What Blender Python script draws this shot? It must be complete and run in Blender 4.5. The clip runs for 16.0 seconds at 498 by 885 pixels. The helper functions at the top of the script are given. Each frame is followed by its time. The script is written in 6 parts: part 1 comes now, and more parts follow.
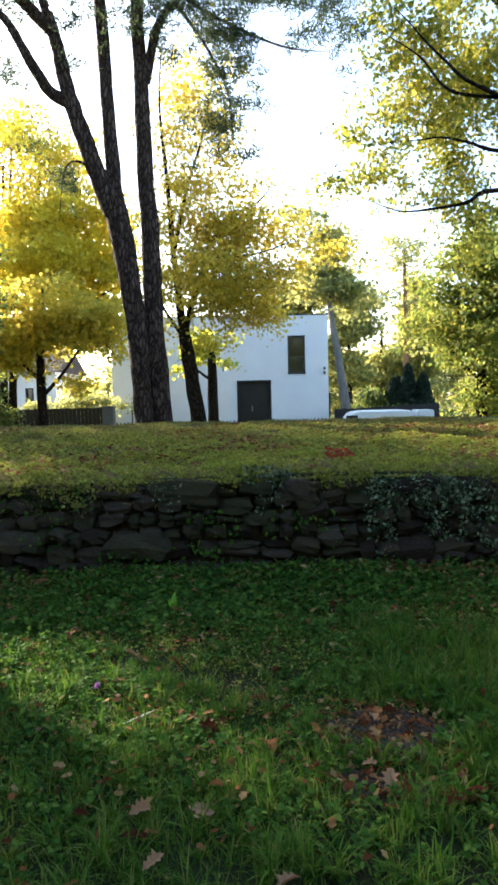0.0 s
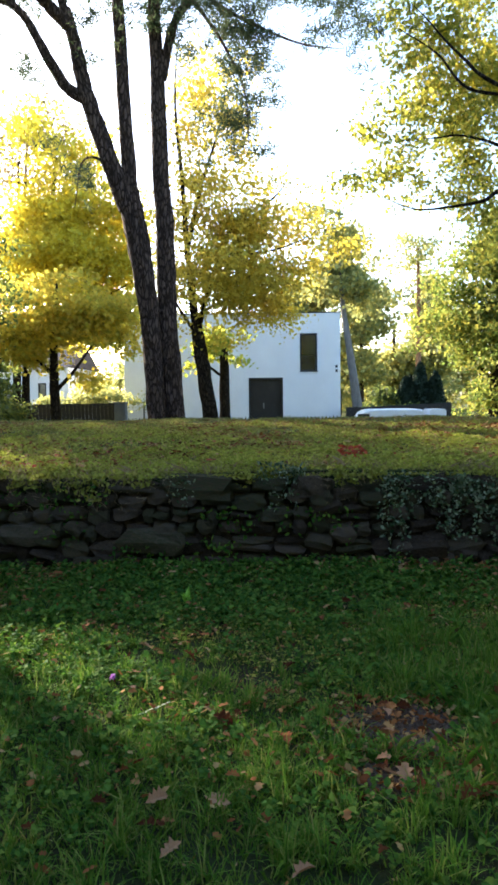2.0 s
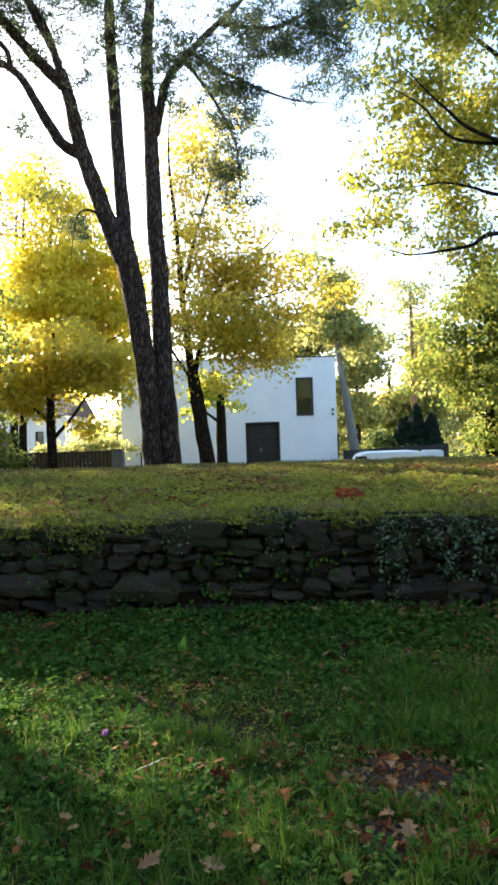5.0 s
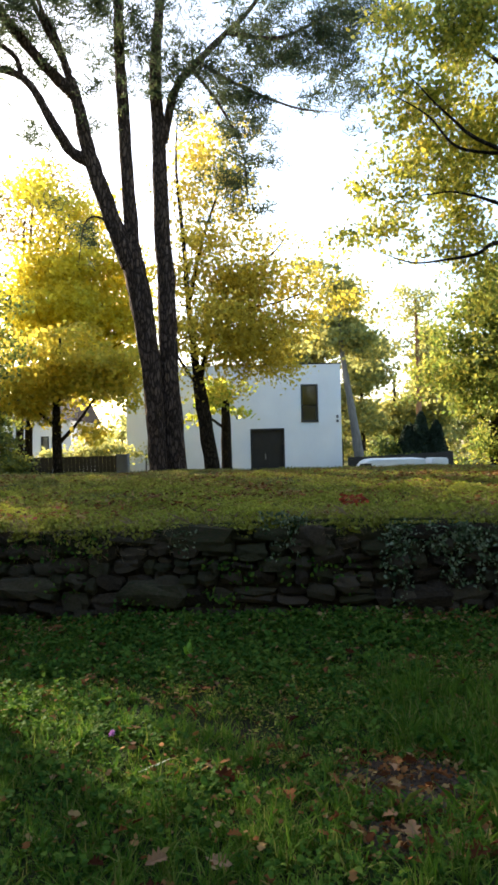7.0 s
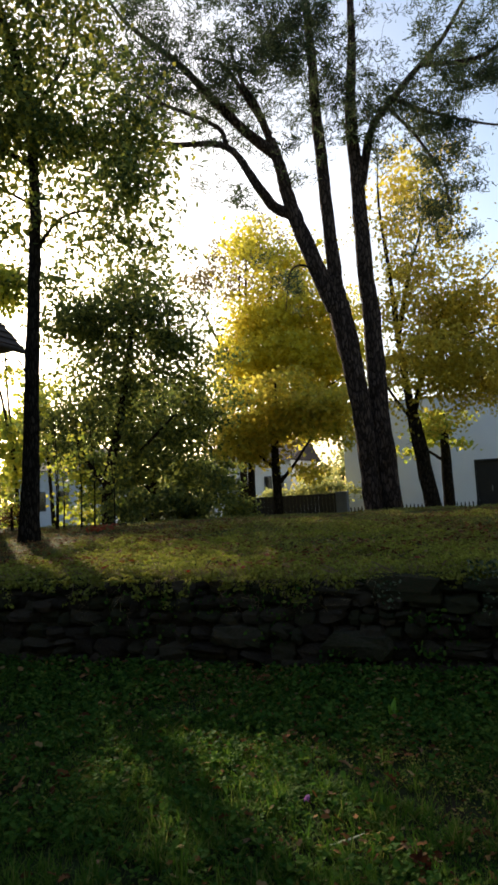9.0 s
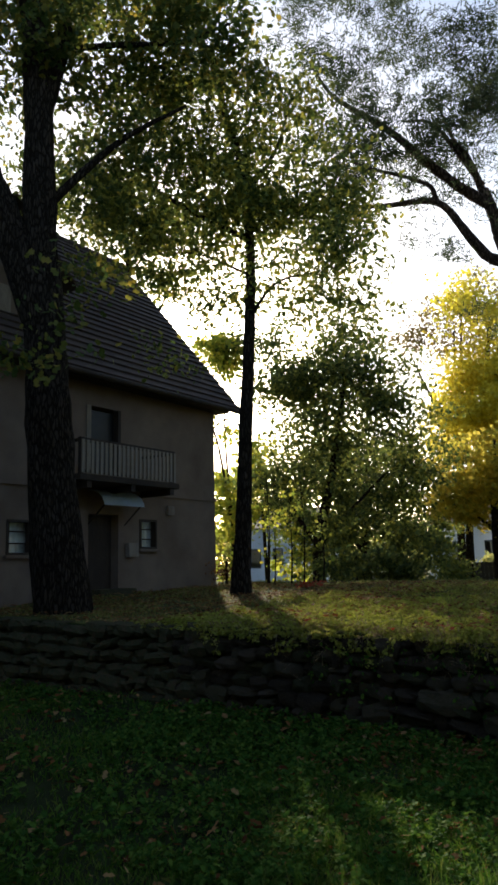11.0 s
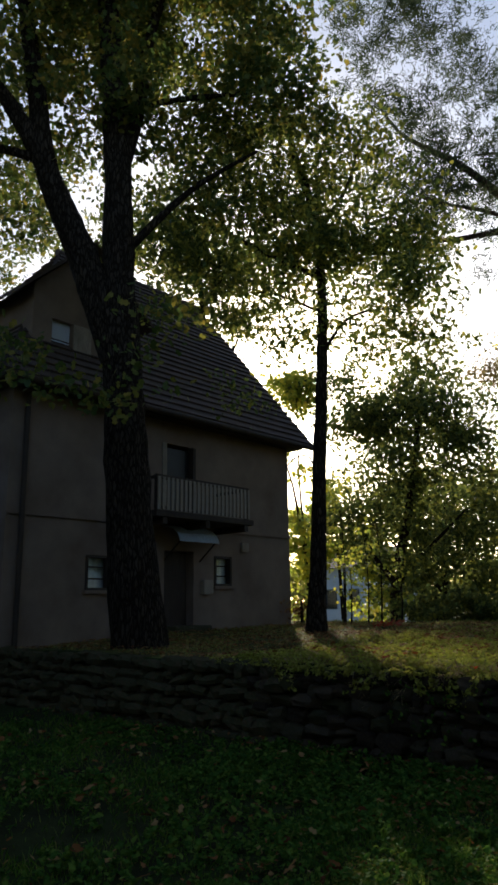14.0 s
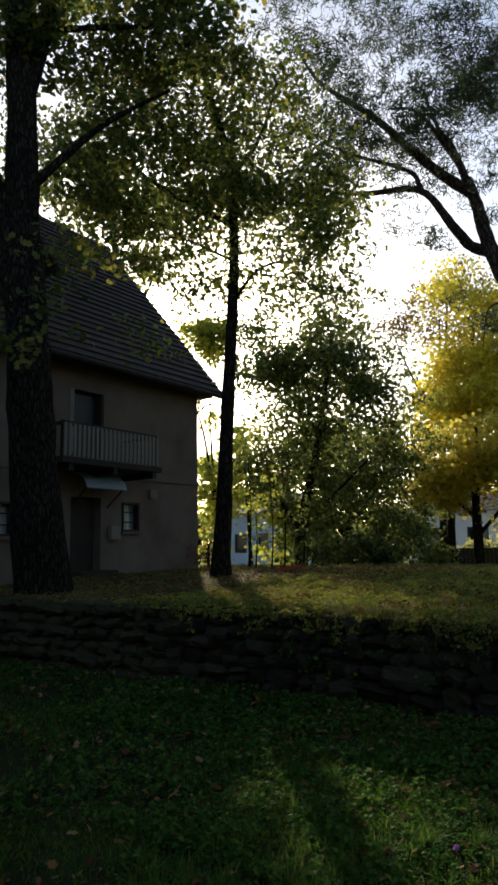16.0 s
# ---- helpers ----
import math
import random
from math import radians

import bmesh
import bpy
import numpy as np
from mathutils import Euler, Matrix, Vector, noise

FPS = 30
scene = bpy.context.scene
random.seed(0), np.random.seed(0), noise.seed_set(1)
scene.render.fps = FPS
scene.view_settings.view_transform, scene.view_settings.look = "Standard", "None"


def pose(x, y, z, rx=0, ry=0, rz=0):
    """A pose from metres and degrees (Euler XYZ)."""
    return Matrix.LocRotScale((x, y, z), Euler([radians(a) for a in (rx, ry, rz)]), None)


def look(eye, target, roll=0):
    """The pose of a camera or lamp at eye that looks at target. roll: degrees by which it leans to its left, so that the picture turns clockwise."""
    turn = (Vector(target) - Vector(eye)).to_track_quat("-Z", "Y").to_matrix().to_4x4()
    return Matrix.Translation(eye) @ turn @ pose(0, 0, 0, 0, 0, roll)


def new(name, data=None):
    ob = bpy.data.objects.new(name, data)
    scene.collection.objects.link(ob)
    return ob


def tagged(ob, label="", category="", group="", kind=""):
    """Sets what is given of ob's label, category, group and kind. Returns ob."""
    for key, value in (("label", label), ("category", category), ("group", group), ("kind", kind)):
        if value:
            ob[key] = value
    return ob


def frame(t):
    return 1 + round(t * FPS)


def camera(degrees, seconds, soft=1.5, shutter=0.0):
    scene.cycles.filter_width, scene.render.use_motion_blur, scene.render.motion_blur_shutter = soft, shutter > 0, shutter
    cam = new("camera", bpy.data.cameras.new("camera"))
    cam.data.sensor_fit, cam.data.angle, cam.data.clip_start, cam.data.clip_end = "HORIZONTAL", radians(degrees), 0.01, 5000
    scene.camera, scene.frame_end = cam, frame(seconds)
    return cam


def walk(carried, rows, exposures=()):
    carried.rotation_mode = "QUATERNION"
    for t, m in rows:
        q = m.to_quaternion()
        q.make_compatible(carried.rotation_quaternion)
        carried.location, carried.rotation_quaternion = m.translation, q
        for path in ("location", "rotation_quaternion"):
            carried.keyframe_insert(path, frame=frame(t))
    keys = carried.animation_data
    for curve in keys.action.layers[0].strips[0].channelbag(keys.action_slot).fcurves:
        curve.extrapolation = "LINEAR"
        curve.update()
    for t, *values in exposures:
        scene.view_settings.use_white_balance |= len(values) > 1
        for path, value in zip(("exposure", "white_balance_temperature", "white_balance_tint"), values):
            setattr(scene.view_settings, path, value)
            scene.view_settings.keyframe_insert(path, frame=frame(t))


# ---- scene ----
cam = camera(39.1, 16.0, soft=3.0)
PATH = [
    (0.0, pose(-0.0, -0.0, 1.6, 86.463, 1.337, -0.083)),
    (0.5, pose(0.002, -0.005, 1.594, 86.426, 1.467, -0.669)),
    (1.0, pose(-0.015, -0.019, 1.592, 86.393, 1.315, -0.372)),
    (1.5, pose(-0.034, -0.025, 1.592, 86.292, 0.932, 0.474)),
    (2.0, pose(-0.036, -0.023, 1.591, 86.269, 0.709, 0.807)),
    (2.5, pose(-0.032, -0.019, 1.587, 86.888, 1.06, 0.544)),
    (3.0, pose(-0.022, -0.017, 1.587, 86.809, 1.589, 0.052)),
    (3.5, pose(-0.017, -0.016, 1.587, 86.785, 1.581, -0.072)),
    (4.0, pose(-0.016, 0.001, 1.584, 85.906, 1.417, 0.361)),
    (4.2, pose(-0.005, 0.05, 1.584, 86.943, 2.101, 0.896)),
    (6.5, pose(-0.009, -0.071, 1.592, 91.041, 0.858, -0.206)),
    (7.0, pose(-0.021, -0.042, 1.581, 90.442, 1.334, 0.976)),
    (7.5, pose(-0.032, -0.034, 1.583, 90.393, 1.781, 2.184)),
    (8.0, pose(-0.033, -0.035, 1.592, 90.645, 2.1, 3.125)),
    (8.5, pose(0.015, -0.021, 1.646, 91.266, 3.185, 6.259)),
    (9.0, pose(0.198, 0.033, 1.701, 93.979, 3.504, 19.073)),
    (9.5, pose(0.291, 0.14, 1.724, 95.618, 3.32, 31.311)),
    (9.7, pose(0.306, 0.149, 1.725, 96.807, 3.18, 33.772)),
    (11.8, pose(0.234, 0.151, 1.534, 100.978, 0.151, 38.721)),
    (12.0, pose(0.226, 0.159, 1.533, 101.858, -0.231, 40.271)),
    (12.5, pose(0.163, 0.19, 1.532, 105.338, -0.235, 42.67)),
    (13.0, pose(0.183, 0.181, 1.527, 104.758, 0.196, 42.373)),
    (13.5, pose(0.21, 0.178, 1.525, 103.82, 0.667, 42.057)),
    (14.0, pose(0.263, 0.153, 1.525, 103.072, 0.798, 42.346)),
    (14.5, pose(0.313, 0.157, 1.531, 102.27, -0.144, 40.013)),
    (15.0, pose(0.342, 0.142, 1.533, 103.524, 0.066, 38.832)),
    (15.5, pose(0.451, 0.138, 1.541, 102.408, 1.382, 37.496)),
    (16.0, pose(0.479, 0.111, 1.549, 98.539, 0.988, 35.338)),
]

EXPOSURES = [(0.0, 2.1, 6000, 10), (4.2, 2.2, 6000, 10), (6.5, 1.85, 6600, 10), (8.0, 1.7, 6700, 10), (8.5, 1.35, 6700, 10), (9.0, 0.6, 6600, 10), (9.5, 0.7, 6400, 10),
             (12.0, 0.15, 6200, 10), (12.5, 0.0, 6200, 10), (14.0, 0.1, 6200, 10), (15.0, -0.05, 6100, 10), (15.5, -0.25, 6100, 10), (16.0, 0.15, 6100, 10)]
walk(cam, PATH, EXPOSURES)

# ---- sky and sun ----
SUN_AZ, SUN_EL = 40.2, 19.8      # degrees to the left of +y, and up
world = bpy.data.worlds.new("sky")
scene.world = world
world.use_nodes = True
wn = world.node_tree.nodes
sky = wn.new("ShaderNodeTexSky")
sky.sky_type, sky.sun_disc = "NISHITA", False
sky.sun_elevation, sky.sun_rotation = radians(SUN_EL), radians(-SUN_AZ)
sky.air_density, sky.dust_density, sky.ozone_density = 1.0, 1.6, 1.5
wn["Background"].inputs["Strength"].default_value = 0.15
world.node_tree.links.new(sky.outputs[0], wn["Background"].inputs["Color"])
lamp = bpy.data.lights.new("sun", "SUN")
lamp.energy, lamp.angle, lamp.color = 5.0, radians(0.55), (1.0, 0.87, 0.68)
sun = new("sun", lamp)
sd = Vector((-math.sin(radians(SUN_AZ)) * math.cos(radians(SUN_EL)), math.cos(radians(SUN_AZ)) * math.cos(radians(SUN_EL)), math.sin(radians(SUN_EL))))
sun.matrix_world = look(sd * 80, (0, 0, 0))

# ---- materials ----
rng = np.random.default_rng(7)


def mat(name, cols, scale=4.0, rough=0.85, bump=0.3, bscale=40.0, stretch=(1, 1, 1), island=0.0, objrand=0.0,
        trans=0.0, tcol=None, metal=0.0, spec=0.3, detail=6.0):
    """Noise-driven ramp over cols at one scale, finer grain over it, bump; trans mixes in light let through (leaves)."""
    m = bpy.data.materials.new(name)
    m.use_nodes = True
    nt = m.node_tree
    n, link = nt.nodes, nt.links.new
    bsdf = n["Principled BSDF"]
    co = n.new("ShaderNodeTexCoord")
    mp = n.new("ShaderNodeMapping")
    mp.inputs["Scale"].default_value = stretch
    link(co.outputs["Object"], mp.inputs["Vector"])
    vec = mp.outputs["Vector"]
    if objrand:
        info = n.new("ShaderNodeObjectInfo")
        add = n.new("ShaderNodeVectorMath")
        add.operation = "MULTIPLY_ADD"
        link(info.outputs["Random"], add.inputs[0])
        add.inputs[1].default_value = (37, 53, 71)
        link(vec, add.inputs[2])
        vec = add.outputs[0]
    n1 = n.new("ShaderNodeTexNoise")
    n1.inputs["Scale"].default_value, n1.inputs["Detail"].default_value, n1.inputs["Roughness"].default_value = scale, detail, 0.62
    link(vec, n1.inputs["Vector"])
    fac = n1.outputs["Fac"]
    if island or objrand:
        src = n.new("ShaderNodeNewGeometry").outputs["Random Per Island"] if island else info.outputs["Random"]
        mx = n.new("ShaderNodeMix")
        mx.inputs["Factor"].default_value = island or objrand
        link(fac, mx.inputs["A"])
        link(src, mx.inputs["B"])
        fac = mx.outputs["Result"]
    ramp = n.new("ShaderNodeValToRGB")
    lo, hi = (0.3, 0.72) if not (island or objrand) else (0.15, 0.85)
    el = ramp.color_ramp.elements
    for k, c in enumerate(cols):
        pos = lo + (hi - lo) * k / max(1, len(cols) - 1)
        e = el[k] if k < 2 else el.new(pos)
        e.position, e.color = pos, (*c, 1)
    link(fac, ramp.inputs["Fac"])
    n2 = n.new("ShaderNodeTexNoise")
    n2.inputs["Scale"].default_value, n2.inputs["Detail"].default_value = bscale, 5.0
    link(vec, n2.inputs["Vector"])
    grain = n.new("ShaderNodeMapRange")
    grain.inputs["To Min"].default_value, grain.inputs["To Max"].default_value = 0.72, 1.25
    link(n2.outputs["Fac"], grain.inputs["Value"])
    mul = n.new("ShaderNodeMix")
    mul.data_type, mul.blend_type = "RGBA", "MULTIPLY"
    mul.inputs["Factor"].default_value = 1.0
    link(ramp.outputs["Color"], mul.inputs["A"])
    link(grain.outputs["Result"], mul.inputs["B"])
    link(mul.outputs["Result"], bsdf.inputs["Base Color"])
    bsdf.inputs["Roughness"].default_value = rough
    bsdf.inputs["Metallic"].default_value = metal
    bsdf.inputs["Specular IOR Level"].default_value = spec
    if bump:
        b = n.new("ShaderNodeBump")
        b.inputs["Strength"].default_value, b.inputs["Distance"].default_value = bump, 0.02
        link(n2.outputs["Fac"], b.inputs["Height"])
        link(b.outputs["Normal"], bsdf.inputs["Normal"])
    if trans:
        tr = n.new("ShaderNodeBsdfTranslucent")
        if tcol:
            hue = n.new("ShaderNodeMix")
            hue.data_type, hue.blend_type = "RGBA", "MULTIPLY"
            hue.inputs["Factor"].default_value = 1.0
            link(mul.outputs["Result"], hue.inputs["A"])
            hue.inputs["B"].default_value = (*tcol, 1)
            link(hue.outputs["Result"], tr.inputs["Color"])
        else:
            link(mul.outputs["Result"], tr.inputs["Color"])
        ms = n.new("ShaderNodeMixShader")
        ms.inputs["Fac"].default_value = trans
        link(bsdf.outputs["BSDF"], ms.inputs[1])
        link(tr.outputs["BSDF"], ms.inputs[2])
        link(ms.outputs["Shader"], n["Material Output"].inputs["Surface"])
    return m


def bark(name, fissure, plates, across=9.0, up=2.2, relief=0.05):
    """Rough bark: raised plates taller than wide, parted by dark fissures."""
    m = bpy.data.materials.new(name)
    m.use_nodes = True
    n, link = m.node_tree.nodes, m.node_tree.links.new
    bsdf = n["Principled BSDF"]
    co, mp, wob = n.new("ShaderNodeTexCoord"), n.new("ShaderNodeMapping"), n.new("ShaderNodeTexNoise")
    mp.inputs["Scale"].default_value = (across, across, up)
    link(co.outputs["Object"], mp.inputs["Vector"])
    wob.inputs["Scale"].default_value, wob.inputs["Detail"].default_value = 1.3, 4.0
    link(mp.outputs["Vector"], wob.inputs["Vector"])
    bent = n.new("ShaderNodeVectorMath")
    bent.operation = "MULTIPLY_ADD"
    link(wob.outputs["Color"], bent.inputs[0])
    bent.inputs[1].default_value = (0.9, 0.9, 0.9)
    link(mp.outputs["Vector"], bent.inputs[2])
    cell, edge, fine = n.new("ShaderNodeTexVoronoi"), n.new("ShaderNodeTexVoronoi"), n.new("ShaderNodeTexNoise")
    edge.feature = "DISTANCE_TO_EDGE"
    for v in (cell, edge):
        v.inputs["Scale"].default_value = 1.0
        link(bent.outputs[0], v.inputs["Vector"])
    fine.inputs["Scale"].default_value, fine.inputs["Detail"].default_value = 5.0, 6.0
    link(mp.outputs["Vector"], fine.inputs["Vector"])
    tone = n.new("ShaderNodeMix")
    tone.inputs["Factor"].default_value = 0.5
    link(fine.outputs["Fac"], tone.inputs["A"])
    split = n.new("ShaderNodeSeparateColor")
    link(cell.outputs["Color"], split.inputs["Color"])
    link(split.outputs["Red"], tone.inputs["B"])
    ramp = n.new("ShaderNodeValToRGB")
    el = ramp.color_ramp.elements
    for k, c in enumerate(plates):
        pos = 0.2 + 0.6 * k / (len(plates) - 1)
        e = el[k] if k < 2 else el.new(pos)
        e.position, e.color = pos, (*c, 1)
    link(tone.outputs["Result"], ramp.inputs["Fac"])
    rise = n.new("ShaderNodeMapRange")
    rise.interpolation_type = "SMOOTHSTEP"
    rise.inputs["From Min"].default_value, rise.inputs["From Max"].default_value = 0.02, 0.24
    link(edge.outputs["Distance"], rise.inputs["Value"])
    mix = n.new("ShaderNodeMix")
    mix.data_type = "RGBA"
    link(rise.outputs["Result"], mix.inputs["Factor"])
    mix.inputs["A"].default_value = (*fissure, 1)
    link(ramp.outputs["Color"], mix.inputs["B"])
    link(mix.outputs["Result"], bsdf.inputs["Base Color"])
    bsdf.inputs["Roughness"].default_value, bsdf.inputs["Specular IOR Level"].default_value = 0.95, 0.06
    high = n.new("ShaderNodeMath")
    high.operation = "MULTIPLY_ADD"
    link(fine.outputs["Fac"], high.inputs[0])
    high.inputs[1].default_value = 0.35
    link(rise.outputs["Result"], high.inputs[2])
    b = n.new("ShaderNodeBump")
    b.inputs["Strength"].default_value, b.inputs["Distance"].default_value = 1.0, relief
    link(high.outputs["Value"], b.inputs["Height"])
    link(b.outputs["Normal"], bsdf.inputs["Normal"])
    return m


def glass(name, tint=(0.9, 0.93, 0.93)):
    """Thin pane: clear, with a little mirror gloss."""
    m = bpy.data.materials.new(name)
    m.use_nodes = True
    n, link = m.node_tree.nodes, m.node_tree.links.new
    n.remove(n["Principled BSDF"])
    clear, gloss, mix = n.new("ShaderNodeBsdfTransparent"), n.new("ShaderNodeBsdfGlossy"), n.new("ShaderNodeMixShader")
    clear.inputs["Color"].default_value = (*tint, 1)
    gloss.inputs["Roughness"].default_value = 0.02
    mix.inputs["Fac"].default_value = 0.07
    link(clear.outputs["BSDF"], mix.inputs[1])
    link(gloss.outputs["BSDF"], mix.inputs[2])
    link(mix.outputs["Shader"], n["Material Output"].inputs["Surface"])
    return m


M_SOIL = mat("lawn_soil", [(0.018, 0.014, 0.009), (0.026, 0.034, 0.011), (0.034, 0.05, 0.015)], 2.2, 0.98, 0.8, 60, spec=0.05)
M_LAWN = mat("mossy_lawn", [(0.045, 0.032, 0.018), (0.065, 0.066, 0.022), (0.1, 0.11, 0.028), (0.12, 0.095, 0.045)], 1.6, 0.95, 0.8, 70, spec=0.05)
M_EARTH = mat("bare_earth", [(0.05, 0.033, 0.022), (0.1, 0.072, 0.052), (0.15, 0.112, 0.085)], 9, 0.98, 0.9, 60, island=0.5, spec=0.03)
M_GRASS = mat("grass_blades", [(0.04, 0.1, 0.012), (0.075, 0.17, 0.016), (0.13, 0.225, 0.025), (0.26, 0.24, 0.07)], 1.1, 0.75, 0, 30, island=0.6, trans=0.42, spec=0.08)
M_SHORT = mat("short_grass", [(0.14, 0.095, 0.045), (0.2, 0.195, 0.055), (0.31, 0.315, 0.075), (0.35, 0.3, 0.12)], 1.4, 0.7, 0, 30, island=0.5, trans=0.45, spec=0.1)
M_MOSS = mat("yellow_green_moss", [(0.13, 0.12, 0.03), (0.24, 0.245, 0.045), (0.36, 0.37, 0.065), (0.36, 0.27, 0.11)], 1.2, 0.9, 0, 30, island=0.5, trans=0.3, spec=0.05)
M_WEED = mat("ground_weed_leaf", [(0.03, 0.08, 0.014), (0.07, 0.155, 0.022), (0.16, 0.24, 0.036)], 2, 0.75, 0, 30, island=0.65, trans=0.38, spec=0.06)
M_BMOSS = mat("bright_moss", [(0.2, 0.23, 0.03), (0.34, 0.37, 0.05), (0.4, 0.36, 0.08)], 3, 0.9, 0, 30, island=0.5, trans=0.3, spec=0.1)
M_BRIGHT = mat("young_weed_leaf", [(0.2, 0.42, 0.03), (0.3, 0.5, 0.05)], 2, 0.45, 0, 30, island=0.5, trans=0.5)
M_FALLEN = mat("fallen_oak_leaf", [(0.06, 0.02, 0.008), (0.14, 0.047, 0.017), (0.24, 0.098, 0.036), (0.34, 0.2, 0.11)], 20, 0.85, 0.2, 60, objrand=0.75, trans=0.2, spec=0.04)
M_LITTER = mat("leaf_litter", [(0.09, 0.032, 0.012), (0.2, 0.08, 0.026), (0.3, 0.14, 0.05), (0.34, 0.24, 0.1)], 3, 0.85, 0, 30, island=0.8, trans=0.2, spec=0.05)
M_RED = mat("red_leaf", [(0.3, 0.035, 0.02), (0.42, 0.09, 0.03)], 10, 0.6, 0.1, 40, island=0.6, trans=0.35)
M_STONE = mat("field_stone", [(0.022, 0.016, 0.011), (0.055, 0.041, 0.029), (0.11, 0.082, 0.058), (0.055, 0.056, 0.028), (0.105, 0.062, 0.04)], 16, 0.97, 1.0, 55, objrand=0.45, spec=0.04)
M_GAP = mat("wall_earth_joint", [(0.012, 0.009, 0.006), (0.04, 0.028, 0.018), (0.045, 0.04, 0.018)], 14, 0.98, 0.9, 50, spec=0.05)
M_IVY = mat("silvery_trailing_leaf", [(0.045, 0.075, 0.032), (0.11, 0.15, 0.075), (0.3, 0.33, 0.21)], 6, 0.6, 0, 30, island=0.75, trans=0.2, spec=0.1)
M_DRY = mat("dry_stalk", [(0.16, 0.11, 0.06), (0.35, 0.26, 0.14)], 6, 0.8, 0, 30, island=0.6, trans=0.2)
M_PINEBARK = bark("pine_bark", (0.034, 0.023, 0.018), [(0.075, 0.049, 0.039), (0.12, 0.08, 0.063), (0.17, 0.115, 0.092)], 14.0, 4.2, 0.04)
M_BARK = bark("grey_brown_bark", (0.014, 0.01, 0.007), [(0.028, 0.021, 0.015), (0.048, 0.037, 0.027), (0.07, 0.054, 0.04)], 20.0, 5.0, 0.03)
M_REDBARK = mat("orange_pine_bark", [(0.14, 0.07, 0.035), (0.3, 0.15, 0.07)], 6, 0.95, 0.5, 20, stretch=(1, 1, 0.3))
M_NEEDLE = mat("pine_needles", [(0.036, 0.055, 0.028), (0.065, 0.09, 0.042), (0.11, 0.125, 0.06)], 1, 0.7, 0, 30, island=0.7, trans=0.5, spec=0.12)
M_YELLOW = mat("bright_yellow_leaf", [(0.52, 0.43, 0.035), (0.72, 0.6, 0.05), (0.82, 0.7, 0.08), (0.62, 0.6, 0.11)], 0.5, 0.55, 0, 30, island=0.6, trans=0.63, spec=0.15)
M_GOLD = mat("golden_green_leaf", [(0.36, 0.37, 0.06), (0.6, 0.53, 0.08), (0.78, 0.62, 0.09), (0.7, 0.52, 0.07)], 0.5, 0.5, 0, 30, island=0.55, trans=0.68)
M_OCHRE = mat("ochre_leaf", [(0.4, 0.31, 0.045), (0.62, 0.49, 0.065), (0.77, 0.61, 0.085), (0.58, 0.54, 0.1)], 0.6, 0.55, 0, 30, island=0.6, trans=0.62, spec=0.15)
M_GREEN = mat("green_leaf", [(0.09, 0.135, 0.03), (0.19, 0.25, 0.05), (0.35, 0.36, 0.07), (0.56, 0.46, 0.08)], 0.7, 0.6, 0, 30, island=0.55, trans=0.56, spec=0.12)
M_OAKLEAF = mat("turning_oak_leaf", [(0.04, 0.075, 0.02), (0.08, 0.12, 0.025), (0.18, 0.19, 0.035), (0.48, 0.32, 0.05)], 0.7, 0.5, 0, 30, island=0.45, trans=0.55)
M_BRONZE = mat("bronze_brown_leaf", [(0.16, 0.12, 0.06), (0.27, 0.2, 0.09), (0.36, 0.28, 0.11), (0.3, 0.27, 0.12)], 0.5, 0.6, 0, 30, island=0.6, trans=0.45, spec=0.1)
M_LIME = mat("yellow_green_leaf", [(0.16, 0.24, 0.04), (0.36, 0.42, 0.06), (0.58, 0.55, 0.07), (0.74, 0.58, 0.07)], 0.8, 0.5, 0, 30, island=0.5, trans=0.65)
M_MIXLEAF = mat("olive_and_yellow_leaf", [(0.05, 0.085, 0.025), (0.11, 0.15, 0.035), (0.26, 0.28, 0.05), (0.52, 0.44, 0.06)], 0.8, 0.5, 0, 30, island=0.5, trans=0.52)
M_GREYBARK = mat("pale_grey_bark", [(0.12, 0.105, 0.09), (0.24, 0.21, 0.18)], 8, 0.95, 0.6, 30, stretch=(1, 1, 0.25))
M_OAKMIX = mat("green_to_yellow_oak_leaf", [(0.11, 0.15, 0.035), (0.28, 0.31, 0.05), (0.54, 0.49, 0.07), (0.76, 0.56, 0.08)], 0.6, 0.5, 0, 30, island=0.45, trans=0.62)
M_DARKLEAF = mat("dark_green_leaf", [(0.055, 0.08, 0.028), (0.1, 0.135, 0.038), (0.21, 0.24, 0.055), (0.44, 0.42, 0.07)], 0.8, 0.5, 0, 30, island=0.5, trans=0.6)
M_OLIVE = mat("olive_woodland_leaf", [(0.18, 0.2, 0.08), (0.3, 0.32, 0.11), (0.48, 0.44, 0.13), (0.6, 0.5, 0.12)], 0.25, 0.6, 0, 30, island=0.5, trans=0.62)
M_CONIFER = mat("conifer_spray", [(0.012, 0.025, 0.014), (0.03, 0.05, 0.025)], 2, 0.7, 0, 30, island=0.5, trans=0.15)
M_WHITE = mat("white_render", [(0.74, 0.75, 0.76), (0.82, 0.83, 0.83)], 0.6, 0.9, 0.15, 90)
M_ANTHRACITE = mat("anthracite_metal", [(0.015, 0.016, 0.018), (0.03, 0.03, 0.033)], 3, 0.45, 0.05, 50, spec=0.5)
M_DOOR = mat("black_door", [(0.01, 0.01, 0.011), (0.022, 0.02, 0.02)], 3, 0.4, 0.05, 40, spec=0.5)
M_BROWN = mat("brown_roughcast", [(0.155, 0.108, 0.078), (0.2, 0.145, 0.108), (0.245, 0.18, 0.136)], 1.2, 0.95, 0.6, 60)
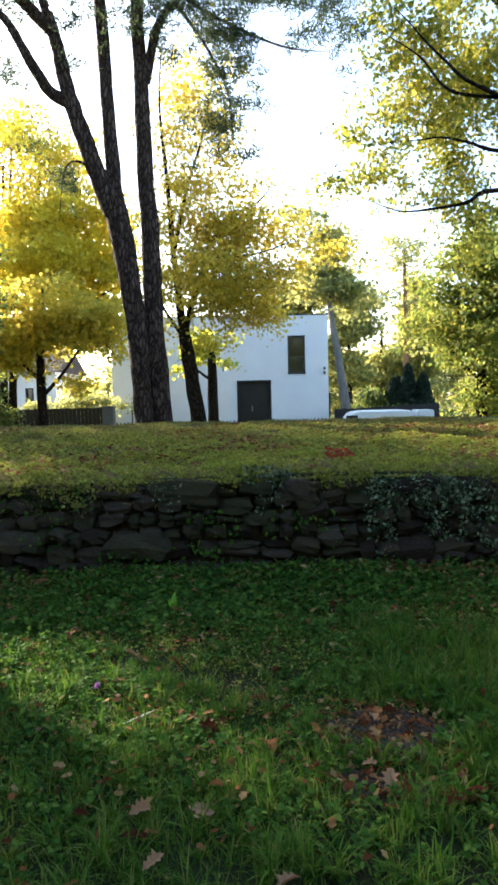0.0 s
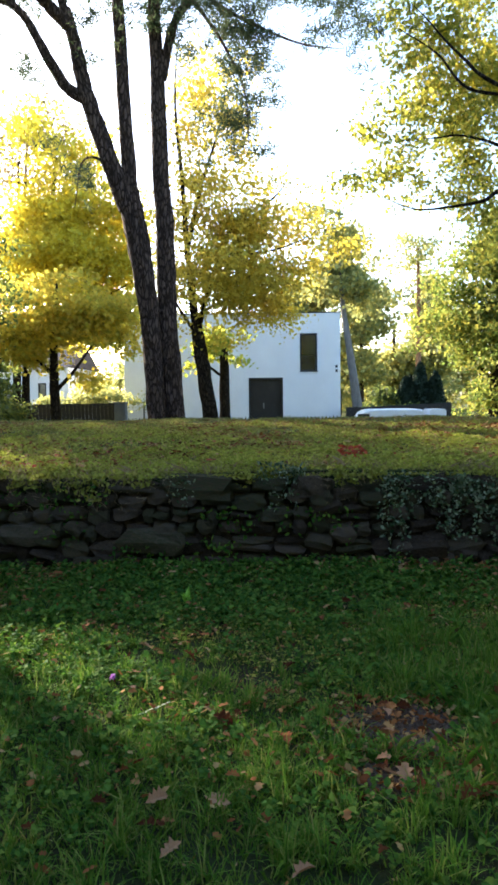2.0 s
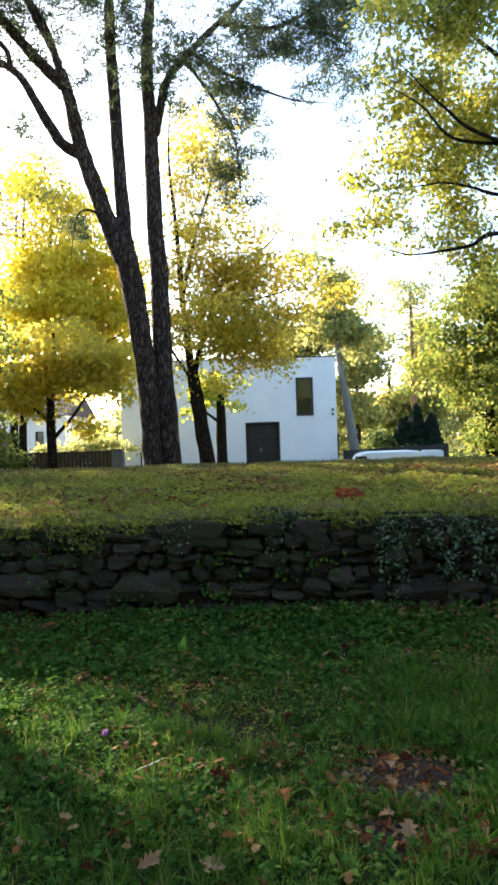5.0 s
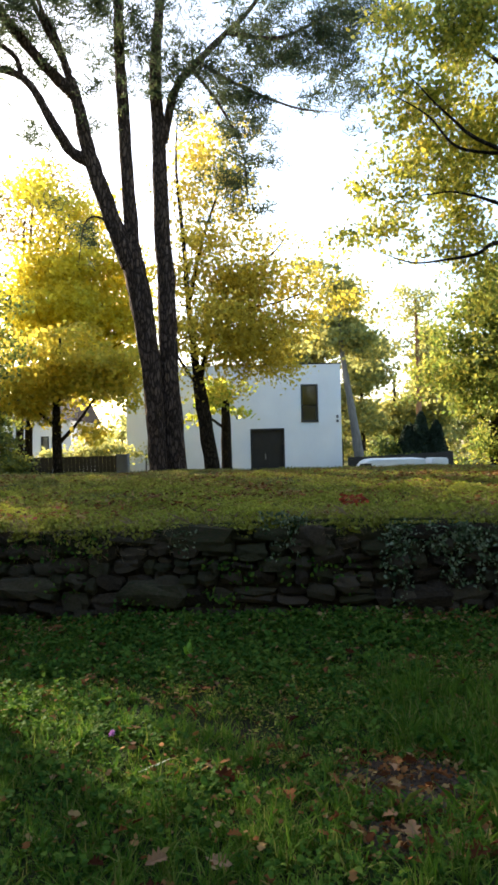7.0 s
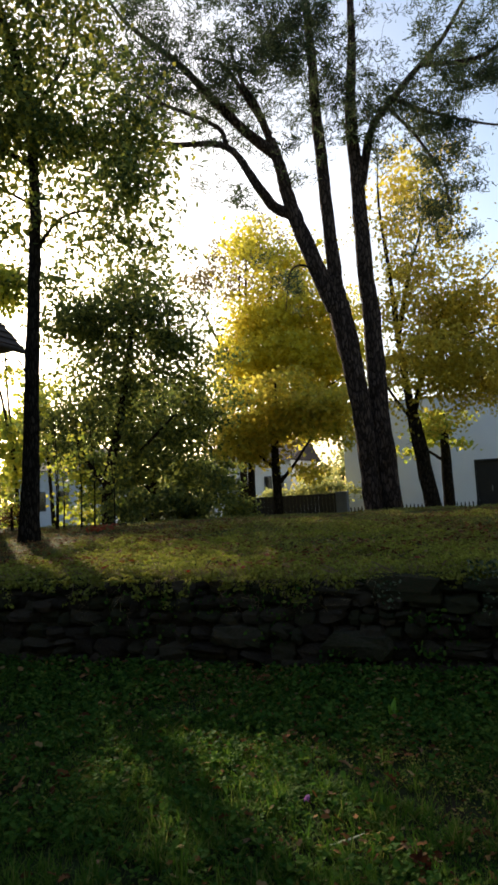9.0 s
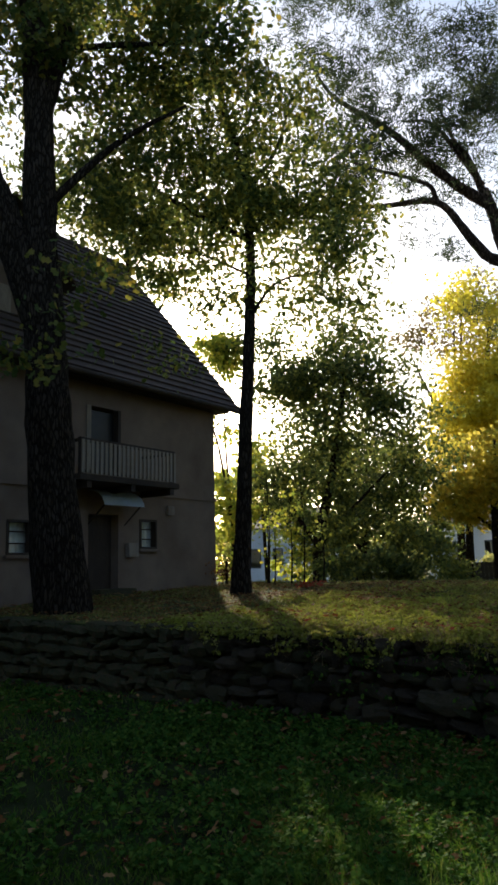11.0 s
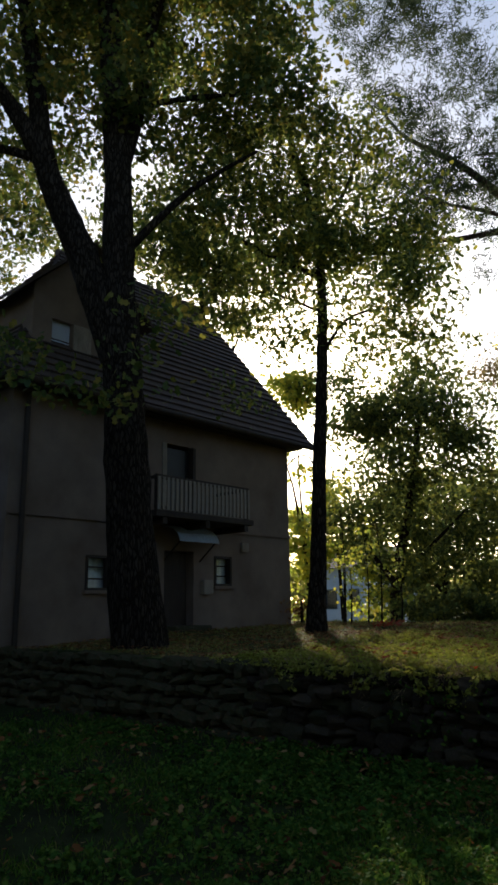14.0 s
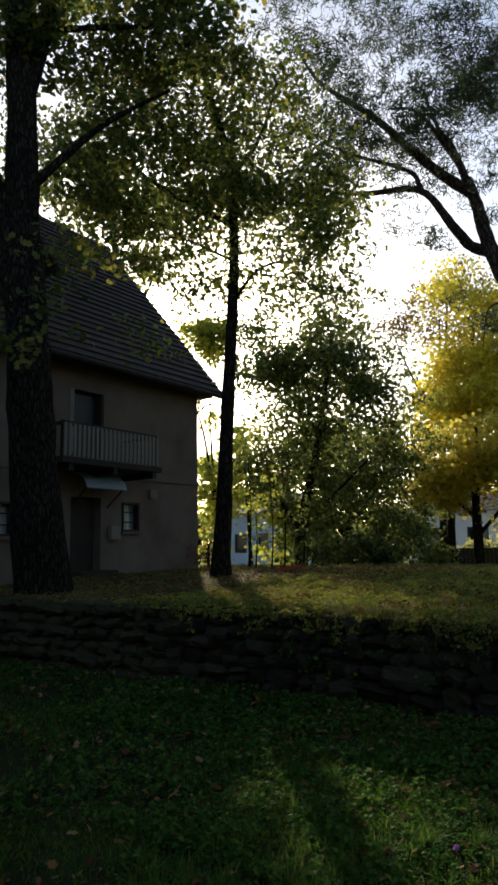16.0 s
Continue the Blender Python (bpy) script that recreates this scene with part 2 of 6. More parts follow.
M_TRIM = mat("dark_wood_trim", [(0.03, 0.02, 0.014), (0.06, 0.042, 0.03)], 4, 0.7, 0.3, 40, stretch=(1, 1, 0.3))
M_RAIL = mat("weathered_pale_baluster", [(0.2, 0.16, 0.12), (0.34, 0.28, 0.22)], 6, 0.8, 0.3, 40, stretch=(1, 1, 0.3))
M_TILE = mat("dark_roof_tile", [(0.05, 0.035, 0.03), (0.09, 0.065, 0.055)], 3, 0.85, 0.4, 40)
M_ZINC = mat("pale_sheet_metal", [(0.42, 0.46, 0.52), (0.58, 0.62, 0.68)], 3, 0.4, 0.1, 30, metal=0.6)
M_AWNING = mat("pale_ribbed_plastic", [(0.55, 0.62, 0.7), (0.68, 0.74, 0.8)], 3, 0.4, 0.1, 30, trans=0.5)
M_PANE_SHEET = mat("white_pane_sheet", [(0.8, 0.8, 0.79), (0.86, 0.86, 0.85)], 6, 0.9, 0.2, 30, stretch=(1, 6, 1))
M_BLUEWALL = mat("pale_grey_blue_render", [(0.5, 0.53, 0.58), (0.6, 0.63, 0.68)], 0.8, 0.9, 0.2, 60)
M_PAINT = mat("white_vehicle_paint", [(0.78, 0.79, 0.8), (0.82, 0.83, 0.84)], 1, 0.3, 0, 30, spec=0.5)
M_RUBBER = mat("black_rubber", [(0.012, 0.012, 0.012), (0.025, 0.025, 0.025)], 8, 0.85, 0.2, 60)
M_STEEL = mat("grey_steel", [(0.3, 0.3, 0.31), (0.42, 0.42, 0.43)], 5, 0.4, 0.05, 40, metal=0.9)
M_ROAD = mat("asphalt", [(0.035, 0.035, 0.036), (0.06, 0.06, 0.06)], 1.5, 0.9, 0.4, 90)
M_BIN = mat("grey_bin_plastic", [(0.1, 0.11, 0.125), (0.15, 0.16, 0.175)], 4, 0.5, 0.1, 40)
M_FENCE = mat("dark_fence_timber", [(0.02, 0.018, 0.016), (0.045, 0.04, 0.035)], 5, 0.8, 0.3, 40)
M_PALE = mat("pale_leaf_green", [(0.4, 0.45, 0.25), (0.55, 0.58, 0.38)], 20, 0.6, 0, 30, trans=0.3)
M_PURPLE = mat("purple_petal", [(0.35, 0.12, 0.4), (0.5, 0.22, 0.55)], 20, 0.6, 0, 30, trans=0.3)
M_GLASS = glass("window_glass")
M_DIM = mat("dim_room_plaster", [(0.16, 0.15, 0.14), (0.22, 0.21, 0.2)], 1, 0.95, 0.1, 40)


# ---- builders ----
def raw(name, verts, faces, material, smooth=False):
    """One mesh from an (n, 3) array and an (m, k) array of equal-sided faces."""
    verts, faces = np.asarray(verts, np.float32), np.asarray(faces, np.int32)
    me = bpy.data.meshes.new(name)
    k = faces.shape[1]
    me.vertices.add(len(verts))
    me.vertices.foreach_set("co", verts.ravel())
    me.loops.add(faces.size)
    me.loops.foreach_set("vertex_index", faces.ravel())
    me.polygons.add(len(faces))
    me.polygons.foreach_set("loop_start", np.arange(0, faces.size, k, dtype=np.int32))
    me.polygons.foreach_set("loop_total", np.full(len(faces), k, np.int32))
    me.polygons.foreach_set("use_smooth", np.full(len(faces), smooth, bool))
    me.materials.append(material)
    me.update(calc_edges=True)
    me.validate()
    return me


def adopt(ob, parent):
    ob.parent = parent
    if parent is not None:
        base = parent if parent.parent is None else parent.parent
        ob.matrix_parent_inverse = Matrix.Translation(-base.location) if parent.parent is None else Matrix()
    return ob


def thing(name, at, label, category, group="", kind=""):
    ob = new(name)
    ob.location = at
    return tagged(ob, label, category, group, kind)


def part(name, bm, material, parent, label=""):
    """Links a bmesh in world metres as one mesh under a thing or a part."""
    me = bpy.data.meshes.new(name)
    bmesh.ops.recalc_face_normals(bm, faces=bm.faces)
    bm.to_mesh(me)
    bm.free()
    me.materials.append(material)
    return tagged(adopt(new(name, me), parent), label)


def mesh_part(name, me, parent, label=""):
    return tagged(adopt(new(name, me), parent), label)


def box(x0, x1, y0, y1, z0, z1, bevel=0.0, bm=None):
    bm = bm or bmesh.new()
    m = Matrix.Translation(((x0 + x1) / 2, (y0 + y1) / 2, (z0 + z1) / 2)) @ Matrix.Diagonal((abs(x1 - x0), abs(y1 - y0), abs(z1 - z0), 1))
    vs = bmesh.ops.create_cube(bm, size=1, matrix=m)["verts"]
    if bevel:
        es = list({e for v in vs for e in v.link_edges})
        bmesh.ops.bevel(bm, geom=es, offset=bevel, segments=2, affect="EDGES")
    return bm


def rod(a, b, r0, r1=None, n=10, bm=None):
    bm = bm or bmesh.new()
    a, b = Vector(a), Vector(b)
    d = b - a
    m = Matrix.Translation((a + b) / 2) @ d.to_track_quat("Z", "Y").to_matrix().to_4x4()
    bmesh.ops.create_cone(bm, cap_ends=True, segments=n, radius1=r0, radius2=r0 if r1 is None else r1, depth=d.length, matrix=m)
    return bm


def smoothstep(a, b, v):
    t = np.clip((v - a) / (b - a), 0, 1)
    return t * t * (3 - 2 * t)


WALL_Y = 6.5


def height(x, y):
    """Ground height: lower lawn, raised lawn behind the stone wall, then the street and gardens beyond its crest."""
    x, y = np.asarray(x, float), np.asarray(y, float)
    bumps = 0.03 * np.sin(1.3 * x + 0.7) * np.sin(1.1 * y) + 0.015 * np.sin(3.1 * x + 2) * np.sin(2.7 * y + 1)
    humps = 0.02 * smoothstep(6.7, 7.4, y) * np.sin(5.3 * x + 1.6 * np.sin(2.1 * y)) * np.sin(6.6 * y + 1.4 * np.sin(1.9 * x))
    low = 0.6 * bumps + 0.05 * smoothstep(5.2, 6.3, y)
    top = 0.87 + 0.17 * smoothstep(6.6, 13.5, y) - 1.75 * smoothstep(16.8, 27.0, y) + 0.6 * smoothstep(35, 37.5, y) + bumps + humps
    return np.where(y > WALL_Y, top, low)


def spin(n):
    q = rng.normal(size=(n, 4))
    q /= np.linalg.norm(q, axis=1)[:, None]
    w, x, y, z = q.T
    return np.stack([1 - 2 * (y * y + z * z), 2 * (x * y - w * z), 2 * (x * z + w * y),
                     2 * (x * y + w * z), 1 - 2 * (x * x + z * z), 2 * (y * z - w * x),
                     2 * (x * z - w * y), 2 * (y * z + w * x), 1 - 2 * (x * x + y * y)], 1).reshape(n, 3, 3)


OVAL = np.array([(0, -.5, 0), (.27, -.2, .05), (.25, .2, .04), (0, .5, -.05), (-.25, .2, .04), (-.27, -.2, .05)])
LOBED = np.array([(0, -.5, 0), (.31, -.16, .05), (.19, .08, .02), (.34, .27, .04), (0, .5, -.05), (-.34, .27, .04), (-.19, .08, .02), (-.31, -.16, .05)])
DIAMOND = np.array([(0, -.5, 0), (.3, 0, .06), (0, .5, -.04), (-.3, 0, .06)])
KITE = np.array([(0, -.5, 0), (.45, -.04, .06), (0, .5, -.04), (-.45, -.04, .06)])
NEEDLE = np.array([(-.09, -.5, 0), (.09, -.5, 0), (.06, .5, 0), (-.06, .5, 0)])


def scatter(centres, sizes, template, flat=0.0):
    """Vertices and faces of copies of a small flat shape, turned at random (flat: how far they lie level)."""
    n = len(centres)
    t = template[None] * sizes[:, None, None]
    r = spin(n)
    v = np.einsum("nij,nkj->nki", r, t)
    if flat:
        a = rng.uniform(0, 2 * np.pi, n)
        c, s = np.cos(a), np.sin(a)
        lv = np.stack([t[..., 0] * c[:, None] - t[..., 1] * s[:, None], t[..., 0] * s[:, None] + t[..., 1] * c[:, None], t[..., 2]], -1)
        v = flat * lv + (1 - flat) * v
    v = v + centres[:, None, :]
    k = len(template)
    return v.reshape(-1, 3), np.arange(n * k).reshape(n, k)


def curve_through(pts, per=5):
    p = np.array(pts, float)
    if len(p) < 3:
        return np.array([p[0] + (p[-1] - p[0]) * t for t in np.linspace(0, 1, per + 1)])
    q = np.vstack([2 * p[0] - p[1], p, 2 * p[-1] - p[-2]])
    out = []
    for i in range(1, len(q) - 2):
        for t in np.arange(per) / per:
            a, b, c, d = q[i - 1:i + 3]
            out.append(0.5 * (2 * b + (c - a) * t + (2 * a - 5 * b + 4 * c - d) * t * t + (3 * b - a - 3 * c + d) * t ** 3))
    out.append(p[-1])
    return np.array(out)


class Wood:
    """Collects tapered tubes (trunks, limbs, twigs) of one tree into one mesh."""

    def __init__(self):
        self.v, self.f, self.n, self.line = [], [], 0, []

    def limb(self, pts, r0, r1, sides=10, per=5, rough=0.05, flare=0.0, keep=True):
        c = curve_through(pts, per)
        n = len(c)
        s = np.linspace(0, 1, n)
        r = r0 + (r1 - r0) * s
        if flare:
            r = r * (1 + flare * np.exp(-s * 14))
        d = np.gradient(c, axis=0)
        d /= np.linalg.norm(d, axis=1)[:, None] + 1e-9
        u = np.cross(d, (0.31, 0.95, 0.05))
        u /= np.linalg.norm(u, axis=1)[:, None] + 1e-9
        w = np.cross(d, u)
        a = np.linspace(0, 2 * np.pi, sides, endpoint=False)
        rr = r[:, None] * (1 + rough * rng.normal(size=(n, sides)))
        ring = c[:, None] + rr[..., None] * (np.cos(a)[None, :, None] * u[:, None] + np.sin(a)[None, :, None] * w[:, None])
        i, j = np.meshgrid(np.arange(n - 1), np.arange(sides), indexing="ij")
        k = (j + 1) % sides
        q = np.stack([i * sides + j, i * sides + k, (i + 1) * sides + k, (i + 1) * sides + j], -1).reshape(-1, 4)
        self.v.append(ring.reshape(-1, 3))
        self.f.append(q + self.n)
        self.n += n * sides
        if keep:
            self.line.append(c[n // 4:] if len(self.line) == 0 else c)
        return c

    def twigs(self, ends, reach, r):
        """Thin curved twigs from the nearest limb to each clump of leaves."""
        if not self.line:
            return
        nodes = np.vstack(self.line)
        order = np.argsort([np.linalg.norm(nodes - e, axis=1).min() for e in ends])
        grown = np.empty((len(nodes) + 2 * len(ends), 3))
        grown[:len(nodes)] = nodes
        m, first = len(nodes), len(nodes)
        for e in ends[order]:
            dist = np.linalg.norm(grown[:m] - e, axis=1) + 0.35 * np.maximum(0, grown[:m, 2] - e[2])
            dist[first:] += 0.12
            k = int(np.argmin(dist))
            if dist[k] > reach:
                continue
            a = grown[k].copy()
            mid = (a + e) / 2 + rng.normal(size=3) * 0.14 * dist[k] + (0, 0, 0.06 * dist[k])
            self.limb([a, mid, e], r * (0.45 + 0.3 * dist[k]) * (1.0 if k < first else 0.6), r * 0.3, 4, 3, 0.0, keep=False)
            grown[m], grown[m + 1] = mid, e
            m += 2

    def mesh(self, name, material):
        return raw(name, np.vstack(self.v), np.vstack(self.f), material, True)


def clumps_in(ells, per_m3):
    out = []
    for x, y, z, rh, rv, den in ells:
        n = max(3, int(per_m3 * den * 4.2 * rh * rh * rv))
        k = 9 + int(6 * rh)
        hub = rng.normal(size=(k, 3))
        hub /= np.linalg.norm(hub, axis=1)[:, None]
        hub *= rng.uniform(0.25, 1.0, k)[:, None]
        d = rng.normal(size=(n, 3))
        d /= np.linalg.norm(d, axis=1)[:, None]
        d *= rng.uniform(0.1, 1.0, n)[:, None] ** 0.5 * rng.uniform(0.2, 0.48, k)[rng.integers(0, k, n)][:, None]
        out.append(np.array((x, y, z)) + (hub[rng.integers(0, k, n)] + d) * (rh, rh, rv))
    return np.vstack(out)


def leaves_at(clumps, per, spread, size, template=OVAL, flat=0.0):
    n = len(clumps)
    k = rng.integers(int(per * 0.5), int(per * 1.5) + 1, n)
    c = np.repeat(clumps, k, axis=0)
    c = c + rng.normal(size=c.shape) * np.array((spread * 1.1, spread * 1.1, spread * 0.5))
    return scatter(c, size * rng.uniform(0.6, 1.3, len(c)), template, flat)


def tree(name, base, label, category, limbs, ells, bark, leaf, per_m3, per, spread, size, template=OVAL, reach=3.0, twig=0.012, group="", flare=0.4):
    """limbs: (points, radius at start, radius at end); ells: crown masses x, y, z, across, up, density."""
    th = thing(name, base, label, category, group)
    w = Wood()
    for k, (pts, r0, r1) in enumerate(limbs):
        w.limb(pts, r0, r1, 14 if r0 > 0.12 else 7, 6, 0.05, flare if k == 0 else 0.0)
    cl = clumps_in(ells, per_m3)
    w.twigs(cl[:900], reach, twig)
    mesh_part("trunk", w.mesh("trunk", bark), th)
    v, f = leaves_at(cl, per, spread, size, template)
    mesh_part("crown", raw("crown", v, f, leaf), th)
    return th


def ground_at(x, y):
    return float(height(x, y))


# ---- ground ----
def axis(fine0, fine1, step, far):
    a = list(np.arange(fine0, fine1 + 1e-6, step))
    lo, hi, d = fine0, fine1, step
    while hi < far:
        d *= 1.35
        lo, hi = lo - d, hi + d
        a = [lo] + a + [hi]
    return np.array(a)


def build_ground():
    xs = axis(-14, 10, 0.25, 900)
    ys = axis(0, 40, 0.25, 900)
    ys = np.sort(np.concatenate([ys[np.abs(ys - WALL_Y) > 0.2], [WALL_Y - 0.16, WALL_Y - 0.005, WALL_Y + 0.005, WALL_Y + 0.15]]))
    gx, gy = np.meshgrid(xs, ys, indexing="ij")
    v = np.stack([gx, gy, height(gx, gy)], -1).reshape(-1, 3)
    ny = len(ys)
    i, j = np.meshgrid(np.arange(len(xs) - 1), np.arange(ny - 1), indexing="ij")
    f = np.stack([i * ny + j, (i + 1) * ny + j, (i + 1) * ny + j + 1, i * ny + j + 1], -1).reshape(-1, 4)
    me = raw("ground", v, f, M_SOIL, True)
    me.materials.append(M_LAWN)
    ymid = ys[(np.arange(len(f)) % (ny - 1))]
    me.polygons.foreach_set("material_index", (ymid > WALL_Y).astype(np.int32))
    tagged(new("ground", me), "green lawn on two levels with moss and soil", "ground", kind="structure")
    # street beyond the crest
    rx = np.linspace(-80, 80, 81)
    v = np.array([(x, y, ground_at(x, y) + 0.01) for x in rx for y in (28.5, 30.5, 32.5, 34.5)])
    f = np.array([(a * 4 + b, a * 4 + 4 + b, a * 4 + 5 + b, a * 4 + 1 + b) for a in range(80) for b in range(3)])
    tagged(new("road", raw("road", v, f, M_ROAD, True)), "grey asphalt street below the lawn's crest", "road", kind="structure")


build_ground()

# ---- white cubic house ----
def pierced_wall(u0, u1, v0, v1, holes, w0, w1, along):
    """One closed wall of thickness w0 to w1 with openings; along 'x' or 'y'."""
    bm = bmesh.new()
    us = sorted({u0, u1, *[h[0] for h in holes], *[h[1] for h in holes]})
    vs = sorted({v0, v1, *[h[2] for h in holes], *[h[3] for h in holes]})
    full = {(i, j) for i in range(len(us) - 1) for j in range(len(vs) - 1)
            if not any(h[0] < (us[i] + us[i + 1]) / 2 < h[1] and h[2] < (vs[j] + vs[j + 1]) / 2 < h[3] for h in holes)}
    made = {}

    def vert(i, j, w):
        if (i, j, w) not in made:
            made[i, j, w] = bm.verts.new((us[i], w, vs[j]) if along == "x" else (w, us[i], vs[j]))
        return made[i, j, w]

    for i, j in full:
        for w in (w0, w1):
            bm.faces.new((vert(i, j, w), vert(i + 1, j, w), vert(i + 1, j + 1, w), vert(i, j + 1, w)))
        for (a, b), (c, d), (p, q) in (((i, j), (i + 1, j), (i, j - 1)), ((i + 1, j), (i + 1, j + 1), (i + 1, j)), ((i + 1, j + 1), (i, j + 1), (i, j + 1)), ((i, j + 1), (i, j), (i - 1, j))):
            if (p, q) not in full:
                bm.faces.new((vert(a, b, w0), vert(c, d, w0), vert(c, d, w1), vert(a, b, w1)))
    return bm


def white_house():
    x0, x1, y0, z0, z1 = -7.3, 4.37, 38.0, -0.6, 6.03
    th = thing("white_house", (0, 42, z0), "white rendered cubic house with a flat roof and dark openings", "house")
    win, door = (2.2, 3.13, 2.95, 4.96), (-0.58, 1.27, 0.0, 2.61)
    part("front_wall", pierced_wall(x0, x1, z0, z1, [win, door], y0, y0 + 0.35, "x"), M_WHITE, th)
    part("side_wall", box(x0, x0 + 0.35, y0 + 0.35, y0 + 9, z0, z1), M_WHITE, th)
    part("side_wall", box(x1 - 0.35, x1, y0 + 0.35, y0 + 9, z0, z1), M_WHITE, th)
    part("back_wall", box(x0 + 0.35, x1 - 0.35, y0 + 8.65, y0 + 9, z0, z1), M_WHITE, th)
    part("roof", box(x0 + 0.02, x1 - 0.02, y0 + 0.02, y0 + 8.98, z1 - 0.06, z1 - 0.003), M_ANTHRACITE, th, "dark flat roof")
    bm = box(x0 - 0.03, x1 + 0.03, y0 - 0.03, y0 + 0.35, z1 + 0.001, z1 + 0.06)
    box(x0 - 0.03, x0 + 0.35, y0 + 0.35, y0 + 9, z1 + 0.001, z1 + 0.06, bm=bm)
    box(x1 - 0.35, x1 + 0.03, y0 + 0.35, y0 + 9, z1 + 0.001, z1 + 0.06, bm=bm)
    part("roof_coping", bm, M_ANTHRACITE, th, "thin dark metal coping")
    part("floor_slab", box(x0 + 0.35, x1 - 0.35, y0 + 0.35, y0 + 8.65, 2.7, 2.9), M_DIM, th)
    w = part("window", box(win[0], win[1], y0 + 0.16, y0 + 0.17, win[2], win[3]), M_GLASS, th, "tall dark window with a metal frame")
    part("window_frame", pierced_wall(win[0], win[1], win[2], win[3], [(win[0] + 0.07, win[1] - 0.07, win[2] + 0.07, win[3] - 0.07)], y0 - 0.02, y0 + 0.15, "x"), M_ANTHRACITE, w)
    part("window_sill", box(win[0] - 0.03, win[1] + 0.03, y0 - 0.06, y0 - 0.021, win[2] - 0.05, win[2]), M_ANTHRACITE, w)
    part("blind", box(win[0] + 0.08, win[1] - 0.08, y0 + 0.5, y0 + 0.52, win[2], win[2] + 0.9), M_TRIM, w, "brown roller blind half lowered")
    d = part("entrance", box(door[0] + 0.08, door[1] - 0.08, y0 + 0.22, y0 + 0.27, door[2], door[3] - 0.08), M_DOOR, th, "black double entrance door")
    part("door_frame", pierced_wall(door[0], door[1], door[2], door[3], [(door[0] + 0.08, door[1] - 0.08, door[2], door[3] - 0.08)], y0 - 0.02, y0 + 0.2, "x"), M_ANTHRACITE, d)
    xm = (door[0] + door[1]) / 2
    for s in (-1, 1):
        bm = box(xm + s * 0.06, xm + s * 0.78, y0 + 0.19, y0 + 0.215, 0.15, 1.1, 0.01)
        box(xm + s * 0.06, xm + s * 0.78, y0 + 0.19, y0 + 0.215, 1.2, 2.4, 0.01, bm=bm)
        part("door_leaf", bm, M_DOOR, d)
    part("door_handle", box(xm - 0.14, xm - 0.1, y0 + 0.13, y0 + 0.189, 0.95, 1.25, 0.008), M_STEEL, d, "steel pull handle")
    for z in (2.86, 3.1):
        part("wall_lamp", rod((4.15, y0 - 0.12, z), (4.15, y0 - 0.12, z + 0.14), 0.06), M_ANTHRACITE, th, "small black wall lamp")
    # picket fence before the facade
    fence = thing("picket_fence", (-1.4, 36.4, -0.3), "low dark picket fence before the white house", "fence")
    px = -7.2
    me = bpy.data.meshes.new("picket")
    bm = box(-0.035, 0.035, -0.012, 0.012, 0, 0.84)
    box(-0.02, 0.02, -0.012, 0.012, 0.84, 0.9, bm=bm)
    bm.to_mesh(me)
    bm.free()
    me.materials.append(M_FENCE)
    while px < 4.3:
        p = adopt(new("picket", me), fence)
        p.location = (px, 36.4, -0.35 + rng.uniform(-0.02, 0.02))
        px += 0.19
    part("fence_rail", box(-7.3, 4.4, 36.415, 36.45, 0.2, 0.28), M_FENCE, fence)
    part("fence_rail", box(-7.3, 4.4, 36.415, 36.45, -0.2, -0.12), M_FENCE, fence)


white_house()

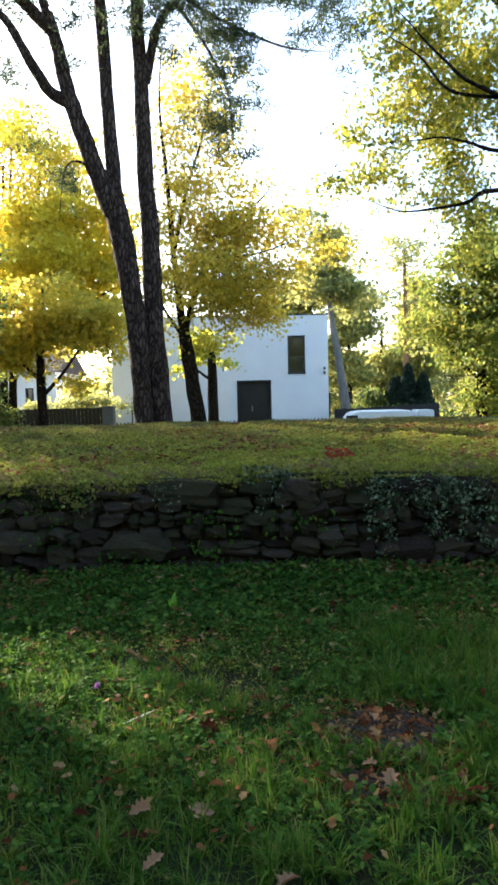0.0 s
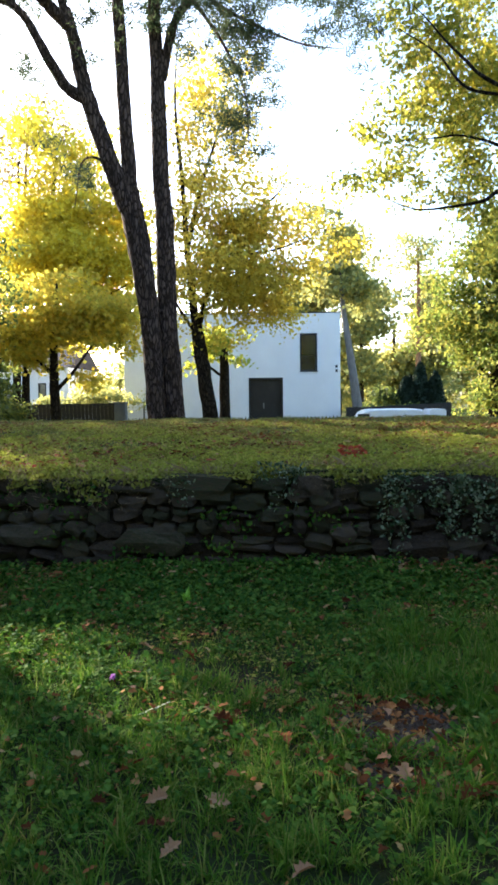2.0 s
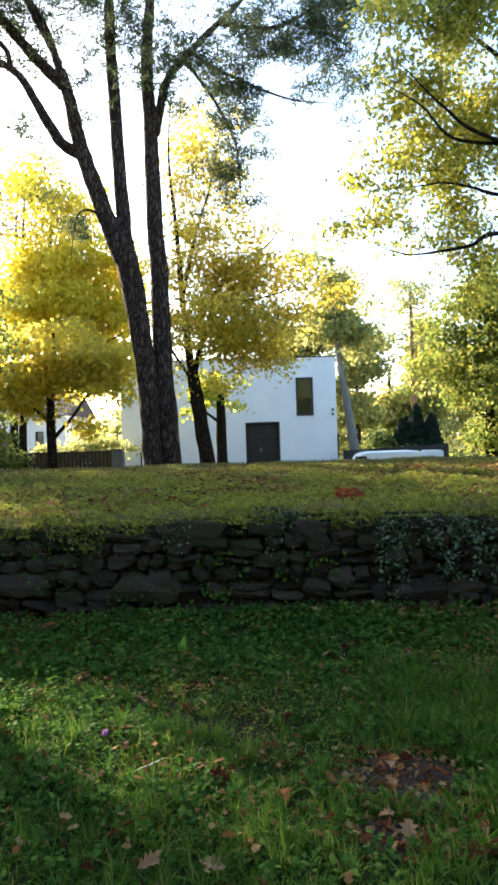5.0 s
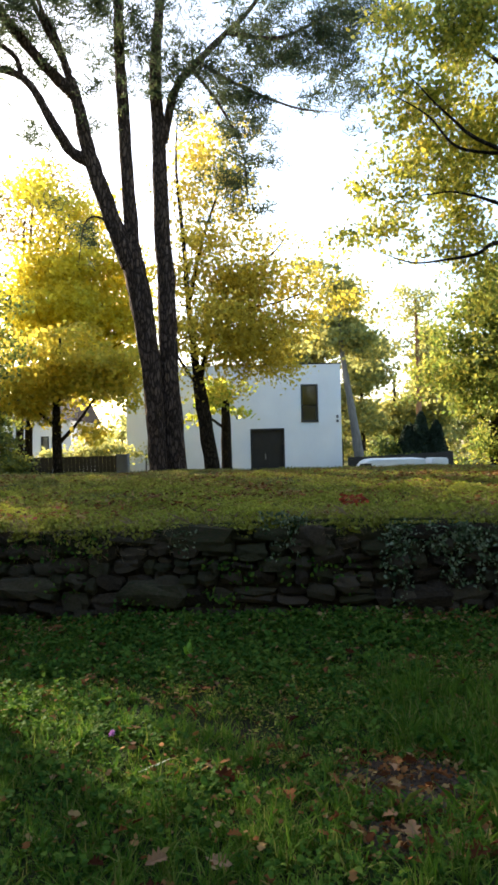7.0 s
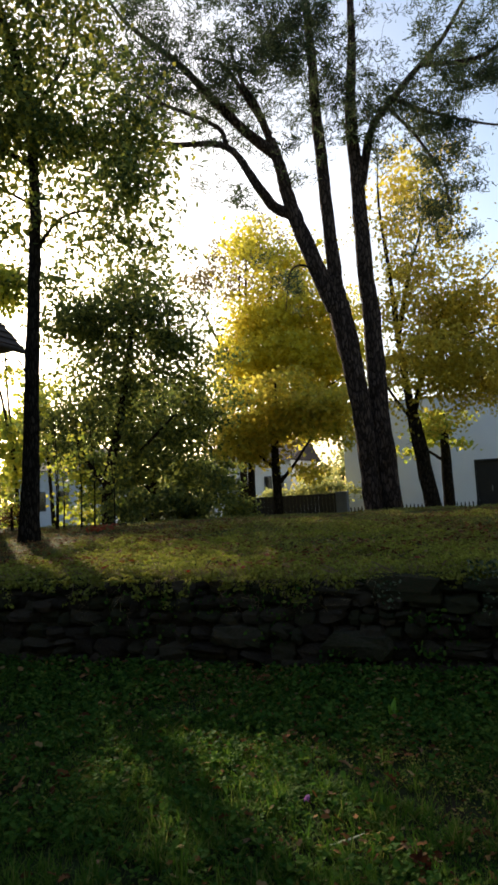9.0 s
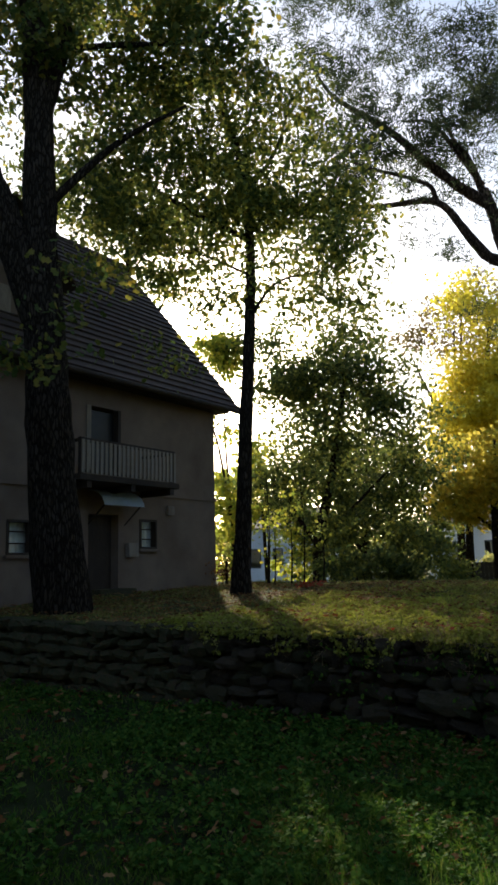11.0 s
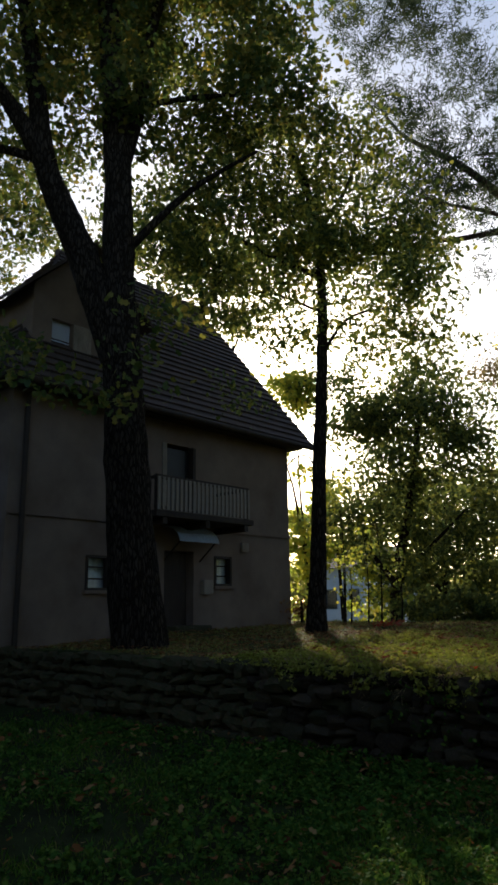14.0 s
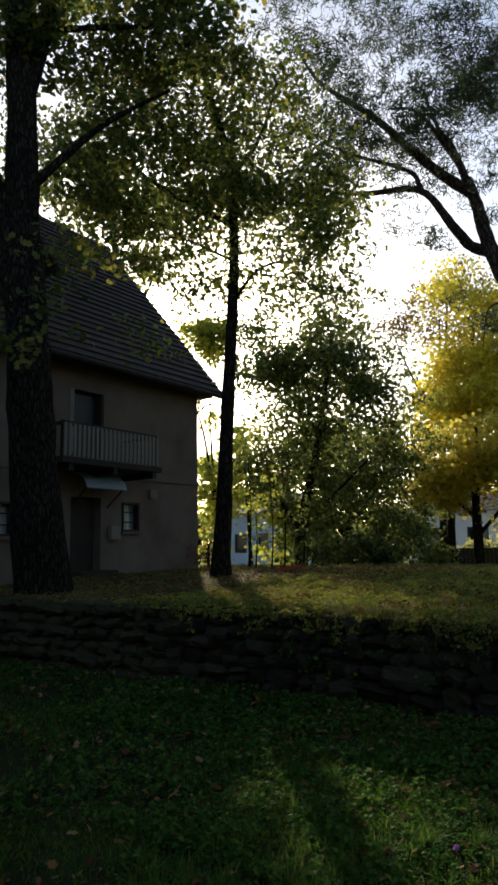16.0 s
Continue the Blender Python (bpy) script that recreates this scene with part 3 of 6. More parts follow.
# ---- brown house at the edge of the lawn ----
def brown_house():
    X, y0, y1, z0, ze = -11.4, 6.5, 14.55, 0.7, 5.6
    xb = -19.4
    th = thing("brown_house", (-15.4, 10.5, z0), "old brown roughcast house with a steep tiled roof, in shadow", "house")
    win, win0 = (11.77, 12.33, 1.97, 2.65), (8.24, 8.8, 1.85, 2.53)
    door, bdoor = (10.25, 11.12, 1.1, 2.72), (10.15, 11.15, 3.6, 5.1)
    part("front_wall", pierced_wall(y0, y1, z0, ze, [win, win0, door, bdoor], X - 0.36, X, "y"), M_BROWN, th)
    part("side_wall", box(xb, X - 0.36, y0, y0 + 0.36, z0, ze), M_BROWN, th)
    part("side_wall", box(xb, X - 0.36, y1 - 0.36, y1, z0, ze), M_BROWN, th)
    part("back_wall", box(xb, xb + 0.36, y0 + 0.36, y1 - 0.36, z0, ze), M_BROWN, th)
    part("upper_floor", box(xb + 0.36, X - 0.36, y0 + 0.36, y1 - 0.36, 3.3, 3.45), M_DIM, th)
    part("band_course", box(X + 0.002, X + 0.05, y0 - 0.02, y1 + 0.02, 3.2, 3.29, 0.01), M_BROWN, th)
    # gable on the far side, hip on the near side
    bm = bmesh.new()
    vs = [bm.verts.new(p) for p in ((xb, y1 - 0.3, ze), (X, y1 - 0.3, ze), (-15.4, y1 - 0.3, 10.75), (xb, y1, ze), (X, y1, ze), (-15.4, y1, 10.75))]
    for q in ((0, 1, 2), (5, 4, 3), (0, 3, 4, 1), (1, 4, 5, 2), (2, 5, 3, 0)):
        bm.faces.new([vs[k] for k in q])
    part("gable", bm, M_BROWN, th)
    # roof slopes as lapped courses of tiles
    roof = part("roof", box(xb - 0.3, X + 0.3, y0 - 0.3, y1 + 0.3, ze + 0.0, ze + 0.06), M_TRIM, th, "dark overhanging eaves boards")
    e = 0.5
    ridge_z, ridge_a, ridge_b = 11.0, 9.8, y1 + 0.45
    n = 26

    def slope(p00, p01, p10, p11):
        """Courses from the eave edge p00-p01 up to the ridge edge p10-p11."""
        bm = bmesh.new()
        p00, p01, p10, p11 = map(Vector, (p00, p01, p10, p11))
        up = (p01 - p00).cross(p10 - p00).normalized()
        if up.z < 0:
            up = -up
        steps = [(0, 0.0)]
        for k in range(n):
            steps += [(k / n, 0.1), ((k + 1) / n, 0.055)]
        steps.append((1, 0.0))
        left = [bm.verts.new(p00.lerp(p10, a) + up * o) for a, o in steps]
        right = [bm.verts.new(p01.lerp(p11, a) + up * o) for a, o in steps]
        for k in range(len(steps) - 1):
            bm.faces.new((left[k], right[k], right[k + 1], left[k + 1]))
        bm.faces.new((left[0], left[-1], right[-1], right[0]))
        bm.faces.new(left[::-1])
        bm.faces.new(right)
        part("tiled_slope", bm, M_TILE, roof, "courses of dark roof tiles")

    xr = -15.4
    slope((X + e, y0 - e, ze + 0.06), (X + e, y1 + 0.45, ze + 0.06), (xr, ridge_a, ridge_z), (xr, ridge_b, ridge_z))
    slope((xb - e, y0 - e, ze + 0.06), (xb - e, y1 + 0.45, ze + 0.06), (xr, ridge_a, ridge_z), (xr, ridge_b, ridge_z))
    slope((xb - e, y0 - e, ze + 0.06), (X + e, y0 - e, ze + 0.06), (xr - 0.01, ridge_a, ridge_z), (xr + 0.01, ridge_a, ridge_z))
    part("ridge_tiles", rod((xr, ridge_a - 0.1, ridge_z + 0.05), (xr, ridge_b, ridge_z + 0.05), 0.12, n=8), M_TILE, roof)
    part("gutter", rod((X + e + 0.05, y0 - e, ze + 0.02), (X + e + 0.05, y1 + 0.5, ze + 0.02), 0.07), M_TRIM, roof)
    # dormer
    hole = (7.45, 7.95, 6.55, 7.35)
    dz = part("dormer", pierced_wall(7.0, 9.6, 5.75, 8.0, [hole], X - 0.6, X - 0.35, "y"), M_BROWN, th, "gabled brown wall dormer")
    part("dormer_side", box(X - 3.0, X - 0.6, 7.0, 7.2, 5.75, 8.0), M_BROWN, dz)
    part("dormer_side", box(X - 3.0, X - 0.6, 9.4, 9.6, 5.75, 8.0), M_BROWN, dz)
    part("dormer_window", box(X - 0.5, X - 0.48, *hole), M_BLUEWALL, dz, "pale blue-grey blind window")
    part("shutter", box(X - 0.349, X - 0.32, 7.96, 8.4, 6.55, 7.35, 0.005), M_RAIL, dz, "weathered brown shutter")
    bm = bmesh.new()
    vs = [bm.verts.new(p) for p in ((X - 0.35, 7.0, 8.001), (X - 0.35, 9.6, 8.001), (X - 0.35, 8.3, 9.25), (X - 0.6, 7.0, 8.001), (X - 0.6, 9.6, 8.001), (X - 0.6, 8.3, 9.25))]
    for q in ((0, 1, 2), (5, 4, 3), (0, 3, 4, 1), (1, 4, 5, 2), (2, 5, 3, 0)):
        bm.faces.new([vs[k] for k in q])
    part("dormer_gable", bm, M_BROWN, dz)
    bm = bmesh.new()
    for sy in (-1, 1):
        q = [(X - 0.1, 8.3, 9.36), (X - 0.1, 8.3 + sy * 1.65, 7.8), (X - 3.4, 8.3 + sy * 1.65, 7.8), (X - 3.4, 8.3, 9.36)]
        t = [bm.verts.new(p) for p in q]
        l = [bm.verts.new((p[0], p[1], p[2] - 0.09)) for p in q]
        bm.faces.new(t)
        bm.faces.new(l[::-1])
        for i in range(4):
            bm.faces.new((t[i], l[i], l[(i + 1) % 4], t[(i + 1) % 4]))
    part("dormer_roof", bm, M_TILE, dz)
    # windows
    for (a, b, c, d), tag in ((win, "small barred window, a white sheet added behind to brighten its panes"), (win0, "small dark-framed window with a white cloth sheet behind its pale panes")):
        w = part("window", box(X - 0.13, X - 0.12, a, b, c, d), M_GLASS, th, tag)
        w.visible_shadow = False
        part("window_frame", pierced_wall(a, b, c, d, [(a + 0.05, b - 0.05, c + 0.05, d - 0.05)], X - 0.11, X + 0.03, "y"), M_TRIM, w)
        for k in (1, 2):
            z = c + (d - c) * k / 3
            part("window_bar", box(X - 0.1, X - 0.06, a + 0.05, b - 0.05, z - 0.015, z + 0.015), M_TRIM, w)
        part("window_sill", box(X + 0.001, X + 0.09, a - 0.05, b + 0.05, c - 0.06, c - 0.001), M_BROWN, w)
        # White sheet added behind the glass to give the panes their bright light.
        bm = bmesh.new()
        cols = 14
        vs = [[bm.verts.new((X - 0.17 + 0.012 * math.sin(k * 1.7), a + (b - a) * k / cols, z)) for k in range(cols + 1)] for z in (c, d)]
        for k in range(cols):
            bm.faces.new((vs[0][k], vs[0][k + 1], vs[1][k + 1], vs[1][k]))
        part("curtain", bm, M_PANE_SHEET, w, "white sheet added to brighten the panes")
    # ground-floor door under a sheet-metal awning
    d = part("door", box(X - 0.3, X - 0.24, door[0], door[1], door[2], door[3]), M_TRIM, th, "dark wooden door in a deep reveal")
    for k in range(2):
        z = door[2] + 0.2 + k * 0.85
        part("door_panel", box(X - 0.239, X - 0.22, door[0] + 0.12, door[1] - 0.12, z, z + 0.7, 0.01), M_TRIM, d)
    part("door_handle", box(X - 0.239, X - 0.19, door[0] + 0.06, door[0] + 0.09, 2.05, 2.2), M_STEEL, d)
    part("door_step", box(X + 0.002, X + 0.5, door[0] - 0.1, door[1] + 0.1, 0.8, 1.12, 0.02), M_STONE, d)
    bm = bmesh.new()
    rib = [0.012 if k % 2 else -0.012 for k in range(25)]
    arc = [(X + 0.01 + 0.57 * math.sin(a), 2.88 + 0.36 * math.cos(a)) for a in (0.0, 0.35, 0.7, 1.05, 1.35, 1.57)]
    ring = [(x, z, 0.0) for x, z in arc] + [(x, z, -0.012) for x, z in reversed(arc)]
    grid = [[bm.verts.new((x, 10.18 + 1.17 * k / 24, z + rib[k] * 0.6 + t)) for k in range(25)] for x, z, t in ring]
    for r in range(len(ring)):
        for k in range(24):
            bm.faces.new((grid[r][k], grid[r][k + 1], grid[(r + 1) % len(ring)][k + 1], grid[(r + 1) % len(ring)][k]))
    aw = part("awning", bm, M_AWNING, th, "pale curved translucent awning over the door")
    for y in (10.24, 11.29):
        part("awning_bracket", rod((X + 0.02, y, 2.5), (X + 0.53, y, 2.89), 0.018), M_TRIM, aw)
    # balcony
    ba = part("balcony", box(X + 0.01, X + 1.05, 9.12, 12.0, 3.28, 3.4, 0.01), M_TRIM, th, "wooden balcony with pale balusters")
    for y in (9.4, 10.6, 11.8):
        part("balcony_beam", box(X + 0.01, X + 1.0, y - 0.06, y + 0.06, 3.14, 3.275), M_TRIM, ba)
    part("rail", box(X + 0.96, X + 1.05, 9.12, 11.85, 4.04, 4.12, 0.01), M_TRIM, ba)
    part("rail", box(X + 0.98, X + 1.03, 9.12, 11.85, 3.44, 3.49), M_TRIM, ba)
    me = bpy.data.meshes.new("baluster")
    bm = box(-0.011, 0.011, -0.035, 0.035, 0, 0.66)
    bm.to_mesh(me)
    bm.free()
    me.materials.append(M_RAIL)
    for k in range(23):
        o = new("baluster", me)
        o.parent = ba
        o.matrix_parent_inverse = Matrix()
        o.location = (X + 1.062, 9.18 + k * 0.12, 3.41)
    for y in (9.17, 11.8):
        part("rail_end", box(X + 0.02, X + 0.958, y - 0.03, y + 0.03, 4.04, 4.1), M_TRIM, ba)
        part("rail_post", box(X + 0.97, X + 1.04, y - 0.04, y + 0.04, 3.4, 4.038), M_TRIM, ba)
    bd = part("balcony_door", box(X - 0.2, X - 0.15, bdoor[0] + 0.06, bdoor[1] - 0.06, bdoor[2], bdoor[3] - 0.06), M_DOOR, th, "dark balcony door with a pale frame")
    part("door_frame", box(X - 0.14, X + 0.03, bdoor[0], bdoor[0] + 0.12, bdoor[2], bdoor[3]), M_RAIL, bd)
    part("door_frame", box(X - 0.14, X + 0.03, bdoor[1] - 0.08, bdoor[1], bdoor[2], bdoor[3]), M_TRIM, bd)
    # small boxes and the drain pipe
    part("meter_box", box(X + 0.001, X + 0.14, 11.32, 11.62, 1.78, 2.1, 0.012), M_RAIL, th, "pale metal meter box")
    part("junction_box", box(X + 0.001, X + 0.08, 12.66, 12.9, 2.78, 3.0, 0.01), M_RAIL, th, "small pale junction box")
    part("drain_pipe", rod((X + 0.07, 6.78, 0.75), (X + 0.07, 6.78, 5.5), 0.05), M_TRIM, th, "dark drain pipe at the corner")
    part("drain_pipe", rod((X + 0.07, 8.9, 0.85), (X + 0.07, 8.9, 5.5), 0.045), M_ZINC, th, "grey metal drain pipe")
    # stay under the corner eave
    pts = [(X + 0.02, y1 - 0.1, 5.1), (X + 0.25, y1 + 0.05, 5.35), (X + 0.45, y1 + 0.35, 5.4), (X + 0.5, y1 + 0.55, 5.1)]
    w = Wood()
    w.limb(pts, 0.022, 0.02, 6, 5, 0.0)
    mesh_part("cable", w.mesh("cable", M_FENCE), th)
    # neighbouring wall farther along
    nb = thing("grey_house", (-14.5, 3.2, 0.7), "pale grey-blue rendered neighbouring house in shade", "house")
    bm = box(-19, -12.6, 1.2, 6.05, 0.6, 5.2)
    part("wall", bm, M_BLUEWALL, nb)
    bm = bmesh.new()
    vs = [bm.verts.new(p) for p in ((-19.3, 0.9, 5.202), (-12.3, 0.9, 5.202), (-12.3, 6.2, 5.202), (-19.3, 6.2, 5.202), (-15.8, 0.9, 7.4), (-15.8, 6.2, 7.4))]
    for q in ((0, 1, 4), (1, 2, 5, 4), (2, 3, 5), (3, 0, 4, 5), (3, 2, 1, 0)):
        bm.faces.new([vs[k] for k in q])
    part("roof", bm, M_TILE, nb)


brown_house()

# ---- far pale houses beyond the street ----
def far_house(x0, x1, y, z0, z1, roof_z, label, wins, render_coat):
    th = thing("far_house", ((x0 + x1) / 2, y, z0), label, "house")
    part("front_wall", pierced_wall(x0, x1, z0, z1, wins, y, y + 0.3, "x"), render_coat, th)
    part("side_wall", box(x0, x0 + 0.3, y + 0.3, y + 7, z0, z1), render_coat, th)
    part("side_wall", box(x1 - 0.3, x1, y + 0.3, y + 7, z0, z1), render_coat, th)
    part("back_wall", box(x0 + 0.3, x1 - 0.3, y + 6.7, y + 7, z0, z1), render_coat, th)
    bm = bmesh.new()
    vs = [bm.verts.new(p) for p in ((x0 - .3, y - .4, z1), (x1 + .3, y - .4, z1), (x1 + .3, y + 7.4, z1), (x0 - .3, y + 7.4, z1), (x0 - .3, y + 3.5, roof_z), (x1 + .3, y + 3.5, roof_z))]
    for q in ((0, 1, 5, 4), (1, 2, 5), (2, 3, 4, 5), (3, 0, 4), (3, 2, 1, 0)):
        bm.faces.new([vs[k] for k in q])
    part("roof", bm, M_TILE, th)
    for a, b, c, d in wins:
        w = part("window", box(a, b, y + 0.12, y + 0.13, c, d), M_GLASS, th)
        part("window_frame", pierced_wall(a, b, c, d, [(a + 0.06, b - 0.06, c + 0.06, d - 0.06)], y - 0.02, y + 0.11, "x"), M_ANTHRACITE, w)


far_house(-17.5, -12.0, 44.0, -0.8, 3.6, 5.2, "white rendered house behind yellow trees", [(-13.9, -13.4, 1.4, 2.6), (-13.2, -12.6, 1.4, 2.6), (-16.4, -15.6, 1.3, 2.6)], M_WHITE)
far_house(-30.5, -25.0, 40.0, -0.8, 3.9, 5.4, "pale grey-blue house among dark trees", [(-29, -28, 1.2, 2.5), (-27, -26.2, 1.2, 2.5)], M_BLUEWALL)

# ---- van, trailer, bin, hedge on the street ----
def wheel(parent, x, y, z, r):
    t = part("tyre", rod((x, y - 0.11, z), (x, y + 0.11, z), r, n=24), M_RUBBER, parent)
    part("rim", rod((x, y - 0.125, z), (x, y + 0.125, z), r * 0.6, n=16), M_STEEL, t)


def van(x0, x1, y, z0, zt):
    th = thing("delivery_van", ((x0 + x1) / 2, y + 0.9, z0), "white panel van parked on the street, roof showing over the lawn", "van")
    prof = [(0.0, 0.35), (0.02, 0.75), (0.06, 0.95), (0.13, 1.05), (0.16, 1.18), (0.26, 1.76), (0.31, 1.86), (0.4, 1.9), (0.9, 1.9), (0.97, 1.87), (0.99, 1.75), (1.0, 0.9), (1.0, 0.35)]
    k = (zt - z0) / 1.9
    bm = bmesh.new()
    rings = []
    for yy, sx, dz in ((0.0, 0.0, -0.06), (0.08, 0.0, -0.015), (0.3, 0.0, 0.0), (1.5, 0.0, 0.0), (1.72, 0.0, -0.015), (1.8, 0.0, -0.06)):
        rings.append([bm.verts.new((x0 + (x1 - x0) * p[0], y + yy, z0 + p[1] * k + (dz if p[1] > 1.2 else 0))) for p in prof])
    for a, b in zip(rings, rings[1:]):
        for i in range(len(prof)):
            j = (i + 1) % len(prof)
            bm.faces.new((a[i], a[j], b[j], b[i]))
    bm.faces.new(rings[0][::-1])
    bm.faces.new(rings[-1])
    part("body", bm, M_PAINT, th)
    L = x1 - x0
    part("side_window", box(x0 + 0.2 * L, x0 + 0.34 * L, y - 0.012, y - 0.002, z0 + 1.15, z0 + 1.6, 0.004), M_DOOR, th)
    part("bumper", box(x0 - 0.06, x0 + 0.1, y + 0.05, y + 1.75, z0 + 0.3, z0 + 0.55, 0.03), M_RUBBER, th)
    part("headlight", box(x0 - 0.01, x0 + 0.16, y - 0.01, y + 0.22, z0 + 0.68, z0 + 0.86, 0.02), M_STEEL, th)
    for fx in (0.18, 0.8):
        for yy in (0.08, 1.72):
            wheel(th, x0 + fx * L, y + yy, z0 + 0.33, 0.33)


ZR = -0.86
van(3.72, 7.56, 32.2, ZR, 0.95)
tr = thing("box_trailer", (8.2, 33.1, ZR), "small white box trailer parked behind the van", "trailer")
part("body", box(7.86, 8.6, 32.4, 33.9, ZR + 0.45, 0.92, 0.05), M_PAINT, tr)
part("drawbar", box(8.6, 9.4, 33.05, 33.2, ZR + 0.4, ZR + 0.48), M_STEEL, tr)
part("chassis", box(7.83, 8.52, 32.5, 33.8, ZR + 0.3, ZR + 0.448), M_ANTHRACITE, tr)
for yy in (32.45, 33.85):
    wheel(tr, 8.18, yy, ZR + 0.28, 0.28)

wb = thing("waste_bin", (-6.75, 34.0, -0.6), "grey wheeled waste bin beside the hedge", "bin")
part("body", box(-7.02, -6.48, 33.7, 34.3, -0.8, 1.32, 0.03), M_BIN, wb)
part("lid", box(-7.06, -6.44, 33.66, 34.34, 1.322, 1.42, 0.03), M_BIN, wb)
for x in (-6.95, -6.55):
    part("wheel", rod((x - 0.04, 34.32, -0.75), (x + 0.04, 34.32, -0.75), 0.1, n=14), M_RUBBER, wb)

fe = thing("board_fence", (-9.2, 34.2, -0.8), "dark timber board fence along the street", "fence")
me = bpy.data.meshes.new("board")
bm = box(-0.09, 0.09, -0.015, 0.015, 0, 2.15, 0.004)
bm.to_mesh(me)
bm.free()
me.materials.append(M_FENCE)
for k in range(24):
    o = adopt(new("board", me), fe)
    o.location = (-11.5 + k * 0.19, 34.2, -0.8 + rng.uniform(-0.015, 0.015))
part("fence_rail", box(-11.6, -7.1, 34.22, 34.27, 0.9, 1.0), M_FENCE, fe)

gf = thing("garden_fence", (7.0, 37.4, -0.5), "low dark timber fence beyond the parked van", "fence")
me = bpy.data.meshes.new("board")
bm = box(-0.105, 0.105, -0.015, 0.015, 0, 1.0, 0.004)
bm.to_mesh(me)
bm.free()
me.materials.append(M_FENCE)
for k in range(26):
    o = adopt(new("board", me), gf)
    o.location = (4.7 + k * 0.215, 37.4, -0.6)
    o.scale = (1, 1, 1.55 + 0.008 * k + rng.uniform(-0.015, 0.015))
part("fence_rail", box(4.6, 10.2, 37.42, 37.47, 0.7, 0.8), M_FENCE, gf)

# ---- trees ----
PINE_CROWN = [(-1.5, 16.9, 10.4, 1.69, 1.08, 1.0), (-0.3, 16.5, 9.5, 0.88, 1.33, 1.2), (-0.6, 17.4, 8.3, 1.1, 1.0, 1.0), (0.5, 17.0, 11.6, 2.39, 1.27, 0.8), (1.8, 15.9, 10.2, 1.02, 1.32, 0.8), (-3.3, 16.6, 11.6, 2.38, 0.95, 0.4), (-5.2, 16.7, 11.7, 1.63, 0.98, 0.3), (-6.3, 15.3, 12.2, 2.36, 1.73, 0.45), (-4.3, 15.5, 12.7, 2.81, 1.25, 0.8), (-7.0, 13.9, 15.4, 2.3, 2.34, 0.45), (-5.9, 14.5, 11.9, 1.5, 1.35, 0.4), (2.4, 16.8, 12.0, 1.77, 1.12, 0.7), (-7.0, 14.4, 13.2, 1.43, 1.27, 0.5), (-4.3, 16.4, 7.1, 0.72, 0.43, 0.3), (-2.6, 16.3, 10.4, 0.9, 1.51, 0.4)]
PINE_SPRAYS = [(-4.9, 15.7, 11.1, 1.5, 0.9, 0.5), (-3.6, 16.1, 11.3, 0.9, 1.0, 0.6), (-5.0, 15.7, 9.4, 0.95, 0.9, 0.3), (-3.4, 16.1, 9.8, 0.9, 0.7, 0.5), (-2.9, 16.2, 10.9, 0.76, 0.61, 0.7), (-0.7, 16.9, 9.9, 1.0, 0.91, 0.4), (0.0, 17.0, 8.9, 0.75, 0.89, 0.9), (-0.3, 17.0, 7.9, 0.58, 0.58, 0.7), (1.7, 16.9, 10.7, 1.09, 1.09, 0.8), (0.5, 17.0, 11.6, 0.95, 0.8, 0.7), (2.3, 16.8, 9.6, 0.61, 0.61, 0.6), (-4.1, 16.2, 6.5, 0.42, 0.7, 2.2), (-4.4, 16.0, 7.1, 0.7, 0.28, 0.6), (2.6, 16.8, 11.7, 1.12, 0.64, 0.7)]
PINE_WEST = [(-7.3, 13.6, 14.7, 1.6, 1.5, 0.3), (-5.6, 14.5, 15.1, 1.66, 1.16, 0.4), (-5.2, 14.6, 13.1, 1.09, 1.09, 0.5), (-6.7, 14.0, 11.1, 1.32, 1.03, 0.45), (-5.6, 14.5, 9.5, 0.98, 0.98, 0.3), (-5.1, 14.7, 8.4, 0.68, 0.68, 0.25), (-6.2, 14.2, 12.2, 1.21, 0.61, 0.5), (-5.0, 14.7, 11.2, 0.59, 0.74, 0.4)]
PINE_STEMS = [
    ([(-2.47, 16.78, 0.8), (-2.57, 16.77, 2.9), (-2.69, 16.75, 4.26), (-2.92, 16.71, 5.76), (-3.08, 16.68, 6.46)], 0.21, 0.29),
    ([(-2.06, 17.04, 0.8), (-2.2, 17.02, 2.91), (-2.23, 17.02, 4.29), (-2.24, 17.01, 5.81), (-2.3, 17.01, 6.64), (-2.33, 17.0, 8.03), (-2.34, 17.0, 9.27)], 0.26, 0.17),
    ([(-3.05, 16.62, 6.0), (-3.46, 16.5, 7.2), (-3.77, 16.44, 8.12), (-3.98, 16.39, 8.91), (-4.08, 16.36, 9.51), (-4.31, 16.31, 10.35)], 0.22, 0.13),
    ([(-2.95, 16.8, 5.8), (-3.07, 16.78, 7.69), (-3.14, 16.77, 9.54), (-3.21, 16.76, 11.01), (-3.22, 16.76, 12.47), (-3.3, 16.8, 14.6)], 0.18, 0.1),
]
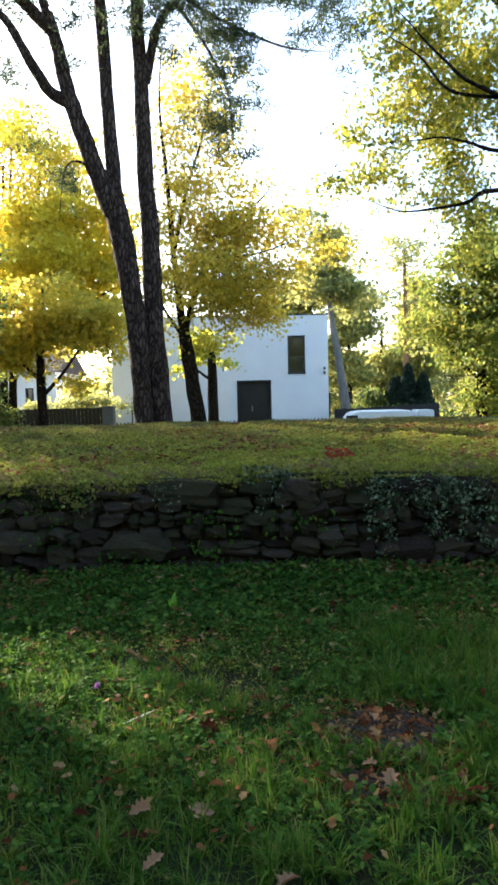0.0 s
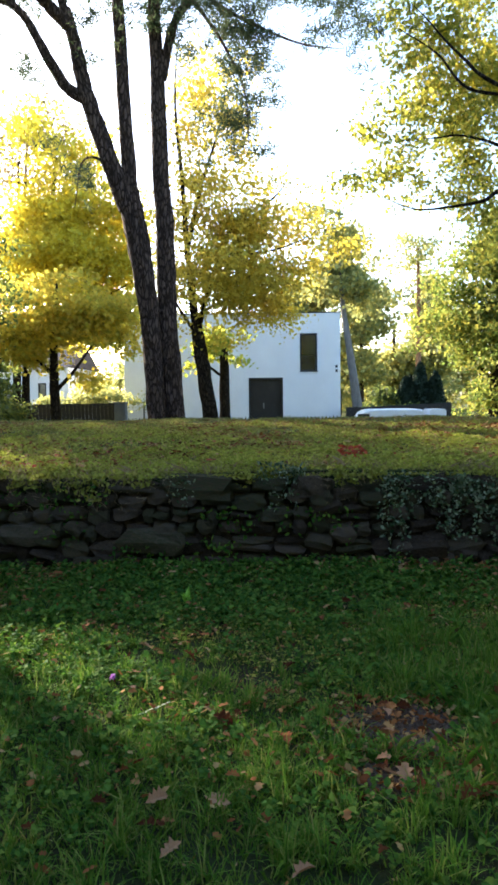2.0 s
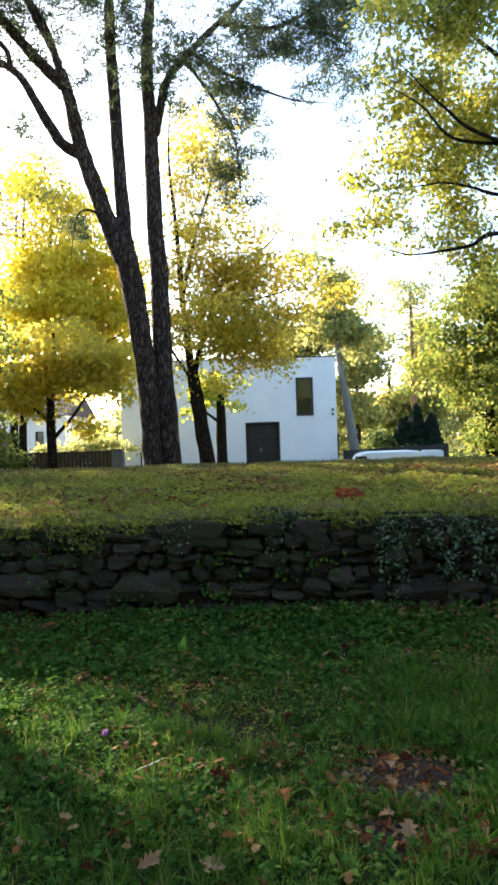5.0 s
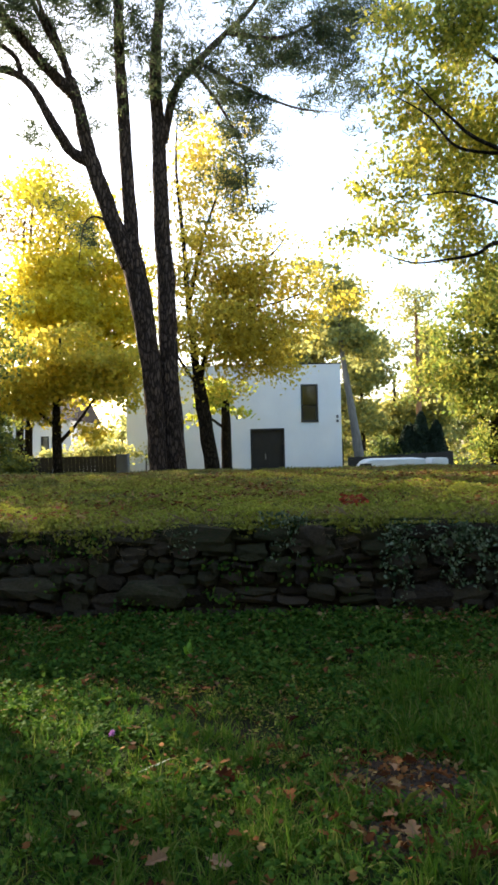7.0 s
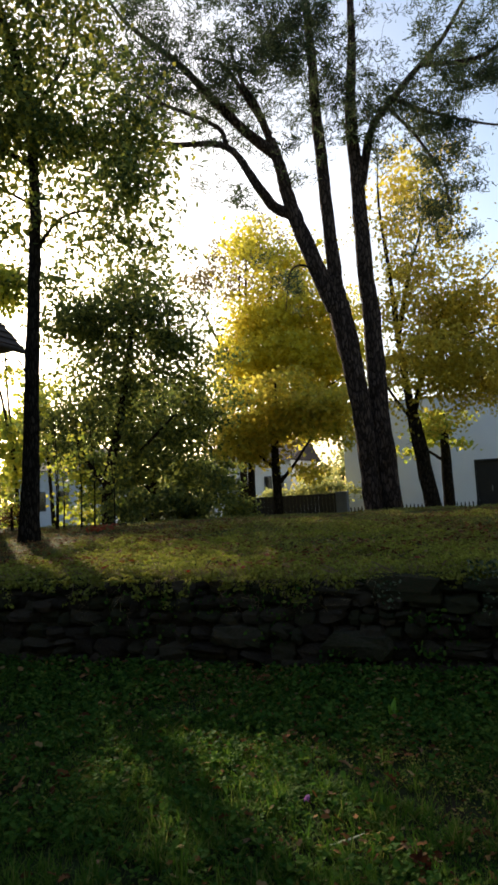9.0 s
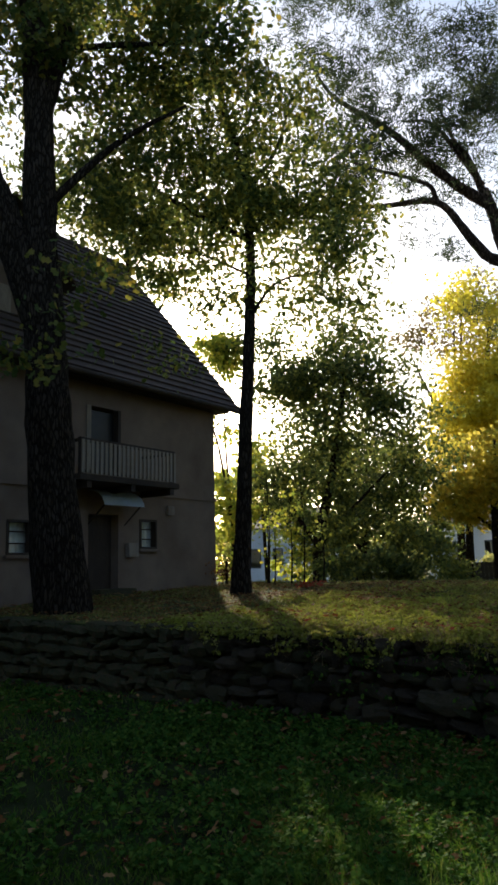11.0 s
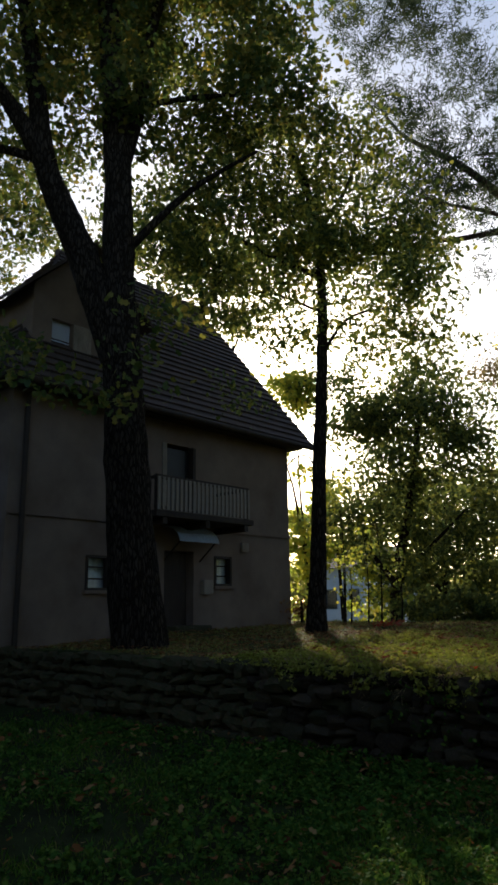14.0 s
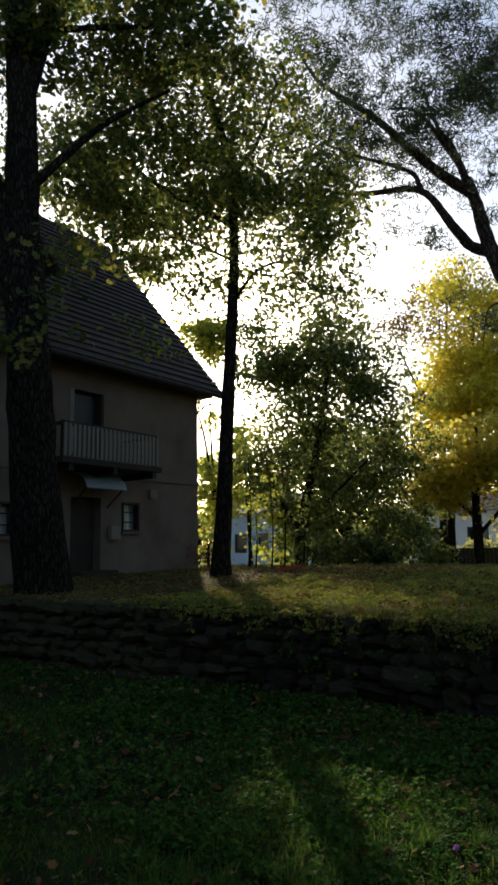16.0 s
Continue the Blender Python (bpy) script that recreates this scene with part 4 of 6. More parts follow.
PINE_BOUGHS = [
    ([(-3.85, 16.42, 8.4), (-4.32, 16.35, 8.66), (-4.62, 15.9, 9.13), (-5.21, 15.6, 10.05), (-6.31, 15.05, 10.1), (-7.16, 14.63, 10.18)], 0.15, 0.04),
    ([(-4.2, 16.33, 9.95), (-4.84, 15.9, 10.53), (-5.55, 15.6, 11.38), (-6.14, 15.33, 12.14), (-6.98, 14.95, 12.94), (-7.46, 14.71, 13.45), (-7.85, 14.49, 14.24)], 0.14, 0.03),
    ([(-5.21, 15.58, 10.05), (-5.4, 15.41, 10.53), (-6.62, 14.9, 11.15), (-7.21, 14.61, 11.52)], 0.07, 0.025),
    ([(-4.31, 16.3, 10.47), (-4.7, 15.97, 11.27), (-5.27, 15.78, 12.26), (-5.9, 15.54, 12.46)], 0.08, 0.03),
]
PINE_BRANCHES = [
    ([(-4.31, 16.31, 10.3), (-4.61, 16.33, 11.31), (-4.91, 16.24, 11.93), (-5.19, 16.15, 12.95)], 0.1, 0.03),
    ([(-2.34, 17.01, 9.2), (-2.39, 16.99, 10.93), (-2.24, 17.01, 12.61), (-2.18, 17.02, 14.28)], 0.17, 0.08),
    ([(-2.25, 17.02, 9.1), (-1.92, 17.05, 10.39), (-1.36, 17.11, 11.1), (-0.65, 17.15, 11.8), (-0.08, 17.16, 12.34), (0.5, 17.15, 13.16)], 0.12, 0.04),
    ([(-1.34, 17.0, 11.05), (-0.39, 16.95, 10.43), (0.97, 16.93, 9.82), (2.04, 16.83, 9.61)], 0.06, 0.008),
]
PINE_SMALL = [
    ([(-3.3, 16.55, 6.8), (-3.7, 16.4, 7.1), (-4.0, 16.2, 6.9), (-4.15, 16.15, 6.0)], 0.04, 0.008),
    ([(-1.5, 17.1, 10.95), (-0.8, 17.0, 9.9), (-0.3, 17.0, 8.8), (-0.2, 17.0, 7.6)], 0.05, 0.01),
    ([(-0.65, 17.1, 11.8), (0.6, 16.9, 11.5), (1.6, 16.7, 11.8), (2.6, 16.6, 12.4)], 0.07, 0.02),
]
tree("pine_tree", (-2.3, 16.85, 1.0), "tall forked pine with rough brown bark on the lawn's crest", "tree",
     PINE_STEMS + PINE_BOUGHS + PINE_BRANCHES + PINE_SMALL, PINE_CROWN + PINE_SPRAYS + PINE_WEST, M_PINEBARK, M_NEEDLE, 7.0, 56, 0.13, 0.12, NEEDLE, 2.6, 0.012, flare=0.08)

OAK_CROWN = [(-9.8, 5.9, 12.4, 2.17, 2.04, 1), (-8.9, 8.0, 13.7, 2.61, 1.79, 1), (-8.6, 8.0, 10.9, 1.46, 1.33, 0.8), (-10.5, 5.7, 8.7, 0.9, 0.9, 0.9), (-7.3, 8.9, 12.0, 1.38, 1.5, 1), (-6.5, 9.2, 10.6, 0.93, 0.81, 0.9), (-6.5, 9.5, 13.2, 0.79, 0.79, 0.7), (-8.9, 8.8, 9.0, 1.05, 0.7, 0.35), (-10.0, 6.5, 10.5, 1.45, 0.97, 0.6), (-11.1, 4.2, 10.6, 1.45, 2.42, 1), (-8.4, 7.1, 15.6, 4.0, 1.72, 1), (-10.9, 6.0, 5.9, 0.64, 0.64, 0.7)]
OAK_LOW = [(-8.6, 5.0, 4.8, 0.59, 0.34, 0.5), (-8.2, 5.7, 4.7, 0.51, 0.3, 0.4), (-7.4, 6.5, 5.0, 0.51, 0.42, 0.45), (-7.0, 6.7, 5.7, 0.42, 0.34, 0.5), (-8.6, 4.7, 5.2, 0.34, 0.34, 0.5), (-7.9, 6.2, 4.5, 0.51, 0.21, 0.35), (-7.0, 6.4, 6.0, 0.51, 0.34, 0.6)]
OAK_STEMS = [
    ([(-8.72, 7.45, 0.8), (-8.9, 7.27, 3.53), (-8.98, 7.16, 5.47), (-9.06, 7.06, 7.59), (-9.11, 6.99, 9.91), (-9.24, 6.81, 12.45), (-9.35, 6.64, 15.24)], 0.4, 0.16),
    ([(-9.0, 7.1, 5.6), (-9.41, 6.56, 7.52), (-9.66, 6.17, 8.57), (-9.8, 5.94, 9.33), (-9.91, 5.73, 10.84), (-10.05, 5.47, 12.68), (-10.16, 5.26, 14.37)], 0.3, 0.1),
    ([(-9.78, 5.96, 9.2), (-10.05, 5.47, 10.14), (-10.25, 5.07, 10.74), (-10.51, 4.47, 11.6)], 0.18, 0.07),
]
OAK_LIMBS = [
    ([(-9.05, 7.05, 9.3), (-8.88, 7.3, 10.72), (-8.8, 7.39, 11.9), (-8.55, 7.7, 13.47), (-7.85, 8.44, 14.27)], 0.16, 0.06),
    ([(-9.03, 7.1, 7.6), (-8.59, 7.65, 8.45), (-8.11, 8.17, 9.15), (-7.35, 8.9, 9.83)], 0.09, 0.03),
    ([(-9.8, 5.95, 9.3), (-10.3, 5.4, 9.5), (-10.9, 4.9, 9.5), (-11.4, 4.3, 9.8)], 0.1, 0.04),
    ([(-9.1, 7.0, 10.6), (-8.3, 7.9, 10.9), (-7.4, 8.8, 11.1), (-6.6, 9.3, 11.4)], 0.07, 0.025),
]
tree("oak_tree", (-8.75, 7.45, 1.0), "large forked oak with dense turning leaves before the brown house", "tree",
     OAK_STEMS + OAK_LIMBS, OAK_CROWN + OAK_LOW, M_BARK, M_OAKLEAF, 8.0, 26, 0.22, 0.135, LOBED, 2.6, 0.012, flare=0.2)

LIND_CROWN = [(-7.8, 11.7, 9.3, 2.32, 1.55, 0.7), (-8.6, 11.1, 10.7, 1.48, 1.08, 0.7), (-6.4, 12.0, 7.1, 1.29, 0.94, 0.6), (-7.3, 12.0, 11.3, 1.1, 0.83, 0.6), (-9.4, 11.1, 8.3, 1.03, 0.8, 0.9), (-6.2, 12.1, 8.0, 0.97, 0.72, 0.6), (-9.9, 10.6, 9.6, 1.47, 0.94, 0.6), (-10.0, 9.6, 9.4, 1.54, 1.93, 0.7), (-9.1, 10.5, 11.8, 2.09, 1.25, 0.9), (-7.1, 12.0, 11.6, 1.24, 1.24, 0.6), (-8.9, 11.6, 7.6, 1.3, 0.8, 0.8), (-5.9, 12.3, 6.3, 0.8, 0.7, 0.5), (-7.0, 11.9, 6.6, 0.8, 0.6, 0.4), (-9.8, 10.6, 8.2, 1.3, 0.8, 0.6), (-5.7, 12.3, 8.9, 1.0, 1.0, 0.5)]
LIND_INNER = [(-8.9, 10.7, 9.4, 1.55, 1.04, 0.6), (-7.9, 11.5, 8.8, 1.14, 0.89, 0.7), (-6.5, 11.8, 8.4, 1.1, 0.85, 0.7), (-6.0, 12.1, 7.2, 0.94, 0.59, 0.6), (-6.9, 11.8, 10.1, 1.17, 0.78, 0.7), (-9.7, 9.9, 10.4, 1.33, 0.93, 0.6), (-10.1, 9.5, 8.7, 1.01, 0.63, 0.6), (-8.5, 11.0, 10.5, 1.21, 0.94, 0.6), (-6.7, 11.7, 6.6, 0.7, 0.58, 0.4)]
LIND_LIMBS = [
    ([(-8.2, 11.35, 0.9), (-8.13, 11.4, 2.43), (-8.06, 11.45, 4.13), (-7.98, 11.5, 5.76), (-7.9, 11.55, 7.66), (-7.95, 11.52, 9.75), (-8.3, 11.3, 11.4), (-8.5, 11.1, 13)], 0.17, 0.06),
    ([(-7.95, 11.5, 6.6), (-7.4, 11.7, 7.3), (-6.7, 11.9, 7.4), (-6.2, 12.0, 7.2)], 0.04, 0.012),
    ([(-7.92, 11.52, 8.4), (-8.8, 11.0, 9.0), (-9.6, 10.4, 9.7), (-10.2, 9.9, 10.6)], 0.07, 0.02),
    ([(-7.95, 11.5, 9.4), (-7.3, 11.8, 10.4), (-7.0, 12.0, 11.6)], 0.06, 0.02),
    ([(-7.93, 11.52, 7.6), (-8.9, 11.2, 8.2), (-9.7, 10.9, 8.4)], 0.035, 0.012),
]
LIND_LOW = [(-9.3, 8.9, 8.3, 0.81, 0.69, 0.5), (-8.4, 9.6, 8.5, 0.81, 0.69, 0.6), (-8.1, 10.1, 7.7, 0.69, 0.58, 0.5), (-6.8, 10.8, 8.5, 0.69, 0.58, 0.6), (-6.4, 11.4, 7.6, 0.81, 0.58, 0.7), (-6.2, 11.9, 6.7, 0.81, 0.52, 0.7), (-7.2, 11.1, 7.2, 0.58, 0.52, 0.5), (-5.9, 12.3, 6.1, 0.69, 0.4, 0.6), (-9.4, 10.2, 5.9, 0.29, 0.35, 0.6), (-8.8, 10.8, 5.5, 0.46, 0.29, 0.7), (-9.7, 9.2, 7.4, 0.52, 0.4, 0.7), (-7.1, 10.3, 9.0, 0.69, 0.58, 0.5), (-6.3, 10.6, 9.3, 0.69, 0.58, 0.5)]
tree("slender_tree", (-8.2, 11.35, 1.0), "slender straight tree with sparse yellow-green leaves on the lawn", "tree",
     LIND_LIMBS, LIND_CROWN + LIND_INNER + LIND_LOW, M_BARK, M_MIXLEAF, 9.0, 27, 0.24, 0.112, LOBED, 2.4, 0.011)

YEL1 = [(-8.4, 30.9, 10.0, 2.66, 2.4, 0.75), (-9.1, 30.7, 7.5, 2.62, 2.09, 0.75), (-6.7, 31.4, 7.7, 2.1, 2.62, 0.75), (-10.1, 30.4, 4.4, 1.55, 0.91, 0.52), (-7.6, 31.1, 4.5, 2.07, 1.55, 0.75), (-10.1, 31.5, 13.7, 1.98, 1.56, 0.3), (-7.3, 31.2, 12.2, 2.0, 1.7, 0.3), (-7.7, 31.0, 9.1, 2.65, 2.12, 0.75), (-8.5, 30.8, 6.9, 2.87, 1.57, 0.75), (-10.3, 32.4, 14.0, 2.33, 1.46, 0.19)]
YEL1_EAST = [(-6.3, 30.7, 8.2, 1.55, 1.71, 0.56), (-6.1, 31.1, 6.4, 1.29, 1.42, 0.63), (-6.7, 30.3, 9.6, 1.55, 1.42, 0.42), (-5.4, 31.0, 7.3, 1.03, 2.55, 0.42), (-9.6, 29.9, 7.7, 1.8, 2.27, 0.42), (-8.8, 29.0, 12.0, 1.8, 1.71, 0.24), (-7.5, 30.9, 5.4, 2.06, 1.13, 0.56)]
tree("maple_tree", (-10.3, 31, -0.85), "bright yellow autumn maple glowing against the sun", "tree",
     [([(-10.35, 31, -0.9), (-10.3, 31, 3), (-9.4, 31, 7), (-8.7, 31, 12)], 0.21, 0.07), ([(-10.2, 31, 4), (-10.5, 30.8, 6.5), (-10.4, 31.2, 12)], 0.12, 0.04), ([(-10.0, 31, 4.3), (-8.0, 31.1, 6.2), (-6.4, 31.0, 8.4)], 0.12, 0.03), ([(-8.6, 31.05, 5.6), (-7.0, 31.0, 6.0), (-5.6, 31.0, 6.6)], 0.07, 0.02)],
     YEL1 + YEL1_EAST, M_BARK, M_YELLOW, 3.4, 34, 0.38, 0.17, KITE, 3.0, 0.016)
BRONZE = [(-10.0, 31.8, 12.3, 1.27, 1.13, 0.5), (-8.7, 31.9, 13.0, 1.13, 1.13, 0.45), (-11.2, 31.6, 11.7, 1.41, 1.41, 0.5), (-8.2, 32.5, 11.7, 0.99, 0.99, 0.4), (-9.5, 31.4, 13.8, 1.13, 0.85, 0.3), (-11.9, 31.0, 12.7, 1.41, 1.69, 0.4), (-9.4, 32.3, 11.2, 1.41, 0.85, 0.5)]
tree("bronze_beech", (-11.6, 33.2, -0.8), "tall beech with thin bronze leaves behind the yellow maple", "tree",
     [([(-11.6, 33.2, -0.9), (-11.4, 33.1, 4), (-10.8, 32.6, 9), (-10.3, 32.2, 13.5)], 0.22, 0.04), ([(-11.3, 33, 6.5), (-10.0, 32.3, 9.2), (-8.9, 31.8, 11.4)], 0.1, 0.02), ([(-11.2, 32.9, 7), (-12.4, 32.2, 10), (-13.0, 31.8, 12)], 0.09, 0.02)],
     BRONZE, M_BARK, M_BRONZE, 3.4, 34, 0.34, 0.15, KITE, 3.2, 0.016)
YEL2 = [(-7.4, 25.9, 4.1, 2.4, 1.2, 1), (-8.9, 25.5, 3.7, 1.31, 1.09, 1), (-5.6, 26.4, 4.3, 1.31, 1.09, 1), (-6.3, 26.2, 2.3, 0.76, 0.61, 0.7), (-7.5, 25.9, 5.4, 1.76, 0.88, 1)]
YEL2_EAST = [(-6.2, 26.2, 4.0, 1.52, 1.09, 0.56), (-5.5, 26.3, 4.6, 1.09, 0.95, 0.56), (-8.5, 25.5, 4.2, 1.3, 1.09, 0.42), (-6.1, 26.3, 2.3, 0.76, 0.95, 0.49), (-4.9, 26.3, 5.1, 0.65, 0.81, 0.49)]
tree("young_linden", (-7.57, 25.9, -0.5), "young linden with golden-green leaves and a dark trunk", "tree",
     [([(-7.57, 25.9, -0.7), (-7.59, 25.88, 3.08), (-7.49, 25.9, 4.97), (-7.4, 25.9, 6)], 0.2, 0.05), ([(-7.55, 25.9, 1.9), (-6.9, 26.0, 2.6), (-6.2, 26.2, 3.6)], 0.09, 0.03), ([(-7.55, 25.9, 2.4), (-8.3, 25.8, 3.2), (-9, 25.6, 4)], 0.09, 0.03)],
     YEL2 + YEL2_EAST, M_BARK, M_GOLD, 5.0, 36, 0.28, 0.165, KITE, 2.4, 0.014)
BRN = [(-0.8, 23.9, 4.9, 2.15, 1.07, 1), (-2.2, 23.9, 5.7, 1.08, 1.08, 1), (0.4, 24.0, 4.5, 0.97, 0.78, 1), (-0.9, 23.9, 7.3, 1.89, 1.19, 0.8), (-1.5, 24.4, 9.2, 1.65, 1.24, 0.5), (1.2, 23.9, 7.4, 1.39, 0.99, 0.5), (-2.4, 23.8, 11.2, 1.04, 1.67, 0.35), (-1.0, 23.9, 11.6, 1.26, 1.47, 0.4), (2.6, 23.8, 6.8, 0.99, 0.79, 0.5), (-0.6, 23.5, 3.5, 0.76, 0.53, 0.5), (-1.8, 23.9, 3.6, 0.58, 0.48, 0.4)]
BRN_UPPER = [(-1.1, 23.9, 6.1, 2.16, 1.38, 0.63), (0.3, 24.0, 7.2, 1.59, 1.19, 0.49), (-1.1, 23.9, 8.4, 1.61, 1.21, 0.49), (-2.0, 23.9, 10.2, 1.23, 1.85, 0.35), (-1.0, 23.9, 11.2, 1.25, 1.66, 0.32), (-2.1, 23.9, 12.5, 1.06, 1.49, 0.24), (0.8, 23.9, 5.5, 1.17, 0.78, 0.56), (0.9, 23.9, 8.4, 0.9, 0.9, 0.28), (-2.6, 23.8, 7.7, 1.0, 1.6, 0.35), (1.6, 23.9, 6.0, 1.1, 0.8, 0.42)]
BRN_TIERS = [(-0.6, 23.7, 5.5, 1.74, 0.81, 0.6), (0.5, 23.7, 5.1, 1.16, 0.81, 0.68), (0.9, 23.6, 5.8, 0.97, 0.68, 0.52), (-0.1, 23.5, 6.6, 1.16, 0.68, 0.38), (-1.6, 23.5, 6.2, 1.16, 0.81, 0.45), (0.1, 23.9, 4.2, 1.16, 0.68, 0.6), (0.8, 23.9, 3.8, 0.48, 0.68, 0.52), (-0.9, 23.9, 3.9, 0.77, 0.53, 0.45), (-0.2, 23.3, 7.4, 1.16, 0.94, 0.3), (0.5, 23.0, 8.4, 0.87, 0.65, 0.22), (-1.8, 22.9, 8.5, 0.87, 1.82, 0.22), (-1.2, 22.5, 9.9, 0.97, 1.82, 0.18), (-0.3, 22.8, 9.1, 0.77, 1.57, 0.18), (-1.3, 22.0, 11.2, 1.16, 1.82, 0.15), (-2.4, 23.7, 4.4, 0.58, 0.78, 0.45), (2.0, 23.4, 6.3, 0.97, 0.65, 0.3), (2.9, 23.4, 6.2, 0.68, 0.53, 0.22)]
LINDEN_STEMS = [([(-1.55, 23.9, -0.2), (-1.93, 23.88, 2.65), (-2.12, 23.86, 4.0)], 0.28, 0.2),
      ([(-2.12, 23.86, 3.9), (-2.25, 23.85, 5.1), (-2.37, 23.84, 6.4), (-2.5, 23.83, 8.65), (-2.69, 23.81, 11.16), (-2.6, 23.8, 13.2)], 0.15, 0.015),
      ([(-2.1, 23.86, 3.8), (-1.67, 23.9, 5.35), (-1.1, 23.93, 6.89), (-0.5, 23.95, 7.66), (0.5, 23.94, 8.2), (1.1, 23.9, 8.9)], 0.11, 0.01)]
LINDEN_BOUGHS = [([(-2.1, 23.86, 3.7), (-2.69, 23.81, 4.59), (-3.05, 23.77, 5.37), (-3.2, 23.8, 6.4)], 0.07, 0.01),
                 ([(-2.4, 23.84, 6.4), (-1.9, 23.9, 8.6), (-1.3, 23.9, 10.4), (-0.9, 23.9, 12.4)], 0.08, 0.01),
                 ([(-1.3, 23.9, 6.4), (-0.2, 23.9, 6.4), (0.9, 23.9, 6.6), (1.9, 23.8, 7.0)], 0.05, 0.008),
                 ([(-1.9, 23.9, 4.5), (-0.9, 23.8, 4.9), (0.2, 23.8, 4.9)], 0.05, 0.01)]
tree("linden_tree", (-1.6, 23.9, 0.0), "ochre-leaved linden with several stems behind the pine", "tree",
     LINDEN_STEMS + LINDEN_BOUGHS,
     BRN + BRN_UPPER + BRN_TIERS, M_BARK, M_OCHRE, 5.5, 34, 0.3, 0.125, KITE, 2.4, 0.013)
tree("small_linden", (-1.5, 29.9, -0.8), "small linden with a grey trunk and yellow-green leaves", "tree",
     [([(-1.5, 29.9, -0.9), (-1.49, 29.92, 2.9), (-1.52, 29.92, 4.4)], 0.26, 0.12), ([(-1.5, 29.9, 2.4), (-2.3, 29.8, 3.0), (-2.9, 29.8, 3.4)], 0.07, 0.02)],
     [(-1.5, 29.9, 3.8, 1.3, 0.85, 1), (-2.9, 29.8, 2.9, 0.44, 0.75, 0.9)], M_BARK, M_LIME, 6.0, 36, 0.24, 0.19, KITE, 2.0, 0.013)
RIGHT = [(4.1, 13.3, 8.9, 1.15, 1.15, 1), (2.8, 12.7, 7.8, 0.81, 0.93, 0.6), (3.8, 13.4, 7.1, 1.21, 1.09, 1), (2.4, 12.7, 6.3, 0.78, 0.67, 0.5), (4.1, 13.3, 4.8, 0.69, 0.58, 0.8), (2.3, 12.7, 5.6, 0.99, 0.45, 0.7), (1.6, 12.5, 5.4, 0.45, 0.3, 0.25), (3.0, 12.6, 5.2, 0.65, 0.4, 0.9), (4.1, 13.3, 5.9, 0.71, 0.71, 1), (2.5, 12.7, 9.1, 0.72, 0.72, 0.7), (5.3, 12.9, 7.1, 1.21, 2.42, 1)]
RIGHT_INNER = [(3.9, 12.9, 7.6, 0.72, 0.72, 0.7), (3.1, 13.1, 8.0, 0.84, 0.6, 0.35), (3.7, 12.9, 8.8, 0.74, 0.86, 0.63), (2.6, 13.2, 6.2, 0.81, 0.46, 0.35), (3.7, 12.9, 6.3, 0.69, 0.69, 0.7), (3.9, 12.9, 5.1, 0.56, 0.67, 0.7), (3.0, 13.1, 6.9, 0.82, 0.35, 0.35), (3.5, 13.0, 9.6, 0.76, 0.51, 0.63), (4.0, 12.8, 3.9, 0.44, 0.66, 0.56), (2.5, 13.2, 5.5, 0.57, 0.23, 0.24), (4.3, 12.8, 9.3, 0.5, 0.75, 0.7)]
SPREAD_STEMS = [([(6.6, 13.2, 0.9), (6.5, 13.2, 3.5), (6.3, 13.2, 7), (6.0, 13.2, 11)], 0.34, 0.12),
      ([(6.5, 13.2, 4.6), (5.2, 12.6, 5.1), (4.2, 12.3, 5.07), (3.87, 12.36, 4.91), (3.36, 12.51, 4.86), (2.79, 12.65, 4.86), (2.2, 12.75, 5.1)], 0.06, 0.005),
      ([(6.4, 13.2, 5.3), (5.2, 12.6, 5.7), (4.22, 12.25, 5.76), (3.94, 12.34, 5.9), (3.48, 12.48, 6.06), (3.11, 12.58, 6.06), (2.52, 12.71, 6.07)], 0.045, 0.005)]
SPREAD_BOUGHS = [([(6.3, 13.2, 6.0), (4.8, 12.2, 6.4), (3.66, 11.6, 6.62), (3.33, 11.6, 6.91), (2.99, 11.6, 7.24), (2.73, 11.64, 7.57), (2.5, 11.71, 7.85)], 0.045, 0.005),
                 ([(4.4, 12.0, 6.5), (3.4, 11.7, 6.52), (2.9, 11.7, 7.07), (2.3, 11.77, 7.5)], 0.035, 0.006),
                 ([(6.2, 13.2, 7.0), (5.2, 13.2, 8.2), (4.2, 13.3, 9.2)], 0.09, 0.03)]
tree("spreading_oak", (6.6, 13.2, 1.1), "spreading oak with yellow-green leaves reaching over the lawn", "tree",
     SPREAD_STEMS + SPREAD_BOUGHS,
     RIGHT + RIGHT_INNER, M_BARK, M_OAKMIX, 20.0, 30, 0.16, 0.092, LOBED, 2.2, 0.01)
RBACK = [(8.8, 24.7, 1.6, 1.3, 1.2, 1.1), (7.2, 25.2, 4.2, 1.0, 1.2, 1.08), (8.0, 24.7, 5.2, 1.48, 1.69, 1.35), (8.4, 24.8, 2.9, 1.4, 1.9, 1.35), (7.4, 26.0, 3.7, 0.8, 1.0, 0.94), (8.5, 24.5, 6.8, 1.28, 1.28, 1.35), (9.3, 23.2, 4.0, 1.82, 3.03, 1.35)]
RBACK_TIERS = [(7.2, 24.8, 4.3, 1.67, 1.08, 0.52), (7.9, 24.4, 5.8, 1.26, 1.2, 0.6), (7.4, 25.1, 3.2, 1.05, 1.08, 0.52), (8.4, 25.0, 1.4, 1.26, 0.76, 0.68), (6.4, 24.9, 5.5, 0.73, 1.01, 0.3), (8.0, 24.2, 6.9, 1.05, 1.26, 0.6), (5.9, 25.2, 3.6, 0.52, 0.76, 0.22)]
